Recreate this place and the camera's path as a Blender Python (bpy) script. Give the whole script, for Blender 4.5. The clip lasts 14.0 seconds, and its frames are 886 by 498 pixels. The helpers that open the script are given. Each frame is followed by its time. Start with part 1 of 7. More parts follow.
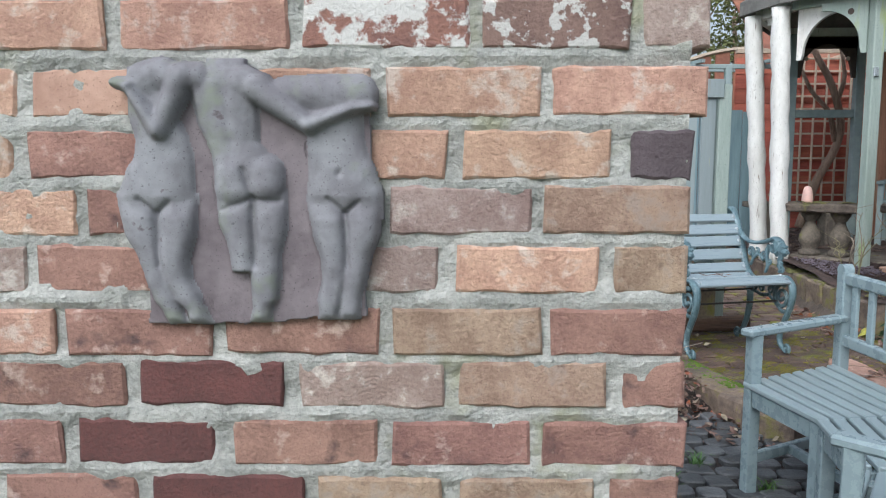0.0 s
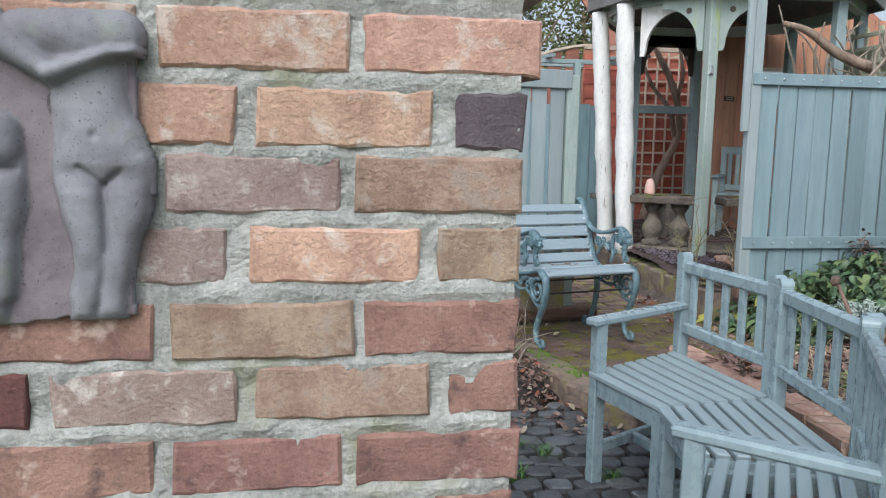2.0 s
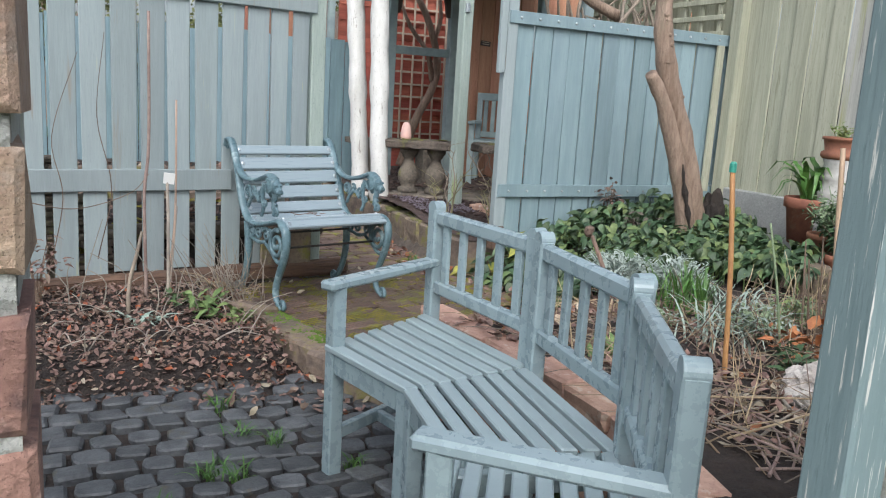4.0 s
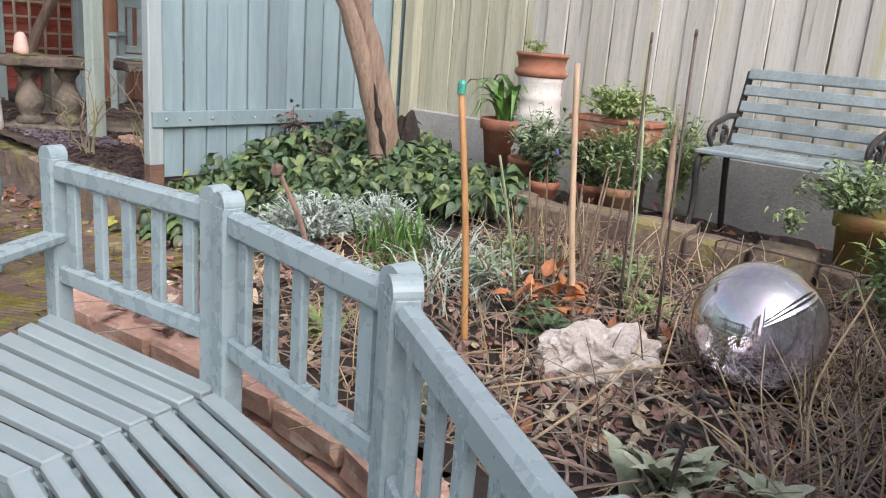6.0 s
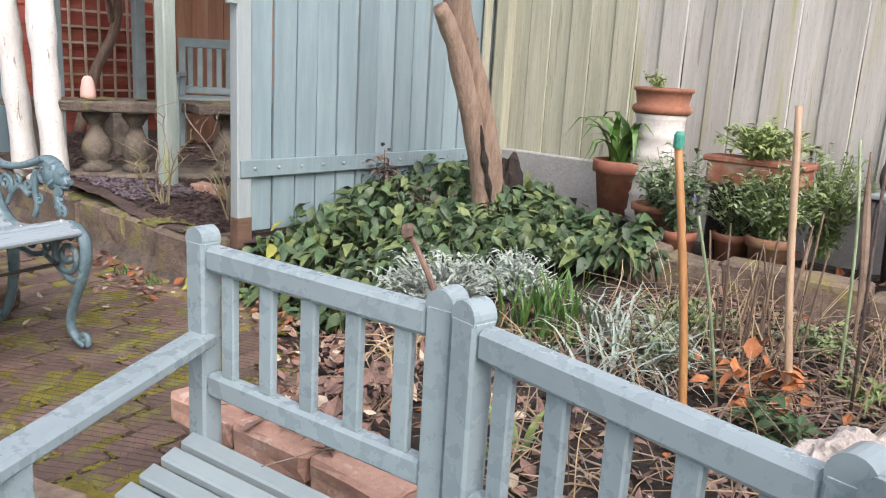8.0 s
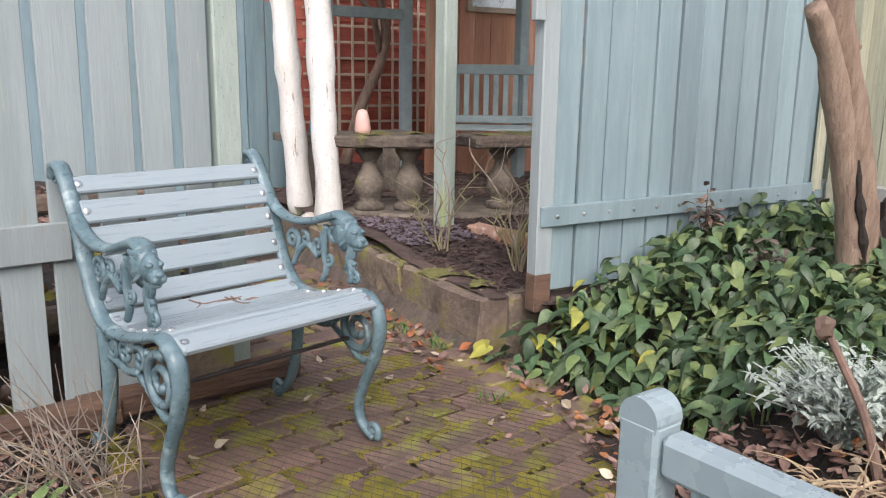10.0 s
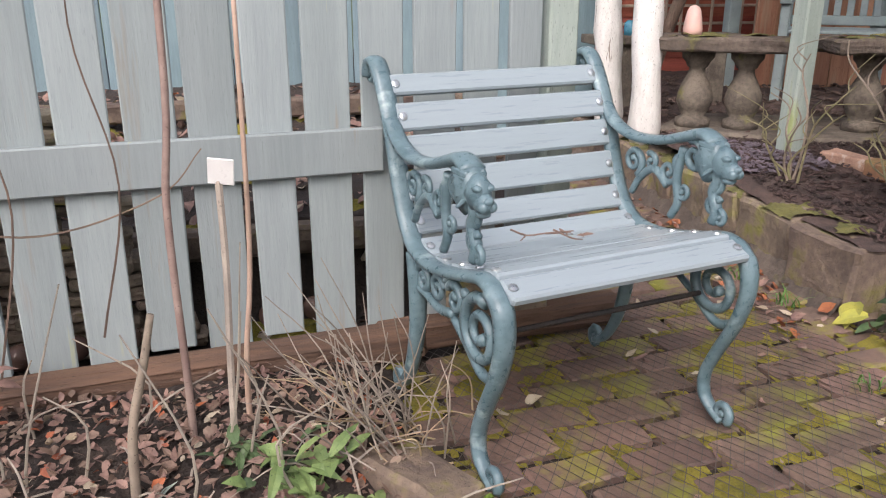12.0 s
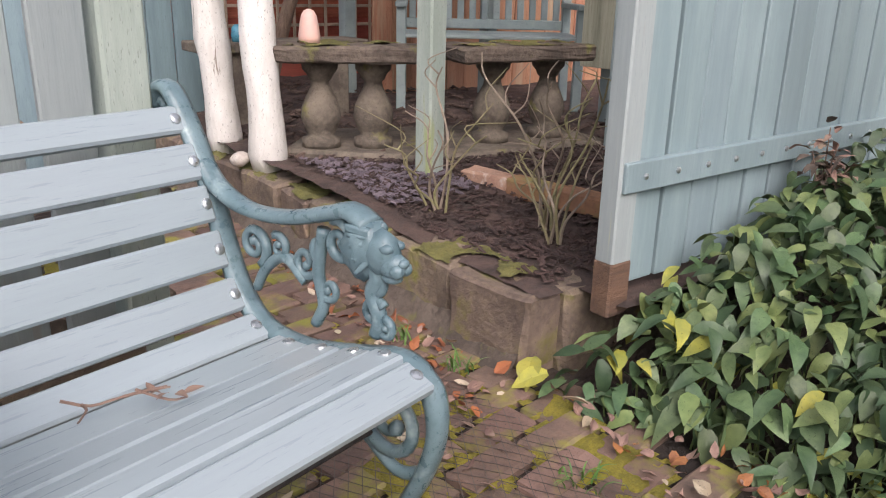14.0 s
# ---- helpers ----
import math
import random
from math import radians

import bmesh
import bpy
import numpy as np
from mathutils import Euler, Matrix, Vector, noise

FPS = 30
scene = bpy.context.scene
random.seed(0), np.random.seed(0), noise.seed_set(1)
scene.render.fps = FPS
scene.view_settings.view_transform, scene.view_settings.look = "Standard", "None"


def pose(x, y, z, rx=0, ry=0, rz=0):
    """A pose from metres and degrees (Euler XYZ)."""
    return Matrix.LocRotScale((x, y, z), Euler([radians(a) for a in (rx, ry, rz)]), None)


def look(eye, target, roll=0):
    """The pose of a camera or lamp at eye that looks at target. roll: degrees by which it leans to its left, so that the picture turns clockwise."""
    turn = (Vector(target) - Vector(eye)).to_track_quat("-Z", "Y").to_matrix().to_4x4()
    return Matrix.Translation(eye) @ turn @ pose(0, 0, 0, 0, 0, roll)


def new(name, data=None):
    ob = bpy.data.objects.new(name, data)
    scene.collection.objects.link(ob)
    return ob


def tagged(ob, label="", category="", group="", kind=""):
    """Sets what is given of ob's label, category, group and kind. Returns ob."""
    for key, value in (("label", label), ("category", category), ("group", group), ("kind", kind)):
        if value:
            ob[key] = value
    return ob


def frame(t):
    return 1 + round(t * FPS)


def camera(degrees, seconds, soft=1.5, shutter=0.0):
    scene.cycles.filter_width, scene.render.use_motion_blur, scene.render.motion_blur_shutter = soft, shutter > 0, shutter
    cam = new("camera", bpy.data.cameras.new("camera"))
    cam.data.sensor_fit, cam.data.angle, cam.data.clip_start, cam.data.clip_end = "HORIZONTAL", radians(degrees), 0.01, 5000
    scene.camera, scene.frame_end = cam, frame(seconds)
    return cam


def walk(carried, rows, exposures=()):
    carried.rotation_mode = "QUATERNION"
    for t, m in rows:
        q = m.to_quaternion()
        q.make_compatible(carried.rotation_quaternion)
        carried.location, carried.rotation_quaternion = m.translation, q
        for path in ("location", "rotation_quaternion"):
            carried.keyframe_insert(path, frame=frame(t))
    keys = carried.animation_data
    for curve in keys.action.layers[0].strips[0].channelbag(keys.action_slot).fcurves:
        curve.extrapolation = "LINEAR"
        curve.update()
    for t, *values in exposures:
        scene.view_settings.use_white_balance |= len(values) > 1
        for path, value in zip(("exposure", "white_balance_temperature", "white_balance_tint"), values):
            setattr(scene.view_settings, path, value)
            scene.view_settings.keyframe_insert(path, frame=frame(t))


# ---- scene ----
cam = camera(58.5, 14.0, 1.1)
PATH = [
    (0, (0.335, -0.02, 1.188), (0.299, 1.964, 0.937), -0.1),
    (0.5, (0.355, -0.014, 1.185), (0.342, 1.972, 0.946), 0.2),
    (1, (0.384, -0.004, 1.177), (0.439, 1.98, 0.927), 0.5),
    (1.5, (0.4, 0.034, 1.163), (0.536, 2.012, 0.902), 0.7),
    (2, (0.412, 0.148, 1.154), (0.726, 2.105, 0.887), 1.0),
    (2.5, (0.439, 0.262, 1.142), (0.997, 2.162, 0.861), 1.0),
    (3, (0.536, 0.378, 1.118), (1.269, 2.214, 0.814), 2.2),
    (3.2, (0.567, 0.424, 1.115), (1.352, 2.234, 0.788), 2.7),
    (5.3, (0.904, 1.011, 1.051), (2.019, 2.604, 0.583), 3.5),
    (5.5, (0.952, 1.077, 1.053), (2.213, 2.557, 0.58), 4.0),
    (6, (1.057, 1.247, 1.04), (2.552, 2.474, 0.527), 4.6),
    (6.5, (1.165, 1.364, 1.029), (2.731, 2.488, 0.497), 4.5),
    (7, (1.249, 1.482, 1.038), (2.82, 2.597, 0.501), 5.1),
    (7.2, (1.255, 1.536, 1.043), (2.814, 2.68, 0.532), 4.8),
    (8.2, (1.075, 1.89, 1.045), (2.52, 3.22, 0.6), 2.7),
    (9.3, (1.319, 2.32, 1.056), (2.632, 3.774, 0.654), 0.5),
    (9.5, (1.285, 2.394, 1.058), (2.562, 3.879, 0.656), 1.3),
    (10, (1.274, 2.542, 1.052), (2.3, 4.206, 0.63), 0.8),
    (10.5, (1.325, 2.702, 1.048), (2.017, 4.524, 0.6), 0.8),
    (11, (1.3, 2.808, 1.02), (1.69, 4.715, 0.558), -0.6),
    (11.5, (1.252, 2.906, 0.986), (1.616, 4.773, 0.37), 0.1),
    (12, (1.28, 3.032, 0.984), (1.664, 4.887, 0.342), -0.0),
    (12.5, (1.344, 3.196, 0.986), (1.899, 5.005, 0.337), 0.3),
    (13, (1.359, 3.379, 0.974), (2.216, 5.062, 0.315), -0.1),
    (13.5, (1.411, 3.495, 1.003), (2.458, 5.055, 0.319), 0.3),
    (14, (1.593, 3.625, 0.998), (2.77, 5.108, 0.356), 1.4),
]
walk(cam, [(t, look(eye, target, roll)) for t, eye, target, roll in PATH],
     [(0, 0.35, 5850, 8), (2, 0.37, 5850, 8), (3.2, 0.40, 5900, 8), (5.3, 0.72, 6300, 14), (7.2, 0.88, 6520, 18), (9.5, 0.78, 6480, 17), (14, 0.70, 6700, 20)])

# ---- light ----
world = bpy.data.worlds.new("overcast_sky")
scene.world = world
world.use_nodes = True
wn, wl = world.node_tree.nodes, world.node_tree.links
sky = wn.new("ShaderNodeTexSky")
sky.sky_type = "NISHITA"
sky.sun_disc = False
sky.sun_elevation, sky.sun_rotation = radians(44), radians(208)
sky.dust_density, sky.air_density, sky.ozone_density = 5.0, 1.0, 1.0
soft_white = wn.new("ShaderNodeHueSaturation")
soft_white.inputs["Saturation"].default_value = 0.45
wl.new(sky.outputs[0], soft_white.inputs["Color"])
wl.new(soft_white.outputs[0], wn["Background"].inputs[0])
wn["Background"].inputs[1].default_value = 0.15
sun = new("sun", bpy.data.lights.new("sun", "SUN"))
sun.data.energy, sun.data.angle, sun.data.color = 0.85, radians(45), (1.0, 0.98, 0.94)
sun.matrix_world = look((-2.2, -4.2, 4.6), (0, 0, 0))


# ---- materials ----
def material(name, colour, second=None, rough=0.7, metal=0.0, grain=40.0, stretch=(1, 1, 1), blotch=3.0,
             bump=0.25, bump_scale=60.0, depth=0.01, vary=0.0, stain=None, stain_at=0.62, stain_scale=5.0,
             patch=None, patch_at=0.6, patch_scale=14.0, patch_stretch=None, patch_soft=0.05, speck=0.35):
    """Two colours mixed by coarse and fine noise, stains, flakes, relief, and a change from object to object."""
    m = bpy.data.materials.new(name)
    m.use_nodes = True
    n, l = m.node_tree.nodes, m.node_tree.links
    b = n["Principled BSDF"]
    tc, mp = n.new("ShaderNodeTexCoord"), n.new("ShaderNodeMapping")
    l.new(tc.outputs["Object"], mp.inputs["Vector"])
    mp.inputs["Scale"].default_value = stretch
    info = n.new("ShaderNodeObjectInfo")
    add = n.new("ShaderNodeVectorMath")
    add.operation = "MULTIPLY_ADD"
    l.new(info.outputs["Random"], add.inputs[0])
    add.inputs[1].default_value = (7.3, 11.1, 5.7)
    l.new(mp.outputs[0], add.inputs[2])
    where = add.outputs[0]

    def noise_tex(scale, detail=5.0, vec=where):
        t = n.new("ShaderNodeTexNoise")
        t.inputs["Scale"].default_value, t.inputs["Detail"].default_value = scale, detail
        t.inputs["Roughness"].default_value = 0.62
        l.new(vec, t.inputs["Vector"])
        return t.outputs["Fac"]

    def ramp(fac, a, c):
        r = n.new("ShaderNodeMapRange")
        r.inputs[1].default_value, r.inputs[2].default_value = a, c
        l.new(fac, r.inputs[0])
        return r.outputs[0]

    def mix(fac, a, c):
        x = n.new("ShaderNodeMix")
        x.data_type = "RGBA"
        if isinstance(fac, float):
            x.inputs[0].default_value = fac
        else:
            l.new(fac, x.inputs[0])
        for k, v in ((6, a), (7, c)):
            if isinstance(v, tuple):
                x.inputs[k].default_value = (*v, 1)
            else:
                l.new(v, x.inputs[k])
        return x.outputs[2]

    second = second or tuple(0.62 * c for c in colour)
    coarse, fine = noise_tex(blotch, 3), noise_tex(grain, 6)
    avg = n.new("ShaderNodeMath")
    avg.operation = "MULTIPLY_ADD"
    l.new(coarse, avg.inputs[0])
    avg.inputs[1].default_value = 0.6
    half = n.new("ShaderNodeMath")
    half.operation = "MULTIPLY"
    half.inputs[1].default_value = 0.4
    l.new(fine, half.inputs[0])
    l.new(half.outputs[0], avg.inputs[2])
    col = mix(ramp(avg.outputs[0], 0.40, 0.60), second, colour)
    if speck:
        col = mix(ramp(noise_tex(grain * 4.0, 3), 0.60, 0.70), col, tuple(c * (1 - speck) for c in second))
    if stain:
        col = mix(ramp(noise_tex(stain_scale, 4), stain_at, stain_at + 0.12), col, stain)
    if patch:
        vec = where
        if patch_stretch:
            pm = n.new("ShaderNodeMapping")
            pm.inputs["Scale"].default_value = patch_stretch
            l.new(where, pm.inputs["Vector"])
            vec = pm.outputs[0]
        col = mix(ramp(noise_tex(patch_scale, 6, vec), patch_at, patch_at + patch_soft), col, patch)
    if vary:
        hs = n.new("ShaderNodeHueSaturation")
        v = n.new("ShaderNodeMapRange")
        v.inputs[3].default_value, v.inputs[4].default_value = 1 - vary, 1 + vary
        l.new(info.outputs["Random"], v.inputs[0])
        l.new(v.outputs[0], hs.inputs["Value"])
        wn_ = n.new("ShaderNodeTexWhiteNoise")
        wn_.noise_dimensions = "1D"
        l.new(info.outputs["Random"], wn_.inputs["W"])
        h = n.new("ShaderNodeMapRange")
        h.inputs[3].default_value, h.inputs[4].default_value = 0.5 - vary * 0.05, 0.5 + vary * 0.05
        l.new(wn_.outputs["Value"], h.inputs[0])
        l.new(h.outputs[0], hs.inputs["Hue"])
        l.new(col, hs.inputs["Color"])
        col = hs.outputs[0]
    l.new(col, b.inputs["Base Color"])
    rr = n.new("ShaderNodeMapRange")
    rr.inputs[3].default_value, rr.inputs[4].default_value = max(0.05, rough - 0.12), min(1, rough + 0.12)
    l.new(fine, rr.inputs[0])
    l.new(rr.outputs[0], b.inputs["Roughness"])
    b.inputs["Metallic"].default_value = metal
    if bump:
        bp = n.new("ShaderNodeBump")
        bp.inputs["Strength"].default_value, bp.inputs["Distance"].default_value = bump, depth
        l.new(noise_tex(bump_scale, 8), bp.inputs["Height"])
        l.new(bp.outputs[0], b.inputs["Normal"])
    return m


M = {}
M["brick_salmon"] = material("brick_salmon", (0.58, 0.38, 0.29), (0.43, 0.26, 0.195), 0.9, grain=60, blotch=10, bump=0.6, bump_scale=60, depth=0.006, vary=0.12, patch=(0.60, 0.46, 0.37), patch_at=0.58, patch_scale=20)
M["mortar"] = material("mortar", (0.54, 0.54, 0.503), (0.31, 0.315, 0.29), 0.95, grain=140, blotch=9, bump=1.0, bump_scale=150, depth=0.008, stain=(0.33, 0.33, 0.22), stain_at=0.6)
M["brick_orange"] = material("brick_orange", (0.585, 0.378, 0.278), (0.40, 0.236, 0.176), 0.9, grain=150, blotch=16, bump=0.85, bump_scale=170, depth=0.006, speck=0.6, vary=0.18, patch=(0.60, 0.49, 0.42), patch_at=0.54, patch_scale=24, stain=(0.23, 0.135, 0.11), stain_at=0.64, stain_scale=16, patch_soft=0.11)
M["brick_pink"] = material("brick_pink", (0.44, 0.345, 0.305), (0.29, 0.205, 0.178), 0.9, grain=150, blotch=14, bump=0.85, bump_scale=170, depth=0.006, speck=0.6, vary=0.15, patch=(0.58, 0.52, 0.47), patch_at=0.56, patch_scale=28, stain=(0.188, 0.127, 0.113), stain_at=0.62, stain_scale=15, patch_soft=0.11)
M["brick_buff"] = material("brick_buff", (0.43, 0.31, 0.225), (0.27, 0.178, 0.130), 0.92, grain=150, blotch=18, bump=0.85, bump_scale=170, depth=0.006, speck=0.6, vary=0.15, patch=(0.374, 0.292, 0.236), patch_at=0.54, patch_scale=36, stain=(0.112, 0.081, 0.071), stain_at=0.6, stain_scale=14, patch_soft=0.11)
M["brick_red"] = material("brick_red", (0.375, 0.216, 0.170), (0.225, 0.122, 0.100), 0.9, grain=150, blotch=12, bump=0.85, bump_scale=170, depth=0.006, speck=0.6, vary=0.15, patch=(0.52, 0.38, 0.32), patch_at=0.58, patch_scale=26, stain=(0.108, 0.067, 0.062), stain_at=0.6, stain_scale=14, patch_soft=0.11)
M["brick_dark"] = material("brick_dark", (0.163, 0.066, 0.059), (0.107, 0.048, 0.045), 0.85, grain=150, blotch=12, bump=0.85, bump_scale=170, depth=0.006, speck=0.6)
M["brick_purple"] = material("brick_purple", (0.134, 0.107, 0.117), (0.080, 0.059, 0.066), 0.8, grain=150, blotch=10, bump=0.85, bump_scale=170, depth=0.006, patch=(0.387, 0.380, 0.359), patch_at=0.60, patch_scale=14, speck=0.6)
M["brick_whitewashed"] = material("brick_whitewashed", (0.345, 0.173, 0.132), (0.232, 0.122, 0.101), 0.9, grain=150, blotch=12, bump=0.85, bump_scale=170, depth=0.006, patch=(0.645, 0.631, 0.603), patch_at=0.44, patch_scale=20, speck=0.6)
M["brick_limed"] = material("brick_limed", (0.255, 0.165, 0.138), (0.161, 0.099, 0.085), 0.9, grain=150, blotch=12, bump=0.85, bump_scale=170, depth=0.006, patch=(0.570, 0.556, 0.529), patch_at=0.53, patch_scale=42, speck=0.6)
M["relief_stone"] = material("relief_stone", (0.258, 0.260, 0.276), (0.178, 0.172, 0.188), 0.85, grain=60, blotch=11, bump=0.35, bump_scale=150, depth=0.003, stain=(0.21, 0.23, 0.19), stain_at=0.56, stain_scale=9, patch=(0.13, 0.11, 0.12), patch_at=0.66, patch_scale=30)
M["relief_slab"] = material("relief_slab", (0.212, 0.182, 0.192), (0.148, 0.124, 0.133), 0.9, grain=70, blotch=12, bump=0.5, bump_scale=120, depth=0.004, patch=(0.09, 0.075, 0.08), patch_at=0.64, patch_scale=16, patch_stretch=(2, 2, 0.7))
M["teal_bench"] = material("teal_bench", (0.30, 0.38, 0.402), (0.270, 0.346, 0.368), 0.28, grain=22, blotch=4, bump=0.08, bump_scale=30, depth=0.002, vary=0.06, speck=0.05, patch=(0.18, 0.23, 0.23), patch_at=0.76, patch_scale=18)
M["teal_seat"] = material("teal_seat", (0.335, 0.41, 0.425), (0.305, 0.378, 0.393), 0.34, grain=30, blotch=5, bump=0.12, bump_scale=40, depth=0.002, vary=0.05, speck=0.05)
M["teal_iron"] = material("teal_iron", (0.150, 0.228, 0.255), (0.085, 0.145, 0.17), 0.30, grain=50, blotch=14, bump=0.35, bump_scale=70, depth=0.004, stain=(0.30, 0.40, 0.42), stain_at=0.6, stain_scale=12, speck=0.06)
M["teal_slat"] = material("teal_slat", (0.290, 0.352, 0.382), (0.268, 0.328, 0.358), 0.30, grain=18, stretch=(0.4, 6, 6), blotch=2, bump=0.07, bump_scale=30, depth=0.003, vary=0.05, speck=0.04)
M["galvanised"] = material("galvanised", (0.62, 0.66, 0.68), (0.5, 0.54, 0.56), 0.3, 0.9, grain=90, blotch=20, bump=0.1)
M["teal_fence"] = material("teal_fence", (0.240, 0.324, 0.348), (0.193, 0.268, 0.291), 0.55, grain=14, stretch=(5, 5, 0.5), blotch=2, bump=0.35, bump_scale=22, depth=0.004, vary=0.10, speck=0.06)
M["teal_weathered"] = material("teal_weathered", (0.300, 0.348, 0.352), (0.250, 0.296, 0.300), 0.72, grain=16, stretch=(6, 6, 0.45), blotch=1.6, bump=0.25, bump_scale=26, depth=0.005, vary=0.12, stain=(0.27, 0.25, 0.21), stain_at=0.63, stain_scale=3.5, patch=(0.35, 0.38, 0.28), patch_at=0.66, patch_scale=4, speck=0.06)
M["teal_post"] = material("teal_post", (0.195, 0.262, 0.272), (0.155, 0.215, 0.225), 0.5, grain=16, stretch=(5, 5, 0.5), blotch=2, bump=0.4, bump_scale=24, depth=0.004, patch=(0.60, 0.60, 0.56), patch_at=0.585, patch_scale=16, patch_stretch=(2.2, 2.2, 1), speck=0.06)
M["far_teal"] = material("far_teal", (0.19, 0.28, 0.31), (0.14, 0.21, 0.24), 0.6, grain=14, stretch=(5, 5, 0.5), blotch=2, bump=0.3, vary=0.12, speck=0.06)
M["algae_post"] = material("algae_post", (0.36, 0.42, 0.38), (0.28, 0.34, 0.30), 0.75, grain=20, stretch=(4, 4, 0.7), blotch=2.2, bump=0.4, bump_scale=30, depth=0.004, stain=(0.34, 0.40, 0.17), stain_at=0.60, stain_scale=2.2)
M["white_flake"] = material("white_flake", (0.80, 0.79, 0.76), (0.66, 0.65, 0.61), 0.65, grain=30, stretch=(1, 1, 0.5), blotch=4, bump=0.7, bump_scale=28, depth=0.012, patch=(0.26, 0.22, 0.18), patch_at=0.63, patch_scale=9, patch_stretch=(5, 5, 0.8))
M["boundary_wood"] = material("boundary_wood", (0.55, 0.54, 0.50), (0.42, 0.412, 0.37), 0.85, grain=12, stretch=(7, 7, 0.35), blotch=1.2, bump=0.6, bump_scale=22, depth=0.005, vary=0.10, stain=(0.36, 0.36, 0.16), stain_at=0.58, stain_scale=1.3, patch=(0.30, 0.285, 0.255), patch_at=0.64, patch_scale=3.5)
M["boundary_green"] = material("boundary_green", (0.45, 0.45, 0.345), (0.33, 0.335, 0.25), 0.85, grain=12, stretch=(7, 7, 0.35), blotch=1.5, bump=0.6, bump_scale=22, depth=0.005, vary=0.08, patch=(0.27, 0.27, 0.19), patch_at=0.64, patch_scale=3.5)
M["concrete"] = material("concrete", (0.399, 0.399, 0.383), (0.272, 0.276, 0.264), 0.9, grain=60, blotch=3, bump=0.6, bump_scale=50, depth=0.006, stain=(0.24, 0.24, 0.22), stain_at=0.58, stain_scale=3)
M["rubble_stone"] = material("rubble_stone", (0.25, 0.195, 0.14), (0.13, 0.10, 0.08), 0.92, grain=40, blotch=7, bump=0.9, bump_scale=36, depth=0.012, vary=0.22, stain=(0.21, 0.20, 0.06), stain_at=0.56, stain_scale=7)
M["lichen_stone"] = material("lichen_stone", (0.195, 0.165, 0.130), (0.092, 0.078, 0.064), 0.92, grain=50, blotch=8, bump=0.8, bump_scale=44, depth=0.01, stain=(0.22, 0.21, 0.07), stain_at=0.62, stain_scale=7)
M["stack_stone"] = material("stack_stone", (0.36, 0.30, 0.22), (0.17, 0.13, 0.10), 0.92, grain=40, blotch=7, bump=0.8, bump_scale=40, depth=0.01, vary=0.3, stain=(0.42, 0.40, 0.08), stain_at=0.60, stain_scale=8)
M["sett"] = material("sett", (0.125, 0.13, 0.135), (0.06, 0.063, 0.067), 0.5, grain=60, blotch=10, bump=0.7, bump_scale=50, depth=0.008, vary=0.25, stain=(0.10, 0.085, 0.05), stain_at=0.62, stain_scale=9)
M["paver"] = material("paver", (0.200, 0.130, 0.102), (0.118, 0.082, 0.067), 0.7, grain=60, blotch=8, bump=0.7, bump_scale=60, depth=0.006, vary=0.2, stain=(0.207, 0.201, 0.037), stain_at=0.52, stain_scale=6)
M["soil"] = material("soil", (0.055, 0.04, 0.032), (0.028, 0.022, 0.02), 0.95, grain=70, blotch=6, bump=1.0, bump_scale=45, depth=0.02)
M["mulch"] = material("mulch", (0.115, 0.075, 0.063), (0.055, 0.039, 0.035), 0.9, grain=60, blotch=8, bump=0.8, bump_scale=60, depth=0.01, vary=0.3)
M["slate_chip"] = material("slate_chip", (0.15, 0.12, 0.145), (0.09, 0.075, 0.09), 0.6, grain=60, blotch=8, bump=0.4, vary=0.3)
M["dead_leaf"] = material("dead_leaf", (0.31, 0.195, 0.155), (0.165, 0.100, 0.085), 0.75, grain=40, blotch=10, bump=0.3, stain=(0.30, 0.23, 0.17), stain_at=0.55, stain_scale=6)
M["rust_leaf"] = material("rust_leaf", (0.36, 0.13, 0.045), (0.22, 0.08, 0.04), 0.7, grain=40, blotch=8, bump=0.3, vary=0.2)
M["pale_leaf"] = material("pale_leaf", (0.50, 0.43, 0.33), (0.36, 0.29, 0.2), 0.7, grain=40, blotch=8, bump=0.3, vary=0.2)
M["moss"] = material("moss", (0.310, 0.265, 0.033), (0.161, 0.148, 0.022), 0.95, grain=160, blotch=12, bump=1.0, bump_scale=180, depth=0.012)
M["moss_bright"] = material("moss_bright", (0.17, 0.27, 0.03), (0.10, 0.17, 0.02), 0.95, grain=160, blotch=12, bump=1.0, bump_scale=180, depth=0.012)
M["comfrey"] = material("comfrey", (0.112, 0.172, 0.074), (0.050, 0.094, 0.040), 0.5, grain=50, blotch=10, bump=0.5, bump_scale=70, depth=0.004, vary=0.38, stain=(0.20, 0.23, 0.05), stain_at=0.68, stain_scale=5)
M["comfrey_light"] = material("comfrey_light", (0.175, 0.228, 0.085), (0.098, 0.148, 0.052), 0.5, grain=50, blotch=10, bump=0.5, bump_scale=70, depth=0.004, vary=0.25, stain=(0.237, 0.252, 0.051), stain_at=0.65, stain_scale=7)
M["comfrey_dark"] = material("comfrey_dark", (0.078, 0.130, 0.060), (0.038, 0.078, 0.036), 0.5, grain=50, blotch=10, bump=0.5, bump_scale=70, depth=0.004, vary=0.3)
M["stone_dark"] = material("stone_dark", (0.155, 0.125, 0.10), (0.075, 0.06, 0.05), 0.95, grain=50, blotch=9, bump=0.9, bump_scale=40, depth=0.012, stain=(0.17, 0.165, 0.055), stain_at=0.60, stain_scale=8)
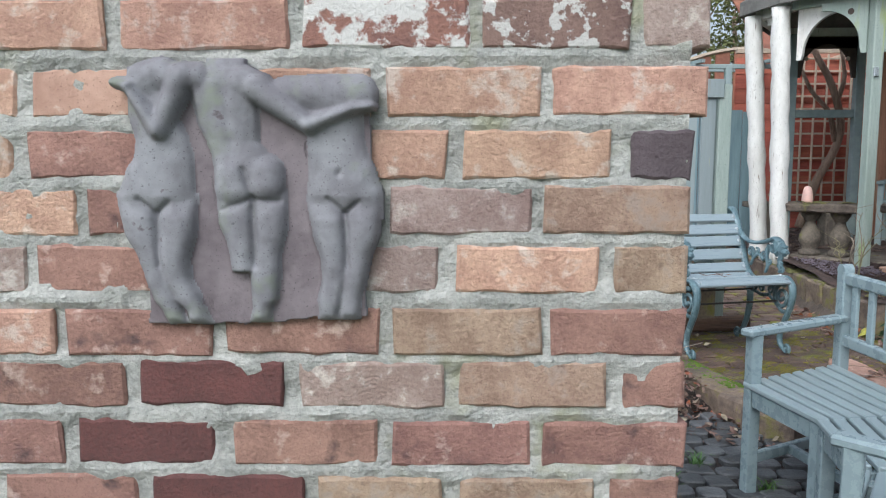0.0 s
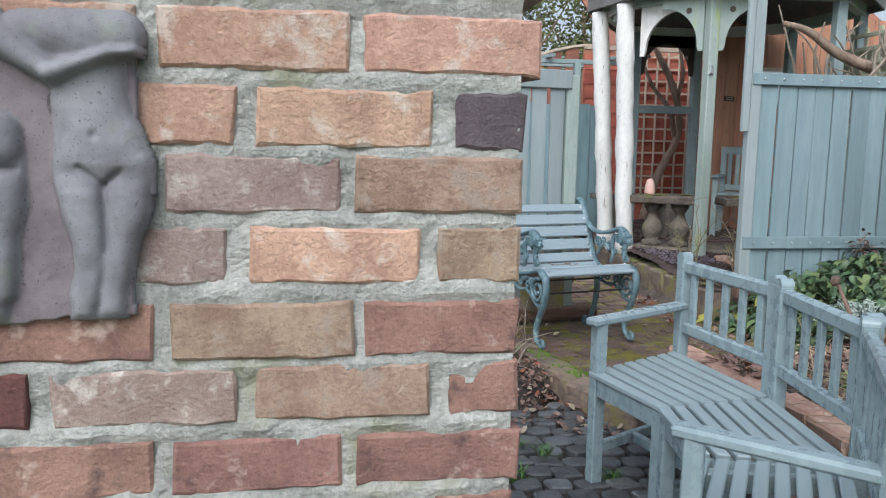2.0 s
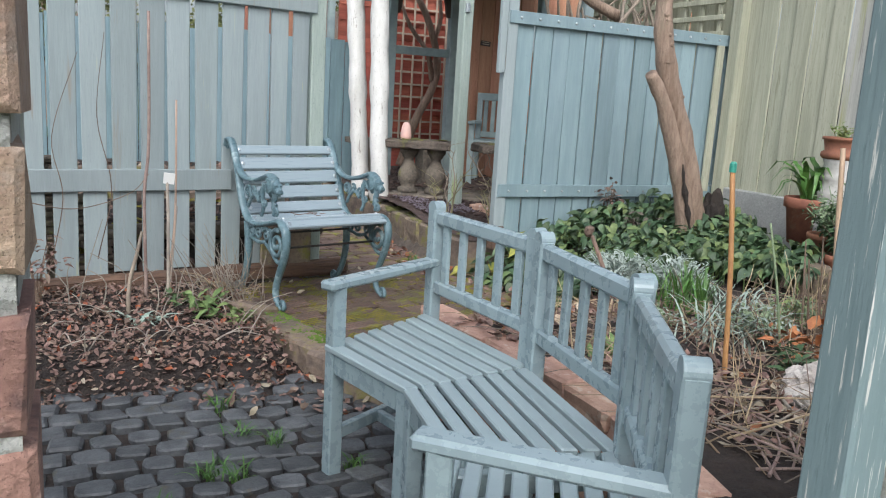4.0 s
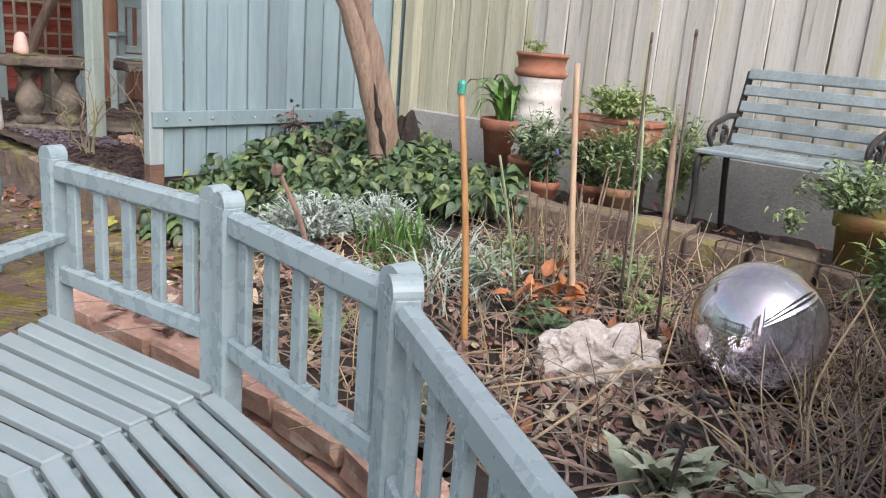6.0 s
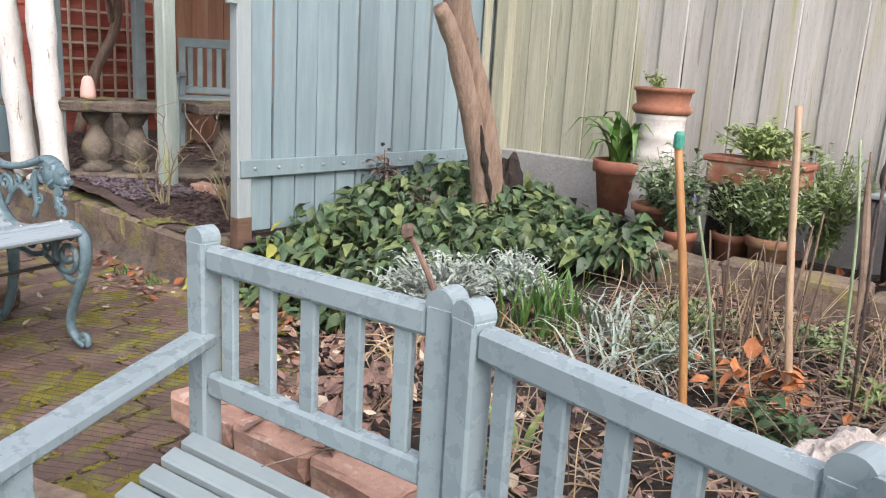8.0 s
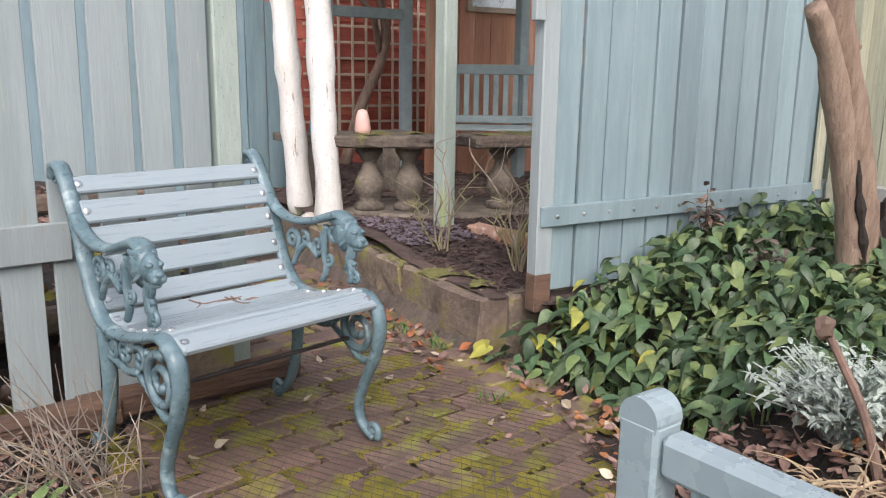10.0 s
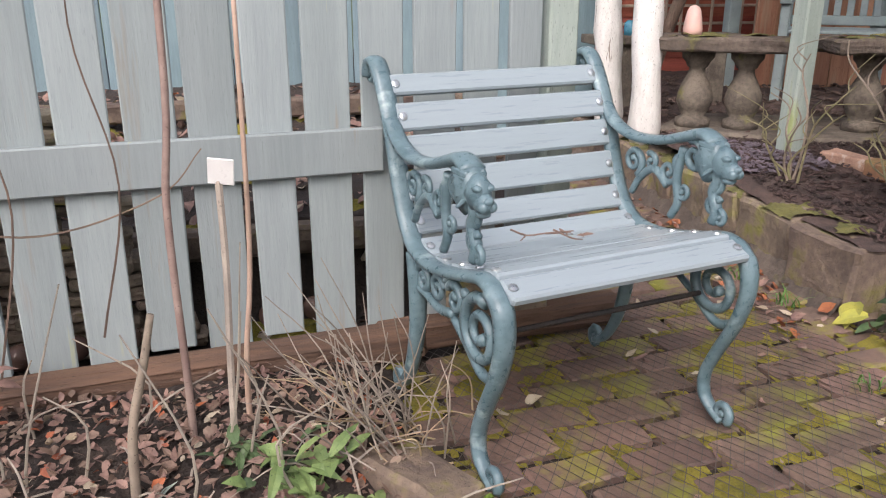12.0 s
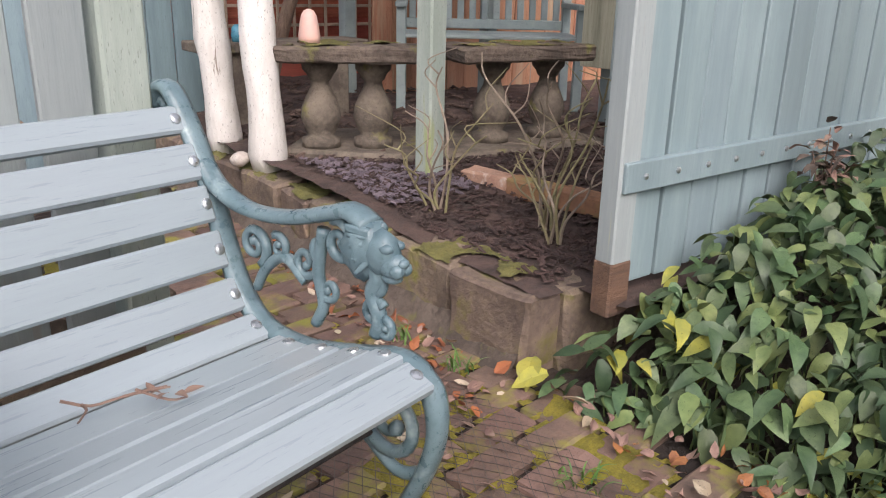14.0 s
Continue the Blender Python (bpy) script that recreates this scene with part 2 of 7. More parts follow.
M["slab_moss"] = material("slab_moss", (0.20, 0.19, 0.06), (0.11, 0.11, 0.035), 0.98, grain=160, blotch=14, bump=0.9, bump_scale=200, depth=0.01)
M["yellow_leaf"] = material("yellow_leaf", (0.36, 0.35, 0.06), (0.24, 0.26, 0.06), 0.55, grain=40, blotch=10, bump=0.3, vary=0.15)
M["silver_leaf"] = material("silver_leaf", (0.425, 0.496, 0.425), (0.260, 0.342, 0.283), 0.75, grain=60, blotch=9, bump=0.3, vary=0.12)
M["blade_green"] = material("blade_green", (0.11, 0.23, 0.045), (0.06, 0.14, 0.03), 0.45, grain=30, blotch=6, bump=0.1, vary=0.2)
M["herb_green"] = material("herb_green", (0.25, 0.33, 0.115), (0.125, 0.195, 0.065), 0.6, grain=40, blotch=8, bump=0.2, vary=0.2)
M["straw"] = material("straw", (0.46, 0.36, 0.23), (0.30, 0.22, 0.135), 0.7, grain=40, blotch=6, bump=0.3, vary=0.25)
M["dead_stem"] = material("dead_stem", (0.20, 0.135, 0.10), (0.115, 0.08, 0.06), 0.8, grain=40, blotch=6, bump=0.3, vary=0.25)
M["lamb_leaf"] = material("lamb_leaf", (0.46, 0.50, 0.38), (0.33, 0.38, 0.27), 0.85, grain=90, blotch=12, bump=0.5, bump_scale=120, vary=0.12)
M["santolina"] = material("santolina", (0.41, 0.47, 0.42), (0.31, 0.37, 0.32), 0.85, grain=90, blotch=12, bump=0.4, vary=0.1)
M["herb_grey"] = material("herb_grey", (0.27, 0.34, 0.20), (0.16, 0.22, 0.12), 0.7, grain=60, blotch=9, bump=0.3, vary=0.15)
M["twig_pale"] = material("twig_pale", (0.36, 0.315, 0.26), (0.23, 0.20, 0.17), 0.85, grain=40, blotch=6, bump=0.3, vary=0.2)
M["orange_leaf"] = material("orange_leaf", (0.46, 0.20, 0.07), (0.33, 0.13, 0.05), 0.6, grain=40, blotch=10, bump=0.3, vary=0.2)
M["twig_grey"] = material("twig_grey", (0.33, 0.27, 0.21), (0.20, 0.165, 0.13), 0.85, grain=40, blotch=6, bump=0.3)
M["cane"] = material("cane", (0.47, 0.25, 0.095), (0.33, 0.16, 0.06), 0.5, grain=30, stretch=(3, 3, 0.4), blotch=4, bump=0.2)
M["cane_pale"] = material("cane_pale", (0.52, 0.38, 0.25), (0.36, 0.25, 0.17), 0.6, grain=30, stretch=(3, 3, 0.4), blotch=4, bump=0.2)
M["rose_stem"] = material("rose_stem", (0.26, 0.25, 0.13), (0.17, 0.14, 0.08), 0.6, grain=40, blotch=6, bump=0.3)
M["twig_red"] = material("twig_red", (0.34, 0.25, 0.215), (0.22, 0.15, 0.13), 0.75, grain=40, blotch=6, bump=0.3)
M["cane_rose"] = material("cane_rose", (0.50, 0.36, 0.28), (0.36, 0.25, 0.19), 0.65, grain=30, stretch=(3, 3, 0.4), blotch=4, bump=0.2)
M["bark"] = material("bark", (0.37, 0.27, 0.205), (0.21, 0.145, 0.105), 0.88, grain=24, stretch=(3, 3, 0.6), blotch=4, bump=0.9, bump_scale=30, depth=0.015, stain=(0.30, 0.23, 0.17), stain_at=0.55, stain_scale=5)
M["dark_wood"] = material("dark_wood", (0.035, 0.026, 0.02), (0.018, 0.014, 0.012), 0.9, grain=24, blotch=4, bump=0.9, bump_scale=30, depth=0.015)
M["log"] = material("log", (0.17, 0.10, 0.065), (0.095, 0.06, 0.045), 0.85, grain=20, stretch=(0.5, 5, 5), blotch=3, bump=0.8, bump_scale=26, depth=0.01)
M["terracotta"] = material("terracotta", (0.37, 0.155, 0.088), (0.25, 0.105, 0.068), 0.85, grain=40, blotch=6, bump=0.4, bump_scale=50, depth=0.004, vary=0.12, stain=(0.38, 0.27, 0.19), stain_at=0.58, stain_scale=6)
M["terracotta_old"] = material("terracotta_old", (0.36, 0.19, 0.10), (0.22, 0.12, 0.075), 0.9, grain=40, blotch=6, bump=0.5, bump_scale=50, depth=0.005, stain=(0.26, 0.23, 0.09), stain_at=0.54, stain_scale=6)
M["glazed_pot"] = material("glazed_pot", (0.25, 0.20, 0.045), (0.15, 0.115, 0.03), 0.4, grain=30, blotch=5, bump=0.3, stain=(0.26, 0.12, 0.05), stain_at=0.56, stain_scale=4)
M["chimney_white"] = material("chimney_white", (0.62, 0.60, 0.56), (0.46, 0.44, 0.41), 0.8, grain=50, blotch=6, bump=0.5, bump_scale=60, depth=0.004, stain=(0.30, 0.28, 0.24), stain_at=0.64)
M["quartz_rock"] = material("quartz_rock", (0.66, 0.62, 0.57), (0.46, 0.41, 0.37), 0.85, grain=50, blotch=8, bump=0.9, bump_scale=40, depth=0.015, stain=(0.34, 0.30, 0.26), stain_at=0.60, stain_scale=9)
M["black_iron"] = material("black_iron", (0.03, 0.03, 0.032), (0.055, 0.045, 0.04), 0.55, 0.3, grain=60, blotch=12, bump=0.5)
M["rusty_rod"] = material("rusty_rod", (0.16, 0.12, 0.10), (0.09, 0.07, 0.065), 0.75, 0.3, grain=60, blotch=12, bump=0.5)
M["old_slat"] = material("old_slat", (0.25, 0.305, 0.32), (0.175, 0.218, 0.23), 0.7, grain=16, stretch=(6, 0.4, 6), blotch=2, bump=0.4, bump_scale=26, vary=0.1, stain=(0.22, 0.22, 0.17), stain_at=0.6)
M["red_fence"] = material("red_fence", (0.44, 0.12, 0.08), (0.30, 0.08, 0.055), 0.75, grain=16, stretch=(0.5, 5, 5), blotch=2, bump=0.3, vary=0.1)
M["trellis_wood"] = material("trellis_wood", (0.48, 0.40, 0.31), (0.36, 0.29, 0.22), 0.8, grain=20, blotch=3, bump=0.3)
M["shed_wood"] = material("shed_wood", (0.50, 0.26, 0.155), (0.36, 0.17, 0.10), 0.7, grain=14, stretch=(5, 5, 0.4), blotch=1.5, bump=0.4, bump_scale=22, vary=0.12, stain=(0.44, 0.33, 0.22), stain_at=0.58, stain_scale=1.6)
M["grey_bench"] = material("grey_bench", (0.30, 0.37, 0.365), (0.22, 0.28, 0.285), 0.65, grain=16, blotch=3, bump=0.3, vary=0.08, speck=0.06)
M["gazebo_dark"] = material("gazebo_dark", (0.10, 0.075, 0.06), (0.06, 0.045, 0.04), 0.8, grain=16, blotch=3, bump=0.3)
M["roof_felt"] = material("roof_felt", (0.22, 0.215, 0.20), (0.14, 0.135, 0.125), 0.85, grain=24, blotch=3, bump=0.4)
M["pink_stone"] = material("pink_stone", (0.72, 0.46, 0.40), (0.62, 0.42, 0.38), 0.6, grain=40, blotch=8, bump=0.2, speck=0.06)
M["label_white"] = material("label_white", (0.80, 0.80, 0.78), (0.72, 0.72, 0.70), 0.4, grain=20, blotch=4, bump=0.05, speck=0.06)
M["wire"] = material("wire", (0.150, 0.128, 0.112), (0.098, 0.083, 0.075), 0.6, 0.5, grain=60, blotch=8, bump=0.2)
M["blue_glass"] = material("blue_glass", (0.10, 0.35, 0.48), (0.06, 0.26, 0.38), 0.2, grain=20, blotch=4, bump=0.0)
M["bottle_brown"] = material("bottle_brown", (0.22, 0.13, 0.10), (0.13, 0.08, 0.065), 0.25, grain=20, blotch=4, bump=0.05, vary=0.2)
M["roof_tile"] = material("roof_tile", (0.30, 0.13, 0.08), (0.20, 0.085, 0.055), 0.85, grain=20, blotch=3, bump=0.3, vary=0.15)
M["tree_leaf"] = material("tree_leaf", (0.16, 0.17, 0.055), (0.09, 0.11, 0.035), 0.6, grain=10, blotch=2, bump=0.1)
M["grass"] = material("grass", (0.10, 0.15, 0.05), (0.06, 0.08, 0.035), 0.9, grain=30, blotch=1, bump=0.4)
M["purple_leaf"] = material("purple_leaf", (0.11, 0.085, 0.07), (0.055, 0.045, 0.036), 0.75, grain=40, blotch=8, bump=0.3)
M["flower_blue"] = material("flower_blue", (0.12, 0.10, 0.45), (0.16, 0.12, 0.5), 0.6, grain=20, blotch=5, bump=0)
M["green_cap"] = material("green_cap", (0.05, 0.30, 0.22), (0.04, 0.24, 0.18), 0.4, grain=20, blotch=5, bump=0)

glass = bpy.data.materials.new("lustre_glass")
glass.use_nodes = True
gb = glass.node_tree.nodes["Principled BSDF"]
gb.inputs["Base Color"].default_value = (0.95, 0.93, 0.94, 1)
gb.inputs["Metallic"].default_value = 0.55
gb.inputs["Roughness"].default_value = 0.03
gb.inputs["Transmission Weight"].default_value = 1.0
gb.inputs["IOR"].default_value = 1.5
gb.inputs["Thin Film Thickness"].default_value = 390
gb.inputs["Thin Film IOR"].default_value = 1.6
gn = glass.node_tree.nodes
swirl, tint, spot = gn.new("ShaderNodeTexNoise"), gn.new("ShaderNodeValToRGB"), gn.new("ShaderNodeTexCoord")
swirl.inputs["Scale"].default_value, swirl.inputs["Detail"].default_value, swirl.inputs["Distortion"].default_value = 4.0, 1.0, 1.0
tint.color_ramp.elements[0].position, tint.color_ramp.elements[0].color = 0.30, (1.0, 0.97, 0.92, 1)
tint.color_ramp.elements[1].position, tint.color_ramp.elements[1].color = 0.70, (0.84, 0.99, 0.97, 1)
for at, c in ((0.40, (0.95, 0.97, 0.95, 1)), (0.50, (0.98, 0.90, 1.0, 1)), (0.60, (0.86, 0.94, 1.0, 1))):
    tint.color_ramp.elements.new(at).color = c
glass.node_tree.links.new(spot.outputs["Object"], swirl.inputs["Vector"])
glass.node_tree.links.new(swirl.outputs[0], tint.inputs[0])
glass.node_tree.links.new(tint.outputs[0], gb.inputs["Base Color"])
M["lustre_glass"] = glass
clear = bpy.data.materials.new("clear_glass")
clear.use_nodes = True
cb = clear.node_tree.nodes["Principled BSDF"]
cb.inputs["Base Color"].default_value = (0.98, 0.98, 0.98, 1)
cb.inputs["Roughness"].default_value = 0.02
cb.inputs["Transmission Weight"].default_value = 1.0
M["clear_glass"] = clear


# ---- mesh helpers ----
R = random.Random(11)


def mesh_of(name, bm, mat, smooth=False):
    me = bpy.data.meshes.new(name)
    bm.normal_update()
    bm.to_mesh(me)
    bm.free()
    me.materials.append(M[mat])
    if smooth:
        me.shade_smooth()
    return me


def part(name, bm, mat, parent, label="", smooth=False):
    """Links a bmesh as one mesh object under a thing or a part."""
    ob = new(name, mesh_of(name, bm, mat, smooth))
    ob.parent = parent
    return tagged(ob, label)


def piece(name, me, parent, m):
    """One of many alike pieces on shared mesh data."""
    ob = new(name, me)
    ob.parent = parent
    ob.matrix_basis = m
    return ob


NOWHERE = Matrix()
BED = Matrix.Translation((0.033, 0.030, -0.042))      # origin of the raised bed and the boundary fence
SEATING = Matrix.Translation((0.008, 0.022, -0.015))  # origin of the curved bench
GARDEN_END = Matrix.Translation((0.018, 0.050, 0.028))  # origin of the summerhouse and its bed
BACKGROUND = Matrix.Translation((0.01, 0.055, 0.065))  # origin of what stands beyond it
origin = [NOWHERE]


def thing(name, label, category, group="", m=None, kind=""):
    ob = new(name)
    ob.empty_display_size = 0.1
    ob.matrix_world = origin[0] @ (m if m is not None else Matrix())
    return tagged(ob, label, category, group, kind)


def solid(name, bm, mat, label, category, group="", kind="", m=None, smooth=False):
    ob = new(name, mesh_of(name, bm, mat, smooth))
    ob.matrix_world = origin[0] @ (m if m is not None else Matrix())
    return tagged(ob, label, category, group, kind)


def box(bm, size, m=None, bevel=0.004, jitter=0.0, cuts=0):
    """A bevelled box of that size about the origin of m."""
    m = m if m is not None else Matrix()
    t = bmesh.new()
    bmesh.ops.create_cube(t, size=1.0)
    bmesh.ops.scale(t, vec=size, verts=t.verts)
    if cuts:
        bmesh.ops.subdivide_edges(t, edges=t.edges, cuts=cuts, use_grid_fill=True)
    if bevel:
        sharp = [e for e in t.edges if e.calc_face_angle(0) > 0.5]
        bmesh.ops.bevel(t, geom=sharp, offset=min(bevel, 0.4 * min(size)), segments=1, affect="EDGES")
    for v in t.verts:
        if jitter:
            v.co += Vector((R.uniform(-1, 1), R.uniform(-1, 1), R.uniform(-1, 1))) * jitter
        v.co = m @ v.co
    join(bm, t)
    return bm


def join(bm, t):
    table = {}
    for v in t.verts:
        table[v] = bm.verts.new(v.co)
    for f in t.faces:
        try:
            bm.faces.new([table[v] for v in f.verts])
        except ValueError:
            pass
    t.free()


def prism(bm, corners, z0, z1, bevel=0.003):
    """An upright block over a ring of (x, y) corners."""
    t = bmesh.new()
    low = [t.verts.new((x, y, z0)) for x, y in corners]
    top = [t.verts.new((x, y, z1)) for x, y in corners]
    t.faces.new(low[::-1])
    t.faces.new(top)
    k = len(corners)
    for i in range(k):
        t.faces.new((low[i], low[(i + 1) % k], top[(i + 1) % k], top[i]))
    bmesh.ops.recalc_face_normals(t, faces=t.faces)
    if bevel:
        bmesh.ops.bevel(t, geom=[e for e in t.edges if e.calc_face_angle(0) > 0.4], offset=bevel, segments=1, affect="EDGES")
    join(bm, t)
    return bm


def spline(points, steps=6):
    """A smooth line through points (Catmull-Rom)."""
    p = [Vector(q) for q in points]
    p = [2 * p[0] - p[1]] + p + [2 * p[-1] - p[-2]]
    out = []
    for i in range(1, len(p) - 2):
        for k in range(steps):
            t = k / steps
            out.append(0.5 * (2 * p[i] + (p[i + 1] - p[i - 1]) * t + (2 * p[i - 1] - 5 * p[i] + 4 * p[i + 1] - p[i + 2]) * t * t
                              + (3 * p[i] - p[i - 1] - 3 * p[i + 1] + p[i + 2]) * t ** 3))
    return out + [p[-2]]


def tube(bm, line, radius, sides=6, flat=1.0, side=None):
    """A tube along a line; radius is one number or one for each end; flat squeezes it along side."""
    line = [Vector(q) for q in line]
    k = len(line)
    rads = [radius] * k if not isinstance(radius, (tuple, list)) else [radius[0] + (radius[1] - radius[0]) * i / max(1, k - 1) for i in range(k)]
    if callable(radius):
        rads = [radius(i / (k - 1)) for i in range(k)]
    rings = []
    up = None
    for i, q in enumerate(line):
        d = (line[min(i + 1, k - 1)] - line[max(i - 1, 0)]).normalized()
        if side is not None:
            a = Vector(side)
        else:
            a = up if up is not None else (Vector((0, 0, 1)) if abs(d.z) < 0.9 else Vector((1, 0, 0)))
        a = (a - d * a.dot(d)).normalized()
        up = a
        b = d.cross(a)
        rings.append([bm.verts.new(q + (a * math.cos(2 * math.pi * j / sides + math.pi / sides) * flat + b * math.sin(2 * math.pi * j / sides + math.pi / sides)) * rads[i]) for j in range(sides)])
    for i in range(k - 1):
        for j in range(sides):
            bm.faces.new((rings[i][j], rings[i][(j + 1) % sides], rings[i + 1][(j + 1) % sides], rings[i + 1][j]))
    bm.faces.new(rings[0][::-1])
    bm.faces.new(rings[-1])
    return bm


def lathe(bm, profile, sides=20, m=None):
    """A turned body from (radius, height) pairs."""
    m = m if m is not None else Matrix()
    rings = [[bm.verts.new(m @ Vector((r * math.cos(2 * math.pi * j / sides), r * math.sin(2 * math.pi * j / sides), z))) for j in range(sides)] for r, z in profile]
    for a, b in zip(rings, rings[1:]):
        for j in range(sides):
            bm.faces.new((a[j], a[(j + 1) % sides], b[(j + 1) % sides], b[j]))
    bm.faces.new(rings[0][::-1])
    bm.faces.new(rings[-1])
    return bm


def field(bm, x0, x1, y0, y1, step, height, keep=None):
    """A sheet over a rectangle, z from height(x, y), faces kept where keep(x, y)."""
    nx, ny = max(1, round((x1 - x0) / step)), max(1, round((y1 - y0) / step))
    grid = {}

    def at(i, j):
        if (i, j) not in grid:
            x, y = x0 + (x1 - x0) * i / nx, y0 + (y1 - y0) * j / ny
            grid[i, j] = bm.verts.new((x, y, height(x, y)))
        return grid[i, j]
    for i in range(nx):
        for j in range(ny):
            x, y = x0 + (x1 - x0) * (i + 0.5) / nx, y0 + (y1 - y0) * (j + 0.5) / ny
            if keep is None or keep(x, y):
                bm.faces.new((at(i, j), at(i + 1, j), at(i + 1, j + 1), at(i, j + 1)))
    return bm


def blob(bm, m, sub=2, rough=0.15, freq=3.0, seed=0.0):
    """A lumpy stone-like ball in the unit sphere of m."""
    t = bmesh.new()
    bmesh.ops.create_icosphere(t, subdivisions=sub, radius=1.0)
    for v in t.verts:
        v.co *= 1 + rough * noise.noise(v.co * freq + Vector((seed, seed * 1.7, 0)))
        v.co = m @ v.co
    join(bm, t)
    return bm


def leaf(bm, m, length, width, droop=0.3, fold=0.25, wave=0.0, seed=0, rows=4):
    """A curved pointed leaf that grows along +y of m."""
    mid, left, right = [], [], []
    for i in range(rows + 1):
        t = i / rows
        w = width * math.sin(math.pi * min(1, 0.06 + 0.94 * t) ** 0.75) * 0.5 if i < rows else 0
        y, z = length * t, -droop * length * t * t
        zz = wave * length * math.sin(seed + 5 * t)
        mid.append(bm.verts.new(m @ Vector((0, y, z))))
        if i < rows:
            left.append(bm.verts.new(m @ Vector((-w, y, z + fold * w + zz))))
            right.append(bm.verts.new(m @ Vector((w, y, z + fold * w - zz))))
    for i in range(rows - 1):
        bm.faces.new((mid[i], mid[i + 1], left[i + 1], left[i]))
        bm.faces.new((mid[i], right[i], right[i + 1], mid[i + 1]))
    bm.faces.new((mid[rows - 1], mid[rows], left[rows - 1]))
    bm.faces.new((mid[rows - 1], right[rows - 1], mid[rows]))
    return bm


def inside(x, y, ring):
    hit = False
    for (ax, ay), (bx, by) in zip(ring, ring[1:] + ring[:1]):
        if (ay > y) != (by > y) and x < (bx - ax) * (y - ay) / (by - ay) + ax:
            hit = not hit
    return hit


def n2(x, y, s=1.0, seed=0.0):
    return noise.noise(Vector((x * s, y * s, seed)))


def smooth(a, b, x):
    t = min(1, max(0, (x - a) / (b - a)))
    return t * t * (3 - 2 * t)


# ---- ground ----
def bed_west(y):
    return 2.19 if y < 3.3 else 2.19 + 0.78 * min(1.0, (y - 3.3) / 0.95)


def bed_z(x, y):
    d = x - bed_west(y)
    rise = max(smooth(0.0, 0.9, d), 1 - smooth(3.1, 3.7, y))
    return 0.30 * rise + 0.03 * smooth(3.9, 4.1, x) + 0.025 * n2(x, y, 6) + 0.012 * n2(x, y, 19) - 0.02 - 0.05 * smooth(0.06, -0.10, d) * smooth(3.25, 3.5, y)


ground = solid("ground", field(bmesh.new(), -150, 150, -150, 150, 10, lambda x, y: -0.135), "grass", "rough grass and earth reaching to the horizon", "ground", kind="structure")
paving_ring = [(1.53, 4.34), (1.63, 3.86), (1.78, 3.42), (2.02, 3.2), (2.30, 3.37), (2.78, 3.90), (3.02, 4.30), (3.08, 4.80), (3.10, 4.98), (3.06, 8.3), (2.2, 8.3), (2.05, 5.2), (1.5, 5.02), (1.5, 4.6)]
bm = prism(bmesh.new(), paving_ring, -0.13, -0.022, 0)
paving = solid("pavement_terrace", bm, "soil", "raised terrace of worn brick paving under mossy wire netting", "paving", kind="structure")
setts_bed = solid("pavement_setts", field(bmesh.new(), -1.2, 2.02, 0.3, 3.95, 0.05, lambda x, y: -0.108 + 0.006 * n2(x, y, 9)), "soil", "dark earth path set with worn grey stone setts", "paving", kind="structure")
left_bed = solid("soil_bed", field(bmesh.new(), -1.6, 1.62, 3.55, 5.0, 0.03,
                 lambda x, y: -0.13 + 0.12 * smooth(3.55, 3.95, y) + 0.05 * smooth(4.2, 4.6, y) + 0.02 * n2(x, y, 7) + 0.015 * n2(x, y, 22) - 0.05 * smooth(1.42, 1.56, x)),
                 "soil", "dark damp soil of the flower bed below the picket fence", "flower bed", kind="structure")
origin[0] = BED
right_bed = solid("soil_bed", field(bmesh.new(), 1.66, 4.86, 1.28, 4.96, 0.035, bed_z, lambda x, y: x > bed_west(y) - 0.06 - 0.55 * smooth(2.2, 1.3, y) - 0.18 * smooth(3.3, 3.5, y)),
                  "soil", "raised winter flower bed of dark soil", "flower bed", kind="structure")
origin[0] = GARDEN_END
kerb_bed = solid("mulch_bed", field(bmesh.new(), 2.98, 8.9, 4.75, 9.4, 0.045, lambda x, y: 0.185 + 0.06 * smooth(5.4, 6.0, y) + 0.012 * n2(x, y, 8) + 0.01 * n2(x, y, 21), lambda x, y: x > 3.1 or (y > 4.95 and x > 3.0)),
                 "mulch", "dark bark mulch around the summerhouse", "flower bed", kind="structure")
origin[0] = NOWHERE


def back_z(x, y):
    """The ground behind the picket fence steps up at a timber edging and goes on rising."""
    return -0.03 + 0.30 * smooth(5.40, 5.46, y) + 0.05 * max(0.0, y - 5.4) + 0.03 * n2(x, y, 6) + 0.02 * n2(x, y, 18)


back_ground = solid("soil_bed", field(bmesh.new(), -3.0, 2.1, 5.0, 9.4, 0.06, back_z),
                    "soil", "brown earth behind the picket fence", "flower bed", kind="structure")

# ---- brick wall with the relief ----
PITCH, LONG, HIGH = 0.0885, 0.232, 0.067
EDGE, FACE = 0.66, 1.09
wall = thing("wall_brick", "old red brick garden wall with thick lime mortar", "wall", kind="structure")


COURSES = [0.73, 0.817, 0.894, 0.984, 1.068, 1.147, 1.233, 1.324]  # undersides of the courses 8 to 15


def course(row):
    """Underside of a course; the courses are uneven."""
    if row < 8:
        return COURSES[0] - (8 - row) * 0.086
    return COURSES[row - 8] if row < 16 else COURSES[-1] + (row - 15) * 0.088


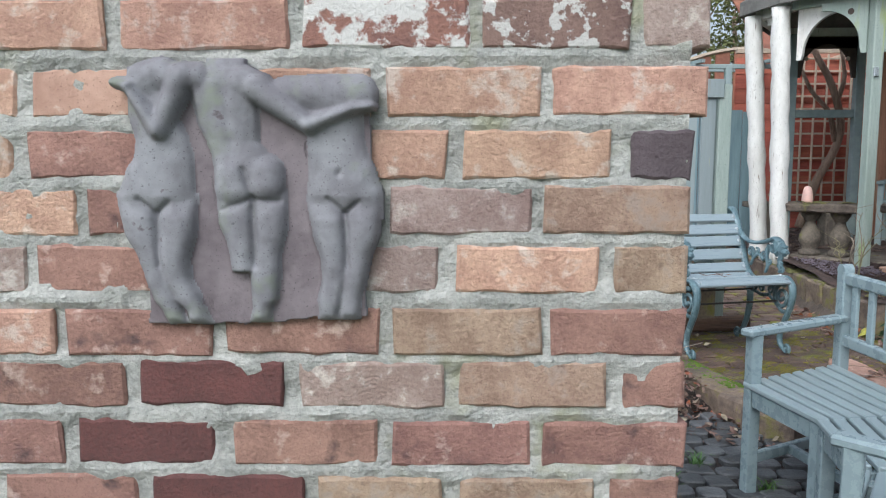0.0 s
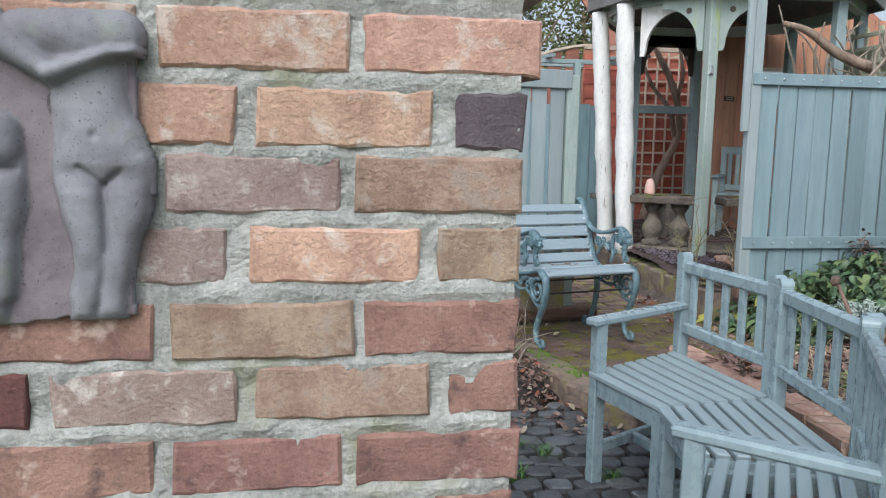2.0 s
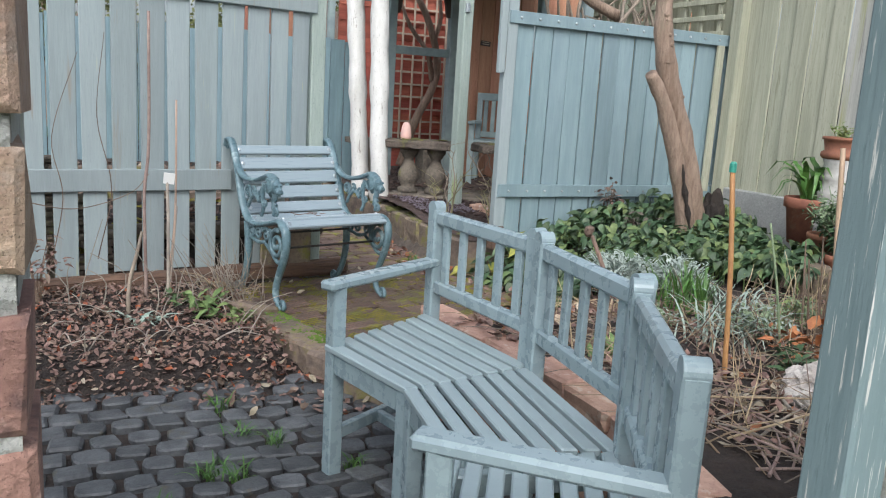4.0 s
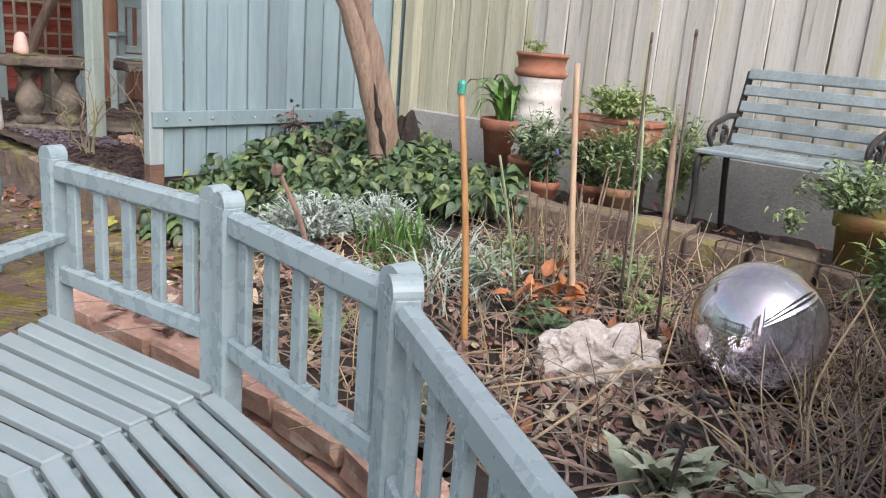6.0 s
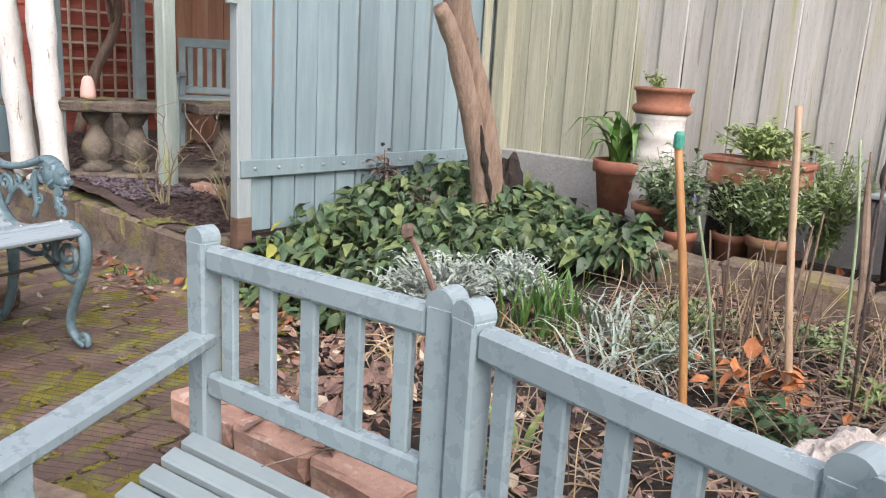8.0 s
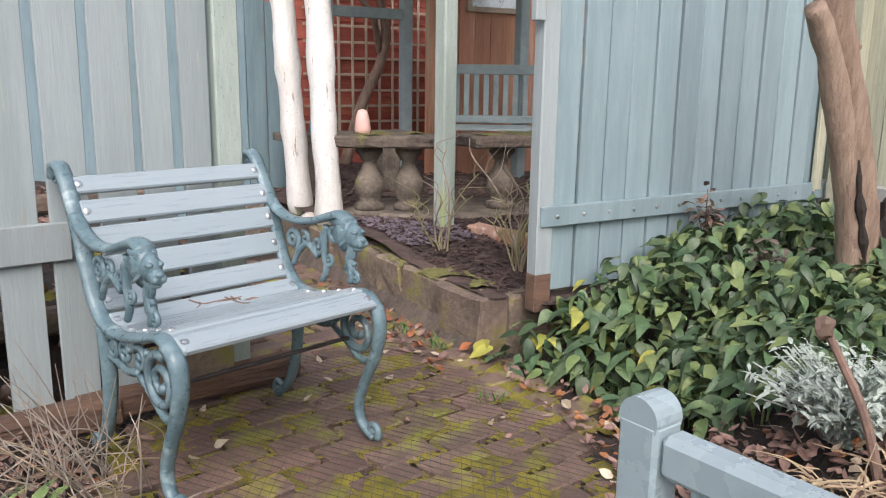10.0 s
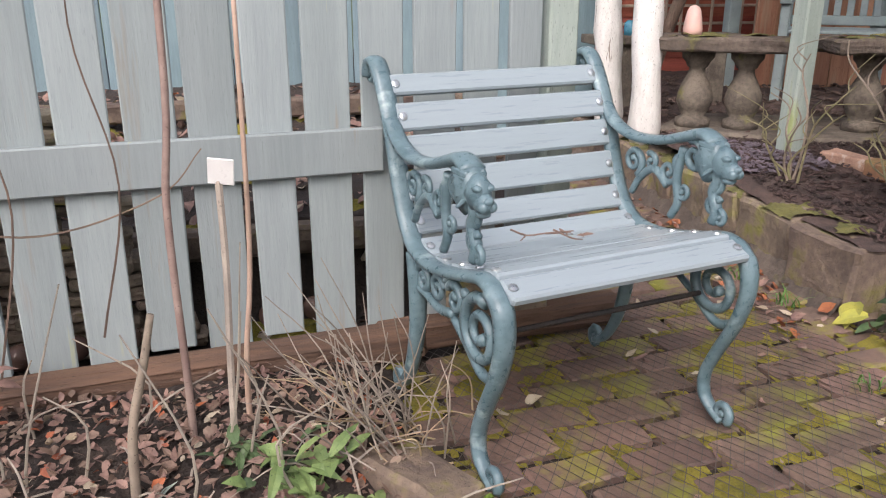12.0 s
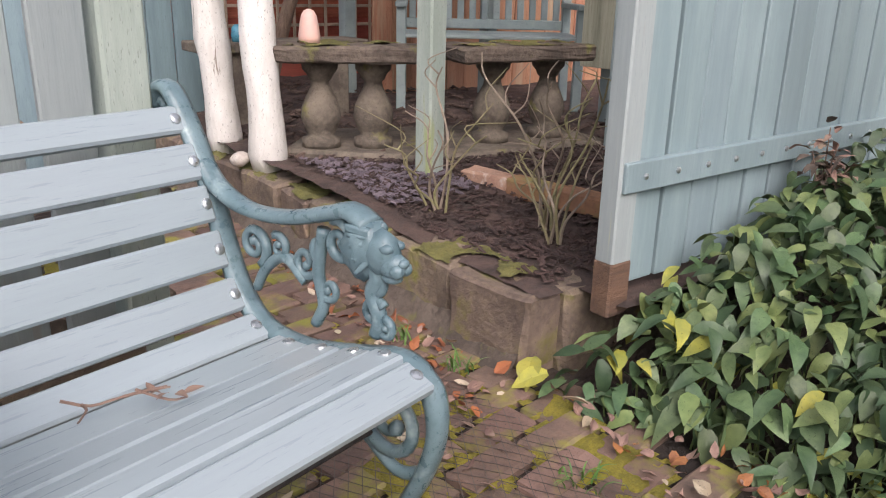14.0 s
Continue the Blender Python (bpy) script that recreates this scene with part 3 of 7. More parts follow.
def mortar_face(x, z):
    joint = min(abs(z - course(r) + 0.009) for r in range(26))
    smear = max(0.0, 1 - joint / 0.022)
    return 0.005 * noise.noise(Vector((x * 18, z * 26, 1))) + 0.004 * noise.noise(Vector((x * 60, z * 60, 4))) - smear * (0.006 + 0.008 * noise.noise(Vector((x * 11, z * 8, 7))))


bm = bmesh.new()
nx, nz = 210, 300
grid = [[bm.verts.new((-1.42 + (EDGE - 0.006 + 1.42) * i / nx, FACE + 0.0022 + mortar_face(-1.42 + 2.08 * i / nx, -0.12 + 2.14 * k / nz), -0.12 + 2.14 * k / nz)) for k in range(nz + 1)] for i in range(nx + 1)]
for i in range(nx):
    for k in range(nz):
        bm.faces.new((grid[i][k], grid[i + 1][k], grid[i + 1][k + 1], grid[i][k + 1]))
box(bm, (2.074, 0.2, 2.14), pose(-0.383, FACE + 0.12, 0.95), 0)
part("mortar", bm, "mortar", wall, "rough grey lime mortar")


def worn_brick(length, seed, deep=0.1):
    """A weathered brick: rounded, chipped and uneven."""
    t = bmesh.new()
    bmesh.ops.create_cube(t, size=1.0)
    bmesh.ops.scale(t, vec=(length, deep, HIGH), verts=t.verts)
    long_edges = [e for e in t.edges if abs(e.verts[0].co.x - e.verts[1].co.x) > 0.01]
    bmesh.ops.subdivide_edges(t, edges=long_edges, cuts=9, use_grid_fill=True)
    bmesh.ops.bevel(t, geom=[e for e in t.edges if e.calc_face_angle(0) > 0.5 and (e.verts[0].co.y < 0 and e.verts[1].co.y < 0)], offset=0.004, segments=1, affect="EDGES")
    for v in t.verts:
        q = v.co * 23 + Vector((seed * 3.1, seed, 0))
        v.co += Vector((noise.noise(q) * 0.007, noise.noise(q + Vector((9, 0, 0))) * 0.005, noise.noise(q * 2.6 + Vector((0, 9, 0))) * 0.0045))
    return t


KINDS = ["brick_orange", "brick_orange", "brick_orange", "brick_pink", "brick_pink", "brick_buff", "brick_red", "brick_red"]
stock = {}
for kind in sorted(set(KINDS)) + ["brick_dark", "brick_purple", "brick_whitewashed", "brick_limed"]:
    for s in range(3):
        stock[kind, s, True] = mesh_of("brick", worn_brick(LONG - 0.021, s + len(kind)), kind)
        stock[kind, s, False] = mesh_of("brick", worn_brick(0.108, s + 5 + len(kind)), kind)
# courses 7 to 15 from the open end of the wall inwards: (brick, joint) pairs of kind and length
LAID = {15: (("pink", 0.091), ("limed", 0.204), ("whitewashed", 0.227), ("orange", 0.235), ("orange", 0.21)),
        14: (("orange", 0.21), ("orange", 0.212), ("orange", 0.223), ("salmon", 0.227), ("orange", 0.21)),
        13: (("purple", 0.086), ("orange", 0.208), ("orange", 0.128), ("pink", 0.22), ("red", 0.2)),
        12: (("buff", 0.204), ("pink", 0.199), ("pink", 0.2), ("red", 0.195), ("orange", 0.2)),
        11: (("buff", 0.102), ("orange", 0.202), ("pink", 0.125), ("orange", 0.21), ("red", 0.2)),
        10: (("red", 0.19), ("buff", 0.211), ("red", 0.22), ("red", 0.21), ("orange", 0.21)),
        9: (("red", 0.089), ("buff", 0.209), ("pink", 0.209), ("dark", 0.211), ("red", 0.2)),
        8: (("red", 0.203), ("red", 0.204), ("red", 0.211), ("dark", 0.201), ("red", 0.2)),
        7: (("red", 0.099), ("buff", 0.198), ("buff", 0.183), ("dark", 0.223), ("red", 0.2))}
for row in range(25):
    z = course(row) + 0.5 * HIGH
    right, k = EDGE + (0.016 if row > 13 else 0.0) + R.uniform(-0.004, 0.004), 0
    while right > -1.35:
        if row in LAID and k < 5:
            kind, length = LAID[row][k]
            me = mesh_of("brick", worn_brick(length, 3 * row + k), "brick_" + kind)
        else:
            kind = R.choice(KINDS)
            whole = k > 0 or row % 2 == 0
            length = 0.208 if whole else 0.095
            me = stock[kind, R.randrange(3), whole]
        tilt = R.uniform(-0.9, 0.9) if k else R.uniform(-0.4, 0.4)
        piece("brick", me, wall, pose(right - 0.5 * length, FACE + 0.0452 + R.uniform(-0.003, 0.003), z + R.uniform(-0.002, 0.002), R.uniform(-1, 1), tilt, R.uniform(-0.8, 0.8)))
        right -= length + R.uniform(0.016, 0.026)
        k += 1


# the relief: bodies as tapering strips (height, middle, half width, swell), arms as rounded limbs, creases cut in
STRIPS, ARMS, CREASES = [], [], []


def body(*rows, closed=0.35):
    STRIPS.append((rows, closed))


body((132, 266, 42, 15), (200, 268, 44, 18), (250, 282, 48, 18), (275, 284, 53, 20), (305, 276, 62, 23), (350, 268, 70, 25), (392, 268, 66, 22), closed=1.1)
body((350, 232, 36, 24), (410, 242, 35, 25), (460, 258, 27, 23), (490, 264, 24, 22), (530, 278, 24, 21), (558, 290, 18, 17), (580, 300, 20, 17))
body((352, 306, 36, 26), (410, 304, 35, 28), (462, 297, 28, 28), (492, 301, 25, 26), (530, 318, 25, 24), (556, 334, 18, 20), (580, 340, 22, 20))
body((118, 398, 34, 14), (132, 397, 60, 20), (150, 396, 70, 23), (175, 396, 62, 24), (215, 400, 57, 21), (252, 408, 47, 20), (275, 420, 51, 22), (305, 431, 59, 25), (345, 436, 62, 27), (380, 438, 60, 22), closed=1.1)
body((345, 410, 36, 24), (395, 412, 34, 25), (435, 419, 27, 24), (462, 421, 24, 24), (484, 421, 22, 24), closed=0.05)
body((345, 470, 33, 24), (405, 468, 33, 25), (455, 463, 26, 23), (486, 460, 28, 25), (530, 458, 25, 23), (552, 452, 19, 18), (577, 447, 21, 18))
body((150, 578, 62, 17), (205, 588, 50, 19), (240, 588, 50, 19), (268, 591, 53, 20), (305, 599, 60, 23), (345, 604, 67, 25), (392, 605, 66, 22), closed=1.1)
body((355, 572, 37, 26), (415, 577, 32, 27), (465, 585, 26, 26), (495, 585, 25, 24), (535, 576, 25, 23), (555, 573, 19, 19), (572, 571, 22, 18))
body((355, 634, 35, 24), (415, 634, 31, 24), (465, 624, 24, 22), (495, 619, 22, 21), (535, 612, 19, 19), (572, 608, 19, 17))


def limb(ax, ay, bx, by, ra, rb, tall):
    ARMS.append((ax, ay, bx, by, ra, rb, tall))


limb(325, 140, 284, 232, 27, 20, 36)
limb(284, 232, 236, 158, 20, 13, 38)
limb(236, 156, 212, 150, 15, 12, 36)
limb(258, 146, 285, 136, 34, 31, 24)
limb(300, 140, 350, 140, 27, 26, 27)
limb(430, 148, 460, 160, 27, 24, 27)
limb(455, 160, 546, 224, 28, 18, 36)
limb(546, 224, 622, 197, 18, 12, 38)
limb(622, 195, 654, 192, 13, 9, 36)
limb(500, 170, 560, 168, 30, 32, 22)
limb(560, 168, 628, 172, 32, 36, 24)
limb(408, 312, 407, 332, 34, 34, 28)
limb(466, 306, 467, 326, 33, 33, 28)


def crease(ax, ay, bx, by, wide=4.0, deep=9.0):
    CREASES.append((ax, ay, bx, by, wide, deep))


for x in (270, 605):
    crease(x - 28, 352, x, 378)
    crease(x, 378, x + 24, 358)
    crease(x, 378, x + 4, 470, 4, 7)
crease(430, 300, 443, 350, 5, 9)
crease(443, 350, 446, 470, 5, 9)
crease(388, 372, 440, 352, 4, 7)
crease(446, 352, 490, 356, 4, 7)
crease(398, 150, 410, 270, 9, 3)
crease(284, 280, 284, 330, 10, 2)
crease(597, 306, 597, 308, 5, 7)
crease(340, 165, 346, 230, 4, 8)
crease(455, 190, 462, 240, 4, 8)
PX = 0.00078


def along(ax, ay, bx, by, x, y):
    dx, dy = bx - ax, by - ay
    t = min(1, max(0, ((x - ax) * dx + (y - ay) * dy) / (dx * dx + dy * dy + 1e-9)))
    return t, math.hypot(x - ax - t * dx, y - ay - t * dy)


def figure_height(x, y):
    """Height of the figures over their back slab, in parts."""
    acc = 0.0
    for rows, closed in STRIPS:
        if not rows[0][0] - 10 < y < rows[-1][0]:
            continue
        for r, q in zip(rows, rows[1:]):
            if y <= q[0]:
                break
        t = min(1, max(0, (y - r[0]) / (q[0] - r[0])))
        t = t * t * (3 - 2 * t) * 0.6 + t * 0.4
        mid, half, tall = (r[k] + (q[k] - r[k]) * t for k in (1, 2, 3))
        s = abs(x - mid) / half
        if s < 1:
            end = min(1, (y - rows[0][0] + 10) / 44, (rows[-1][0] - y) / (40 * closed + 1))
            acc += (tall * (1 - s ** 2.3) ** 0.55 * math.sqrt(max(0, end))) ** 7
    for ax, ay, bx, by, ra, rb, tall in ARMS:
        t, d = along(ax, ay, bx, by, x, y)
        r = ra + (rb - ra) * t
        if d < r:
            acc += (tall * (1 - (d / r) ** 2) ** 0.5) ** 7
    if not acc:
        return 0.0
    h = acc ** (1 / 7)
    for ax, ay, bx, by, wide, deep in CREASES:
        t, d = along(ax, ay, bx, by, x, y)
        if d < 3 * wide and h < 35:
            h -= deep * math.exp(-(d / wide) ** 2)
    return max(1.0, h)


HEIGHTS = {}
STEP = 0.0021


def relief(i, k):
    if (i, k) not in HEIGHTS:
        h = figure_height(433 + i * STEP / PX, 342 - k * STEP / PX)
        HEIGHTS[i, k] = 0.012 + 1.12 * h * PX if h else 0.0
    return HEIGHTS[i, k]


def slab_mask(i, k):
    x, z = i * STEP, k * STEP
    if relief(i, k) > 0:
        return True
    low = -0.186 + 0.05 * (x + 0.06) * (x > -0.06) + 0.006 * n2(x, 0, 40)
    return -0.150 + 0.006 * n2(x, z, 30) < x < 0.168 - 0.05 * max(0, -z) + 0.008 * n2(x, z, 24) and low < z < 0.15 + 0.01 * n2(x, 3, 20)


bm = bmesh.new()
cells, on_slab = {}, []


def relief_vertex(i, k):
    if (i, k) not in cells:
        x, z = i * STEP, k * STEP
        h = sum(w * max(relief(i + a, k + c), 0.012) for a, c, w in ((0, 0, 4), (1, 0, 2), (-1, 0, 2), (0, 1, 2), (0, -1, 2), (1, 1, 1), (1, -1, 1), (-1, 1, 1), (-1, -1, 1))) / 16
        cells[i, k] = bm.verts.new((x, -max(h, 0.012) - 0.0015 * noise.noise(Vector((x * 40, z * 40, 2))) - 0.0005 * noise.noise(Vector((x * 160, z * 160, 5))), z))
    return cells[i, k]


for i in range(-104, 104):
    for k in range(-96, 96):
        if slab_mask(i, k):
            bm.faces.new((relief_vertex(i, k), relief_vertex(i + 1, k), relief_vertex(i + 1, k + 1), relief_vertex(i, k + 1)))
            on_slab.append(relief(i, k) == 0)
rim = [e for e in bm.edges if e.is_boundary]
ext = bmesh.ops.extrude_edge_only(bm, edges=rim)
for v in [g for g in ext["geom"] if isinstance(g, bmesh.types.BMVert)]:
    v.co.y = 0.004
plaque = solid("wall_relief", bm, "relief_stone", "weathered grey stone relief of three headless figures on a brick wall", "sculpture", m=pose(0.046, FACE - 0.004, 1.128), smooth=True)
plaque.data.materials.append(M["relief_slab"])
for f, flat in zip(plaque.data.polygons, on_slab):
    f.material_index = 1 if flat else 0

# ---- post and dwarf wall beside the entrance ----
post = thing("entrance_post", "square teal painted wooden post with flaking paint", "post", m=pose(1.385, 1.117, -0.13))
part("shaft", box(bmesh.new(), (0.05, 0.054, 2.6), pose(0, 0, 1.3), 0.004), "teal_post", post)
part("face_board", box(bmesh.new(), (0.022, 0.05, 2.6), pose(0.037, 0.006, 1.3), 0.003), "teal_post", post)
dwarf = thing("wall_dwarf", "low red brick wall with a teal wooden sill", "wall", kind="structure")
part("mortar", box(bmesh.new(), (3.2, 0.09, 0.90), pose(3.05, 1.15, 0.38), 0), "mortar", dwarf)
for row in range(11):
    for k in range(14):
        x = 1.555 + k * LONG + (0.117 if row % 2 else 0)
        piece("brick", stock["brick_red" if R.random() < 0.6 else "brick_orange", R.randrange(3), True], dwarf, pose(x, 1.135, -0.11 + row * PITCH, 0, R.uniform(-1, 1), 0))
part("sill", box(bmesh.new(), (3.22, 0.11, 0.045), pose(3.14, 1.145, 0.855), 0.005), "teal_post", dwarf, "grey painted wooden sill")
part("rail", box(bmesh.new(), (3.30, 0.05, 0.04), pose(3.13, 1.15, 1.03), 0.004), "teal_post", dwarf)
part("rail", box(bmesh.new(), (3.30, 0.05, 0.04), pose(3.13, 1.15, 1.17), 0.004), "teal_post", dwarf)

# ---- curved garden bench in three units ----
origin[0] = SEATING
SEAT, FLOOR = 0.347, -0.085


def bench_unit(a, b, A, B, arm):
    """One unit: a, b front corners of the seat, A, B back posts (far to near); arm: which end carries an armrest."""
    a, b, A, B = (Vector((*p, 0)) for p in (a, b, A, B))
    u = thing("garden_bench", "pale teal painted slatted wooden bench unit of a curved seat", "bench", "units of the curved bench")
    side = (b - a).normalized()
    back = (A + B - a - b).normalized()
    turn = math.degrees(math.atan2(side.y, side.x))
    for t0, i in [(k / 8, k) for k in range(8)]:
        t1 = t0 + 0.091
        ring = [a.lerp(A, t0), b.lerp(B, t0), b.lerp(B, t1), a.lerp(A, t1)]
        cut = side * 0.004
        ring = [ring[0] + cut, ring[1] - cut, ring[2] - cut, ring[3] + cut]
        part("slat", prism(bmesh.new(), [(p.x, p.y) for p in ring], SEAT - 0.02, SEAT, 0.004), "teal_seat", u)
    bturn = math.degrees(math.atan2((B - A).y, (B - A).x))
    along = (B - A).normalized()
    for p, sgn in ((A, 1), (B, -1)):
        bm = bmesh.new()
        q = p + along * 0.026 * sgn
        box(bm, (0.05, 0.044, 0.82), pose(q.x, q.y, 0.5 * (0.72 + FLOOR), 0, 0, bturn), 0.005)
        t = bmesh.new()
        bmesh.ops.create_cone(t, cap_ends=True, segments=20, radius1=0.0243, radius2=0.0243, depth=0.042)
        for v in t.verts:
            v.co = pose(q.x, q.y, 0.728, 90, 0, bturn) @ v.co
        join(bm, t)
        part("back_post", bm, "teal_bench", u)
    c = (A + B) / 2
    span = (B - A).length
    part("top_rail", box(bmesh.new(), (span - 0.1, 0.036, 0.048), pose(c.x, c.y, 0.696, 0, 0, bturn), 0.008), "teal_bench", u)
    part("back_rail", box(bmesh.new(), (span - 0.1, 0.032, 0.045), pose(c.x, c.y, 0.452, 0, 0, bturn), 0.006), "teal_bench", u)
    for k in range(5):
        q = A.lerp(B, (k + 1) / 6)
        part("spindle", box(bmesh.new(), (0.034, 0.016, 0.20), pose(q.x, q.y, 0.573, 0, 0, bturn), 0.003), "teal_bench", u)
    for p, P, sgn in ((a, A, 1), (b, B, -1)):
        q = p + side * 0.028 * sgn + back * 0.028
        tall = 0.53 if (arm == 1 and p is a) or (arm == 2 and p is b) else SEAT - 0.022
        part("front_leg", box(bmesh.new(), (0.046, 0.046, tall - FLOOR), pose(q.x, q.y, 0.5 * (tall + FLOOR), 0, 0, turn), 0.004), "teal_bench", u)
        e = P + along * 0.026 * sgn
        mid, run = (q + e) / 2, e - q
        rt = math.degrees(math.atan2(run.y, run.x))
        part("side_rail", box(bmesh.new(), (run.length - 0.05, 0.026, 0.055), pose(mid.x, mid.y, SEAT - 0.051, 0, 0, rt), 0.003), "teal_bench", u)
        part("stretcher", box(bmesh.new(), (run.length - 0.05, 0.024, 0.04), pose(mid.x, mid.y, 0.055, 0, 0, rt), 0.003), "teal_bench", u)
        if tall > 0.4:
            f = q - run.normalized() * 0.05
            mid, run = (f + e) / 2, e - f
            part("armrest", box(bmesh.new(), (run.length, 0.056, 0.03), pose(mid.x, mid.y, 0.537, 0, 0, rt), 0.008), "teal_bench", u)
    mid, run = (a + b) / 2 + back * 0.02, b - a
    part("front_rail", box(bmesh.new(), (run.length - 0.11, 0.024, 0.06), pose(mid.x, mid.y, SEAT - 0.054, 0, 0, turn), 0.003), "teal_bench", u)
    mid = (a + b + A + B) / 4
    part("stretcher", box(bmesh.new(), (run.length * 0.98, 0.024, 0.036), pose(mid.x, mid.y, 0.055, 0, 0, turn), 0.003), "teal_bench", u)
    return u


bench_unit((1.385, 2.83), (1.480, 2.405), (1.852, 3.085), (1.918, 2.482), 1)
bench_unit((1.474, 2.415), (1.418, 2.045), (1.905, 2.472), (1.820, 1.905), 0)
bench_unit((1.405, 2.02), (1.195, 1.70), (1.802, 1.915), (1.495, 1.415), 2)

origin[0] = NOWHERE

# ---- cast-iron armchair bench ----
iron = thing("iron_bench", "teal cast-iron garden armchair with slats and lion-head arms", "bench", m=pose(1.958, 4.347, -0.026, 0, 0, 13.6))
BACK_LINE = spline([(y, z, 0) for y, z in ((0.705, 0.795), (0.69, 0.828), (0.658, 0.830), (0.622, 0.790), (0.578, 0.715), (0.550, 0.645), (0.522, 0.565),
                                           (0.484, 0.487), (0.425, 0.436), (0.333, 0.428), (0.25, 0.442), (0.177, 0.460), (0.115, 0.476), (0.070, 0.468), (0.038, 0.435))], 5)


def scroll(bm, x, cy, cz, r, turns=1.4, start=0.0, way=1, thick=0.011):
    """A flat iron volute in the plane of the side frame."""
    k = int(22 * turns)
    line = []
    for i in range(k + 1):
        t = i / k
        a = start + way * t * turns * 2 * math.pi
        rr = r * (1 - 0.78 * t)
        line.append((x, cy + rr * math.cos(a), cz + rr * math.sin(a)))
    tube(bm, line, (thick, 0.6 * thick), 6, side=(1, 0, 0))
    blob(bm, Matrix.Translation(line[-1]) @ Matrix.Scale(thick * 1.1, 4), 1, 0)


def iron_line(bm, x, pts, r0, r1, wide=1.0, steps=5):
    tube(bm, [(x, y, z) for y, z, _ in spline([(y, z, 0) for y, z in pts], steps)], (r0, r1), 8, flat=wide, side=(1, 0, 0))


def lion(bm, x, back=0.042, drop=0.030):
    """A lion's head at the arm's end: mane, brow, muzzle, nose and jaw."""
    def ball(y, z, sx, sy, sz, dx=0.0, rough=0.0, sub=2):
        blob(bm, Matrix.Translation((x + dx, y + back, z - drop)) @ Matrix.Diagonal((sx, sy, sz, 1)), sub, rough, 4.0, y * 9)
    ball(0.086, 0.622, 0.034, 0.038, 0.050, rough=0.35, sub=3)
    ball(0.050, 0.620, 0.026, 0.032, 0.036, rough=0.1)
    ball(0.028, 0.604, 0.020, 0.026, 0.022)
    ball(0.008, 0.611, 0.011, 0.008, 0.008)
    ball(0.030, 0.584, 0.015, 0.018, 0.009)
    for s in (-1, 1):
        ball(0.032, 0.632, 0.010, 0.014, 0.008, s * 0.013)
        ball(0.014, 0.600, 0.011, 0.013, 0.012, s * 0.009)
        for k in range(7):
            a = -0.5 + 0.42 * k
            p = [(x + s * (0.016 + 0.016 * t), back + 0.062 + t * (0.020 + 0.014 * math.cos(a)) , 0.622 - drop + (0.030 + 0.020 * t) * math.cos(a) - 0.012 * t) for t in (0, 0.5, 1.0)]
            tube(bm, spline(p, 3), (0.0075, 0.0035), 6)


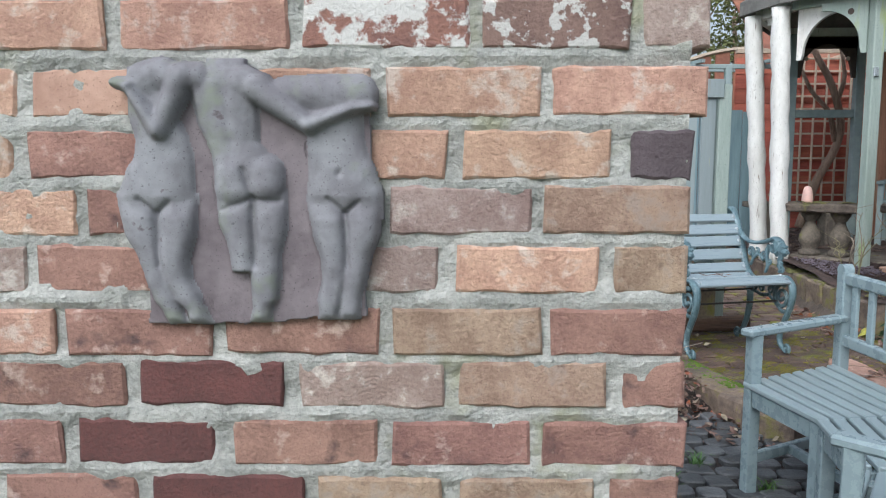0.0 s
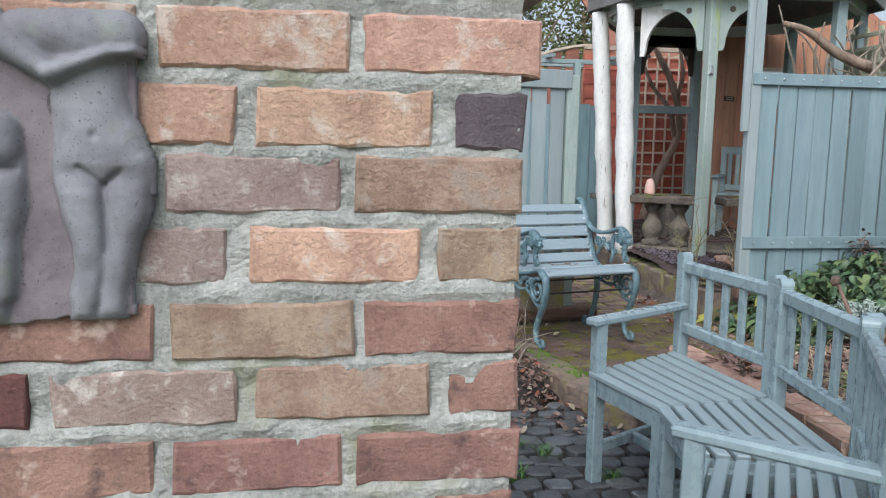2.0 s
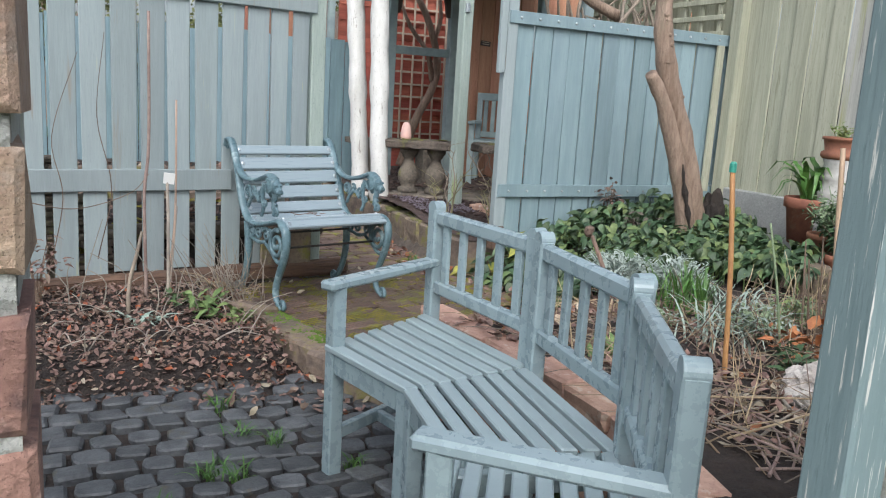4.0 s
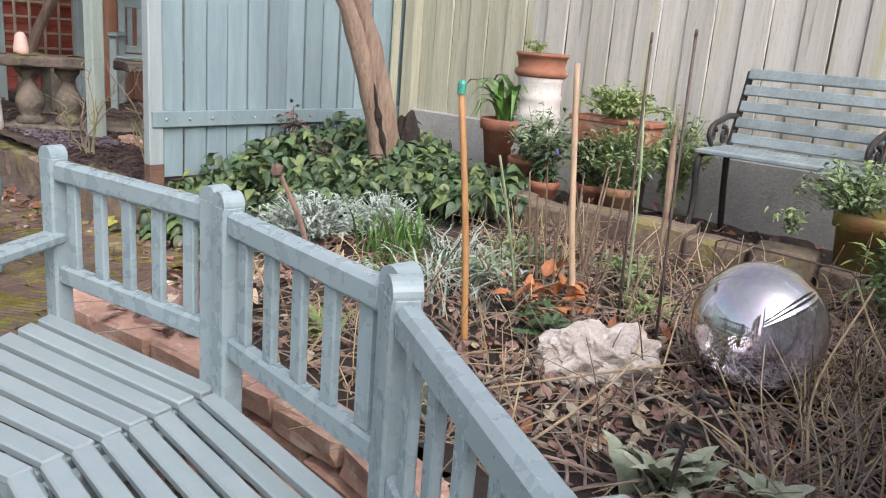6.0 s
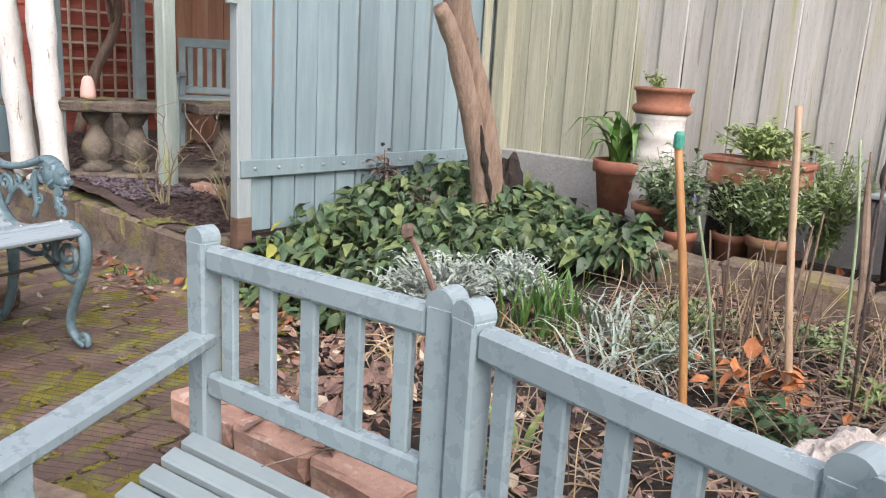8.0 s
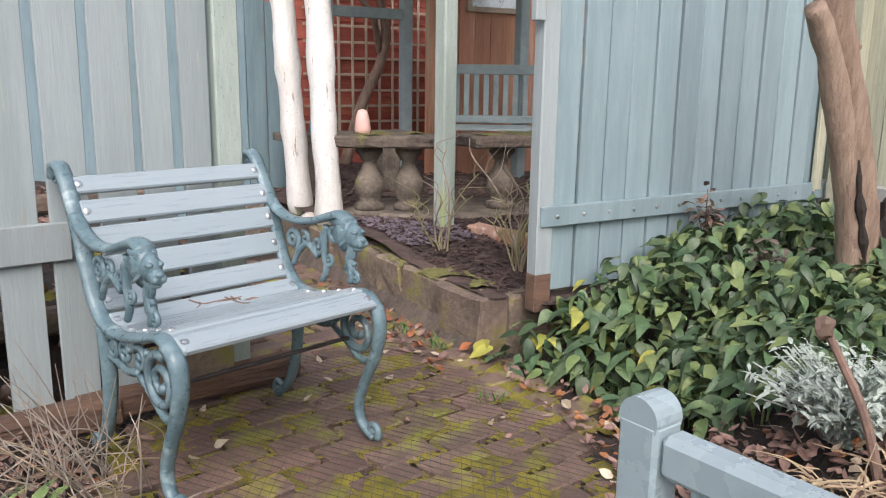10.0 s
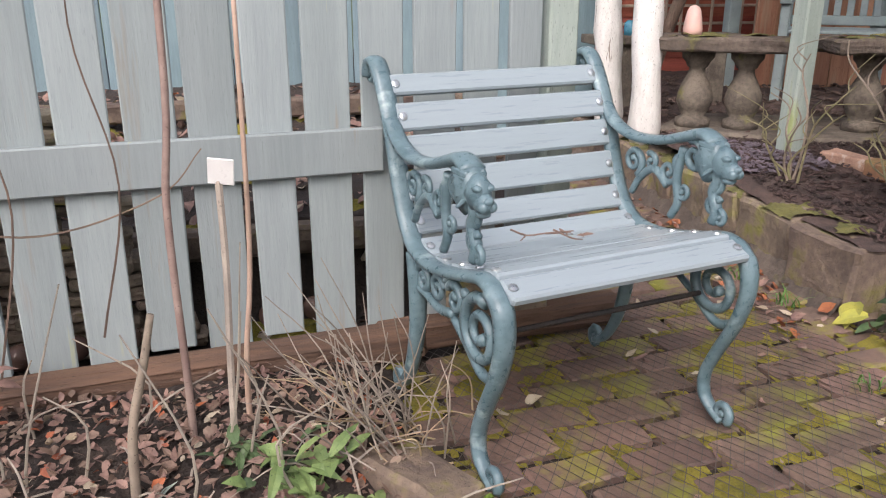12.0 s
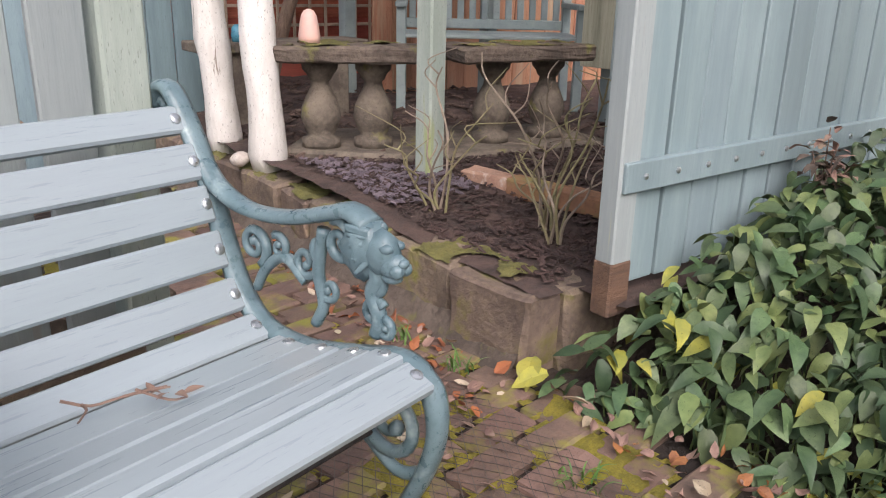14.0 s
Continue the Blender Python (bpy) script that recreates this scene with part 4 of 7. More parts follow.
for sgn in (-1, 1):
    x = 0.300 * sgn
    bm = bmesh.new()
    tube(bm, [(x, y, z) for y, z, _ in BACK_LINE], 0.0125, 8, flat=1.9, side=(1, 0, 0))
    scroll(bm, x, 0.690, 0.800, 0.024, 1.0, 1.6, -1, 0.010)
    iron_line(bm, x, ((0.075, 0.466), (0.038, 0.435), (0.030, 0.37), (0.054, 0.29), (0.095, 0.21), (0.124, 0.14), (0.120, 0.09), (0.090, 0.062), (0.056, 0.046)), 0.017, 0.010, 1.5)
    scroll(bm, x, 0.060, 0.068, 0.026, 1.1, 4.0, -1, 0.012)
    iron_line(bm, x, ((0.44, 0.43), (0.430, 0.33), (0.435, 0.24), (0.465, 0.14), (0.51, 0.07), (0.55, 0.045)), 0.016, 0.011, 1.5)
    scroll(bm, x, 0.545, 0.062, 0.030, 1.1, 4.6, 1, 0.012)
    part("side_frame", bm, "teal_iron", iron, "painted cast-iron side frame with scrolled feet", True)
    bm = bmesh.new()
    iron_line(bm, x, ((0.575, 0.712), (0.535, 0.672), (0.47, 0.648), (0.40, 0.645), (0.33, 0.655), (0.26, 0.675), (0.205, 0.690), (0.165, 0.675)), 0.0105, 0.014, 2.0)
    part("arm", bm, "teal_iron", iron, "", True)
    bm = bmesh.new()
    lion(bm, x, 0.092, -0.018)
    part("lion_head", bm, "teal_iron", iron, "cast lion head at the end of the arm", True)
    bm = bmesh.new()
    iron_line(bm, x, ((0.13, 0.58), (0.108, 0.55), (0.12, 0.52), (0.105, 0.48), (0.115, 0.45)), 0.016, 0.012)
    scroll(bm, x, 0.115, 0.535, 0.025, 1.2, 0.5, 1, 0.009)
    scroll(bm, x, 0.115, 0.487, 0.024, 1.2, 2.5, -1, 0.009)
    scroll(bm, x, 0.095, 0.465, 0.018, 1.1, 1.5, 1, 0.008)
    scroll(bm, x, 0.19, 0.585, 0.038, 1.3, 1.2, 1, 0.011)
    iron_line(bm, x, ((0.225, 0.60), (0.235, 0.56), (0.24, 0.52), (0.23, 0.47), (0.25, 0.43)), 0.012, 0.010)
    scroll(bm, x, 0.27, 0.535, 0.030, 1.2, 3.0, 1, 0.009)
    scroll(bm, x, 0.215, 0.500, 0.022, 1.1, 0.0, -1, 0.008)
    blob(bm, Matrix.Translation((x, 0.245, 0.56)) @ Matrix.Diagonal((0.011, 0.012, 0.022, 1)), 2, 0.2)
    iron_line(bm, x, ((0.27, 0.50), (0.32, 0.53), (0.37, 0.50), (0.40, 0.455)), 0.011, 0.009)
    scroll(bm, x, 0.40, 0.535, 0.036, 1.4, 4.2, -1, 0.010)
    scroll(bm, x, 0.335, 0.545, 0.022, 1.1, 1.0, 1, 0.008)
    bm.transform(Matrix.Translation((0, 0.042, 0.048)))
    part("arm_tracery", bm, "teal_iron", iron, "cast scrollwork under the arm", True)
    bm = bmesh.new()
    scroll(bm, x, 0.095, 0.335, 0.074, 1.7, 1.9, -1, 0.014)
    scroll(bm, x, 0.205, 0.365, 0.036, 1.3, 0.4, 1, 0.010)
    scroll(bm, x, 0.285, 0.360, 0.034, 1.3, 2.8, -1, 0.010)
    scroll(bm, x, 0.365, 0.355, 0.036, 1.4, 0.3, 1, 0.010)
    iron_line(bm, x, ((0.02, 0.27), (0.08, 0.25), (0.15, 0.29), (0.21, 0.32)), 0.012, 0.009)
    iron_line(bm, x, ((0.21, 0.33), (0.28, 0.315), (0.35, 0.325), (0.44, 0.33)), 0.011, 0.009)
    for k in range(6):
        blob(bm, Matrix.Translation((x, 0.16 + 0.045 * k, 0.395 + 0.006 * math.sin(3 * k))) @ Matrix.Diagonal((0.011, 0.016, 0.013, 1)), 1, 0.3, 3, k)
    bm.transform(Matrix.Translation((0, 0.030, 0.024)))
    part("seat_tracery", bm, "teal_iron", iron, "cast scrollwork under the seat", True)

SLATS = [(0.618, 0.779, 58, 0.052), (0.574, 0.711, 64, 0.066), (0.545, 0.640, 69, 0.066), (0.517, 0.562, 69, 0.068), (0.480, 0.485, 56, 0.062), (0.421, 0.438, 27, 0.062),
         (0.333, 0.431, -3, 0.078), (0.252, 0.446, -11, 0.070), (0.179, 0.463, -13, 0.062), (0.113, 0.480, -6, 0.058), (0.054, 0.466, 22, 0.062)]
for y, z, tilt, w in SLATS:
    s = part("slat", box(bmesh.new(), (0.575, w, 0.02), pose(0, y, z, tilt, 0, 0), 0.005), "teal_slat", iron)
    for sgn in (-1, 1):
        bm = bmesh.new()
        lathe(bm, ((0.011, 0.0), (0.010, 0.004), (0.004, 0.006)), 10, pose(0.2735 * sgn, y, z, tilt) @ Matrix.Translation((0, 0, 0.009)))
        part("bolt", bm, "galvanised", s)
bm = bmesh.new()
tube(bm, [(-0.29, 0.16, 0.33), (0.29, 0.16, 0.33)], 0.006, 6)
tube(bm, [(-0.29, 0.40, 0.36), (0.29, 0.40, 0.36)], 0.006, 6)
part("tie_rod", bm, "black_iron", iron)
bm = bmesh.new()
for p in (((1.776, 4.675), (1.81, 4.660), (1.85, 4.650), (1.906, 4.619)), ((1.80, 4.665), (1.80, 4.64), (1.783, 4.618)), ((1.85, 4.65), (1.88, 4.655), (1.91, 4.645)), ((1.865, 4.64), (1.90, 4.61), (1.925, 4.61))):
    tube(bm, spline([(x, y, 0.438 + 0.02 * R.random()) for x, y in p], 3), (0.0026, 0.0014), 5)
for k in range(5):
    leaf(bm, pose(1.885 + 0.009 * k, 4.632 - 0.006 * k, 0.448, 25, 15, 65 * k), 0.028, 0.013)
solid("dead_twig", bm, "dead_stem", "dead brown twig lying on the iron bench seat", "twig")

# ---- picket fence behind the iron bench ----
SLOPE = math.degrees(math.atan(0.137))
picket = thing("picket_fence", "weathered pale teal picket fence with gaps between its boards", "fence", m=pose(0.0, 4.795, 0.0, 0, 0, SLOPE))
GAPS = [-1.27 + 0.1365 * k for k in range(15)] + [0.779, 0.914, 1.057, 1.192, 1.328, 1.465, 1.60, 1.738, 1.863, 1.978]
for a, c in zip(GAPS, GAPS[1:]):
    wide = (c - a) * 1.0093 - R.uniform(0.022, 0.034)
    bm = box(bmesh.new(), (wide, 0.018, 1.50), pose(0, 0, 0.80), 0.003)
    for v in bm.verts:
        v.co.x *= R.uniform(1.06, 1.10) if v.co.z > 0.8 else R.uniform(0.92, 0.98)
    piece("picket", mesh_of("picket", bm, "teal_weathered"), picket, pose(0.5 * (a + c) * 1.0093, 0.012, R.uniform(0.02, 0.06), 0, R.uniform(-0.5, 0.5), R.uniform(-2, 2)))
part("post", box(bmesh.new(), (0.085, 0.07, 1.70), pose(2.045, 0.03, 0.74), 0.006), "algae_post", picket, "green-stained end post")
part("post", box(bmesh.new(), (0.085, 0.07, 1.70), pose(-0.4, 0.075, 0.74), 0.006), "algae_post", picket)
part("rail", box(bmesh.new(), (3.05, 0.022, 0.112), pose(0.02, -0.010, 0.583), 0.004), "teal_weathered", picket, "broad lower rail")
part("rail", box(bmesh.new(), (3.45, 0.022, 0.115), pose(0.30, -0.010, 1.562), 0.004), "teal_weathered", picket, "broad top rail")
bm = bmesh.new()
box(bm, (3.0, 0.075, 0.10), pose(0.15, -0.03, 0.050, 3, 0, 0.2), 0.02, 0.004, 3)
part("edging_log", bm, "log", picket, "rotting brown timber along the foot of the fence")
part("edging_log", box(bmesh.new(), (0.75, 0.07, 0.09), pose(1.88, -0.02, 0.06, 2, 0, -1), 0.015, 0.004, 2), "log", picket)
part("ground_board", box(bmesh.new(), (0.30, 0.03, 0.26), pose(1.86, -0.03, 0.21), 0.004), "rubble_stone", picket)

# white plant label and canes in the bed
lab = thing("plant_label", "white square plant label on a thin cane", "label", m=pose(1.149, 4.618, 0.03))
bm = bmesh.new()
tube(bm, spline([(-0.005, -0.10, -0.05), (0, -0.06, 0.2), (0.006, -0.02, 0.40), (0.005, 0, 0.60)], 4), 0.0075, 7)
part("stick", bm, "twig_pale", lab)
part("card", box(bmesh.new(), (0.052, 0.004, 0.056), pose(0.012, -0.012, 0.60, 12, 6, -8), 0.003), "label_white", lab, "blank white card")
for pts, r, mat, lb in ((((1.05, 4.62, -0.05), (1.053, 4.62, 0.154), (1.05, 4.62, 0.55), (1.072, 4.62, 0.8), (1.078, 4.63, 1.4)), (0.009, 0.007), "twig_red", "tall reddish-brown cane standing in the bed"),
                        (((1.17, 4.66, -0.05), (1.174, 4.68, 0.18), (1.20, 4.69, 0.45), (1.208, 4.70, 1.0)), (0.0075, 0.005), "cane_rose", "slender pinkish cane standing in the bed"),
                        (((0.955, 4.44, -0.05), (0.964, 4.45, 0.152), (1.0, 4.455, 0.30), (1.023, 4.46, 0.40)), (0.011, 0.007), "twig_grey", "short weathered grey stick in the soil")):
    solid("cane", tube(bmesh.new(), spline(pts, 5), r, 7), mat, lb, "cane", smooth=True)

# ---- boarded fence with battens ----
board_fence = thing("board_fence", "teal boarded fence with bolted battens", "fence", m=pose(3.090, 4.833, 0.0))
bd = [mesh_of("board", box(bmesh.new(), (0.118 + 0.003 * k, 0.02, 1.36), pose(0, 0, 0.935), 0.003), "teal_fence") for k in range(2)]
for k in range(14):
    piece("board", bd[k % 2], board_fence, pose(0.150 + k * 0.1295, 0.034 + R.uniform(-0.003, 0.003), R.uniform(-0.01, 0.0), 0, R.uniform(-0.4, 0.4), 0))
for z, h in ((1.585, 0.074), (0.547, 0.078)):
    b = part("batten", box(bmesh.new(), (1.84, 0.026, h), pose(0.945, 0.008, z), 0.003), "teal_fence", board_fence)
    for k in range(14):
        bm = bmesh.new()
        lathe(bm, ((0.009, 0), (0.008, 0.004), (0.003, 0.006)), 8, pose(0.10 + k * 0.1315, -0.005, z, 90, 0, 0))
        part("bolt", bm, "galvanised", b)
part("post", box(bmesh.new(), (0.075, 0.060, 1.76), pose(0.052, 0.036, 1.20), 0.005), "teal_weathered", board_fence, "pale green-grey corner post")
part("post_foot", box(bmesh.new(), (0.08, 0.064, 0.15), pose(0.052, 0.036, 0.25), 0.006), "log", board_fence, "bare brown foot of the post")
part("strip", box(bmesh.new(), (0.045, 0.03, 0.95), pose(-0.012, 0.012, 1.73), 0.004), "teal_weathered", board_fence, "loose weathered batten nailed to the post")
part("short_board", box(bmesh.new(), (0.06, 0.02, 1.0), pose(1.70, 0.0, 1.05), 0.003), "boundary_green", board_fence)

# ---- tall boundary fence ----
origin[0] = BED
bound = thing("boundary_fence", "tall silvered board fence above concrete gravel boards", "fence", m=pose(4.86, 0.9, 0.0))
bw = [mesh_of("board", box(bmesh.new(), (0.016, 0.128 + 0.01 * k, 1.42), pose(0, 0, 1.31), 0.003), mm) for k in range(2) for mm in ("boundary_wood", "boundary_green")]
for k in range(42):
    y = 0.068 + k * 0.136
    mat = 1 if y > 3.0 else 0
    piece("board", bw[2 * R.randrange(2) + mat], bound, pose(R.uniform(0, 0.008) + 0.012 * (k % 2), y, R.uniform(-0.02, 0.02), 0, 0, R.uniform(-1, 1)))
part("post", box(bmesh.new(), (0.09, 0.09, 1.9), pose(-0.02, 3.83, 1.1), 0.006), "boundary_green", bound)
part("rail", box(bmesh.new(), (0.03, 5.7, 0.08), pose(0.04, 2.9, 1.9), 0.004), "boundary_green", bound)
for k in range(4):
    part("gravel_board", box(bmesh.new(), (0.05, 1.45, 0.50), pose(-0.012 + 0.004 * (k % 2), 0.35 + 1.46 * k, 0.385), 0.008), "concrete", bound, "stained concrete base panel")
trel = thing("trellis_panel", "weathered slatted trellis fixed on the boundary fence", "trellis", m=pose(4.80, 4.85, 1.62))
for k in range(5):
    part("slat", box(bmesh.new(), (0.02, 1.7, 0.035), pose(0, 0.85, 0.06 + 0.11 * k), 0.003), "boundary_green", trel)
for k in range(10):
    part("slat", box(bmesh.new(), (0.02, 0.03, 0.58), pose(0.021, 0.06 + 0.175 * k, 0.27), 0.003), "boundary_green", trel)
solid("wall_end_south", box(bmesh.new(), (0.2, 8.0, 2.2), pose(5.15, -1.5, 1.0), 0.01), "boundary_wood", "plain boards closing the garden", "wall", kind="structure")

# ---- stone kerb of the raised bed ----
origin[0] = NOWHERE
kerb = thing("stone_kerb", "low kerb of rough brown stones with moss", "kerb", kind="structure")
stones = []
for k in range(7):
    bm = bmesh.new()
    box(bm, (0.15, 0.20 + 0.022 * k, 0.215), None, 0.012, 0.002, 3)
    for v in bm.verts:
        q = v.co + Vector((k * 0.7, 0, 0))
        v.co += Vector((noise.noise(q * 9), noise.noise(q * 9 + Vector((5, 0, 0))), noise.noise(q * 9 + Vector((0, 5, 0))))) * 0.009 + Vector((1, 1, 1)) * 0.004 * noise.noise(q * 30)
    stones.append(mesh_of("stone", bm, "rubble_stone"))
y = 4.98
while y < 8.2:
    k = R.randrange(7)
    long = 0.215 + 0.022 * k
    piece("stone", stones[k], kerb, pose(3.03 + R.uniform(-0.012, 0.012), y + 0.5 * long, 0.112 + R.uniform(-0.012, 0.008), R.uniform(-1.5, 1.5), R.uniform(-3, 3), R.uniform(-4, 4)))
    y += long
for k in range(4):
    piece("stone", stones[0], kerb, pose(3.19 + 0.2 * k, 5.03, 0.105, 0, 0, 86 + 3 * k))
for k in range(5):
    piece("stone", stones[k], kerb, pose(3.035, 5.09 + 0.25 * k, -0.085, 0, 0, R.uniform(-3, 3)))
for k in range(2):
    piece("stone", stones[2], kerb, pose(3.20 + 0.24 * k, 5.035, -0.085, 0, 0, 88))
bm = bmesh.new()
field(bm, 2.89, 3.03, 5.0, 8.2, 0.014, lambda x, y: -0.012 + 0.085 * smooth(2.90, 2.98, x) + 0.016 * n2(x, y, 14, 2) + 0.012 * n2(x, y, 40, 3))
part("footing", bm, "stone_dark", kerb, "dark crumbling mortar footing", True)
bm = bmesh.new()
field(bm, 2.96, 3.13, 5.12, 7.6, 0.012, lambda x, y: 0.224 + 0.016 * n2(x, y, 16, 5) + 0.007 * n2(x, y, 60, 6) - 0.35 * max(0.0, 2.995 - x), lambda x, y: n2(x, y, 6, 8) > (0.14 if y < 5.6 else -0.02))
part("moss", bm, "slab_moss", kerb, "olive moss on the kerb stones", True)

# brick edging inside the mulch bed
edging = thing("brick_edging", "row of old red bricks edging the mulch", "edging", kind="structure")
em = [mesh_of("brick", box(bmesh.new(), (0.215, 0.1, 0.075), None, 0.008, 0.003, 1), "terracotta_old") for k in range(2)]
em.append(mesh_of("brick", box(bmesh.new(), (0.215, 0.1, 0.075), None, 0.008, 0.003, 1), "brick_orange"))
for k in range(4):
    piece("brick", em[2 if k == 0 else k % 2], edging, pose(3.600 + 0.045 * k, 5.875 - 0.215 * k, 0.262, 0, R.uniform(-3, 3), -78 + R.uniform(-4, 4)))

# ---- brick edging behind the curved bench ----
origin[0] = SEATING
retain = thing("brick_edging", "worn salmon brick edging behind the curved bench", "edging", kind="structure")
bent = spline([(2.03, 3.36, 0), (2.075, 2.95, 0), (2.10, 2.5, 0), (2.05, 2.1, 0), (1.93, 1.72, 0), (1.74, 1.42, 0), (1.60, 1.26, 0)], 16)
sal = [mesh_of("brick", box(bmesh.new(), (0.225, 0.115, 0.075), None, 0.010, 0.005, 1), mm) for mm in ("brick_salmon", "brick_salmon", "brick_salmon")]
run, want = 0.0, 0.06
for p, q in zip(bent, bent[1:]):
    d = q - p
    run += d.length
    if run >= want:
        want += 0.238
        ang = math.degrees(math.atan2(d.y, d.x))
        for row in range(4):
            off = 0.117 if row % 2 else 0
            c = p + d.normalized() * off
            piece("brick", sal[R.randrange(3)], retain, pose(c.x + R.uniform(-0.008, 0.008), c.y, 0.235 - 0.085 * row, R.uniform(-2, 2), R.uniform(-2, 2), ang + R.uniform(-3, 3)))

# ---- stones that edge the pot terrace ----
origin[0] = BED
terr = thing("stone_edging", "mossy rough stones edging the pot terrace", "edging", kind="structure")
for k in range(9):
    piece("stone", stones[R.randrange(6)], terr, pose(4.03 + R.uniform(-0.03, 0.03), 1.55 + 0.25 * k, 0.31 + R.uniform(-0.02, 0.015), 0, 0, R.uniform(-8, 8)))

# ---- summerhouse ----
origin[0] = GARDEN_END
gaz = thing("summerhouse", "octagonal open wooden summerhouse with peeling white posts", "gazebo")


def rustic(x, y, z0, z1, r, lean=(0, 0)):
    bm = bmesh.new()
    line = [(x + lean[0] * t + 0.008 * noise.noise(Vector((t * 6, x, 0))), y + lean[1] * t, z0 + (z1 - z0) * t) for t in [i / 24 for i in range(25)]]
    tube(bm, line, lambda t: r * (1 + 0.05 * math.sin(t * 31) + 0.12 * max(0, math.sin(t * 17.0 + 0.6)) ** 12), 12)
    for v in bm.verts:
        v.co += 0.009 * Vector((noise.noise(v.co * 13), noise.noise(v.co * 17 + Vector((5, 0, 0))), 0))
    return bm


part("post", rustic(3.05, 7.08, 0.18, 2.30, 0.073, (-0.15, 0)), "white_flake", gaz, "round post in flaking white paint", True)
part("post", rustic(3.04, 6.62, 0.18, 2.30, 0.073, (-0.085, 0)), "white_flake", gaz, "round post in flaking white paint", True)
part("post", box(bmesh.new(), (0.085, 0.085, 2.12), pose(3.428, 6.01, 1.24, 0, 0, 8), 0.008), "algae_post", gaz, "square post green with algae")
part("clip", box(bmesh.new(), (0.035, 0.02, 0.07), pose(3.413, 5.955, 1.72, 0, 0, 8), 0.004), "galvanised", gaz)


def bracket(x, y, turn, flip):
    """A fretted spandrel bracket with a round hole, from the post to the eaves."""
    t = bmesh.new()
    k, r = 12, 0.30
    outer = [(0, -0.40), (0.035, -0.40), (0.05, -0.355)] + [(0.05 + r - r * math.cos(math.pi / 2 * i / k), -0.355 + r * math.sin(math.pi / 2 * i / k)) for i in range(1, k + 1)] + [(0.36, 0.0), (0, 0.0)]
    front = [t.verts.new((flip * a, -0.015, c)) for a, c in outer]
    back = [t.verts.new((flip * a, 0.015, c)) for a, c in outer]
    t.faces.new(front)
    t.faces.new(back[::-1])
    for i in range(len(outer)):
        j = (i + 1) % len(outer)
        t.faces.new((front[i], front[j], back[j], back[i]))
    bmesh.ops.recalc_face_normals(t, faces=t.faces)
    for v in t.verts:
        v.co = pose(x, y, 2.27, 0, 0, turn) @ v.co
    bm = bmesh.new()
    join(bm, t)
    return bm


b1 = part("bracket", bracket(3.378, 6.04, -52, -1), "algae_post", gaz, "fretted bracket with a round hole")
b2 = part("bracket", bracket(3.478, 6.0, -8, 1), "algae_post", gaz, "fretted bracket with a round hole")
b3 = part("bracket", bracket(3.09, 6.58, -52, 1), "white_flake", gaz)
b4 = part("bracket", bracket(3.05, 6.68, 95, 1), "white_flake", gaz)
# no opening is cut: added dark discs stand in for the shaded holes
for b, m in ((b1, pose(3.30, 6.14, 2.185, 90, 0, -52)), (b2, pose(3.573, 5.985, 2.185, 90, 0, -8))):
    part("hole", lathe(bmesh.new(), ((0.024, -0.018), (0.024, 0.018)), 14, m), "gazebo_dark", b, "dark disc standing in for a round hole")
CORNERS = [(2.98, 7.15), (3.06, 6.60), (3.43, 5.98), (4.45, 5.90), (5.05, 6.5), (5.1, 7.6), (4.45, 8.25), (3.65, 8.25)]
for (ax, ay), (bx, by) in zip(CORNERS, CORNERS[1:] + CORNERS[:1]):
    l, t = math.hypot(bx - ax, by - ay), math.degrees(math.atan2(by - ay, bx - ax))
    part("eaves_beam", box(bmesh.new(), (l, 0.07, 0.10), pose((ax + bx) / 2, (ay + by) / 2, 2.32, 0, 0, t), 0.005), "algae_post" if ay < 6.61 else "white_flake", gaz)
cx, cy = 4.05, 7.05
bm = bmesh.new()
rimv = [bm.verts.new((cx + (x - cx) * 1.16, cy + (y - cy) * 1.16, 2.36)) for x, y in CORNERS]
apex = bm.verts.new((cx, cy, 3.1))
rim2 = [bm.verts.new((v.co.x, v.co.y, 2.43)) for v in rimv]
apx2 = bm.verts.new((cx, cy, 3.17))
for i in range(8):
    j = (i + 1) % 8
    bm.faces.new((rimv[j], rimv[i], apex))
    bm.faces.new((rim2[i], rim2[j], apx2))
    bm.faces.new((rimv[i], rimv[j], rim2[j], rim2[i]))
part("roof", bm, "roof_felt", gaz, "weathered boarded roof")
for (ax, ay), (bx, by) in zip(CORNERS, CORNERS[1:] + CORNERS[:1]):
    ax, ay, bx, by = (cx + (ax - cx) * 1.15, cy + (ay - cy) * 1.15, cx + (bx - cx) * 1.15, cy + (by - cy) * 1.15)
    l, t = math.hypot(bx - ax, by - ay), math.degrees(math.atan2(by - ay, bx - ax))
    part("fascia", box(bmesh.new(), (l, 0.022, 0.085), pose((ax + bx) / 2, (ay + by) / 2, 2.355, 0, 0, t), 0.004), "roof_felt", gaz)
for x, y in ((3.72, 8.2), (4.40, 8.2), (5.05, 6.5), (5.1, 7.6), (4.45, 5.93)):
    part("post", box(bmesh.new(), (0.085, 0.085, 2.1), pose(x, y, 1.25), 0.006), "grey_bench", gaz)
part("rail", box(bmesh.new(), (0.62, 0.05, 0.08), pose(4.06, 8.2, 1.51), 0.004), "grey_bench", gaz)
for x, f in ((3.76, 1), (4.36, -1)):
    t = bracket(x, 8.2, 0, f)
    part("bracket", t, "gazebo_dark", gaz)
part("arch_board", box(bmesh.new(), (0.72, 0.03, 0.12), pose(4.06, 8.2, 2.22), 0.003), "gazebo_dark", gaz)
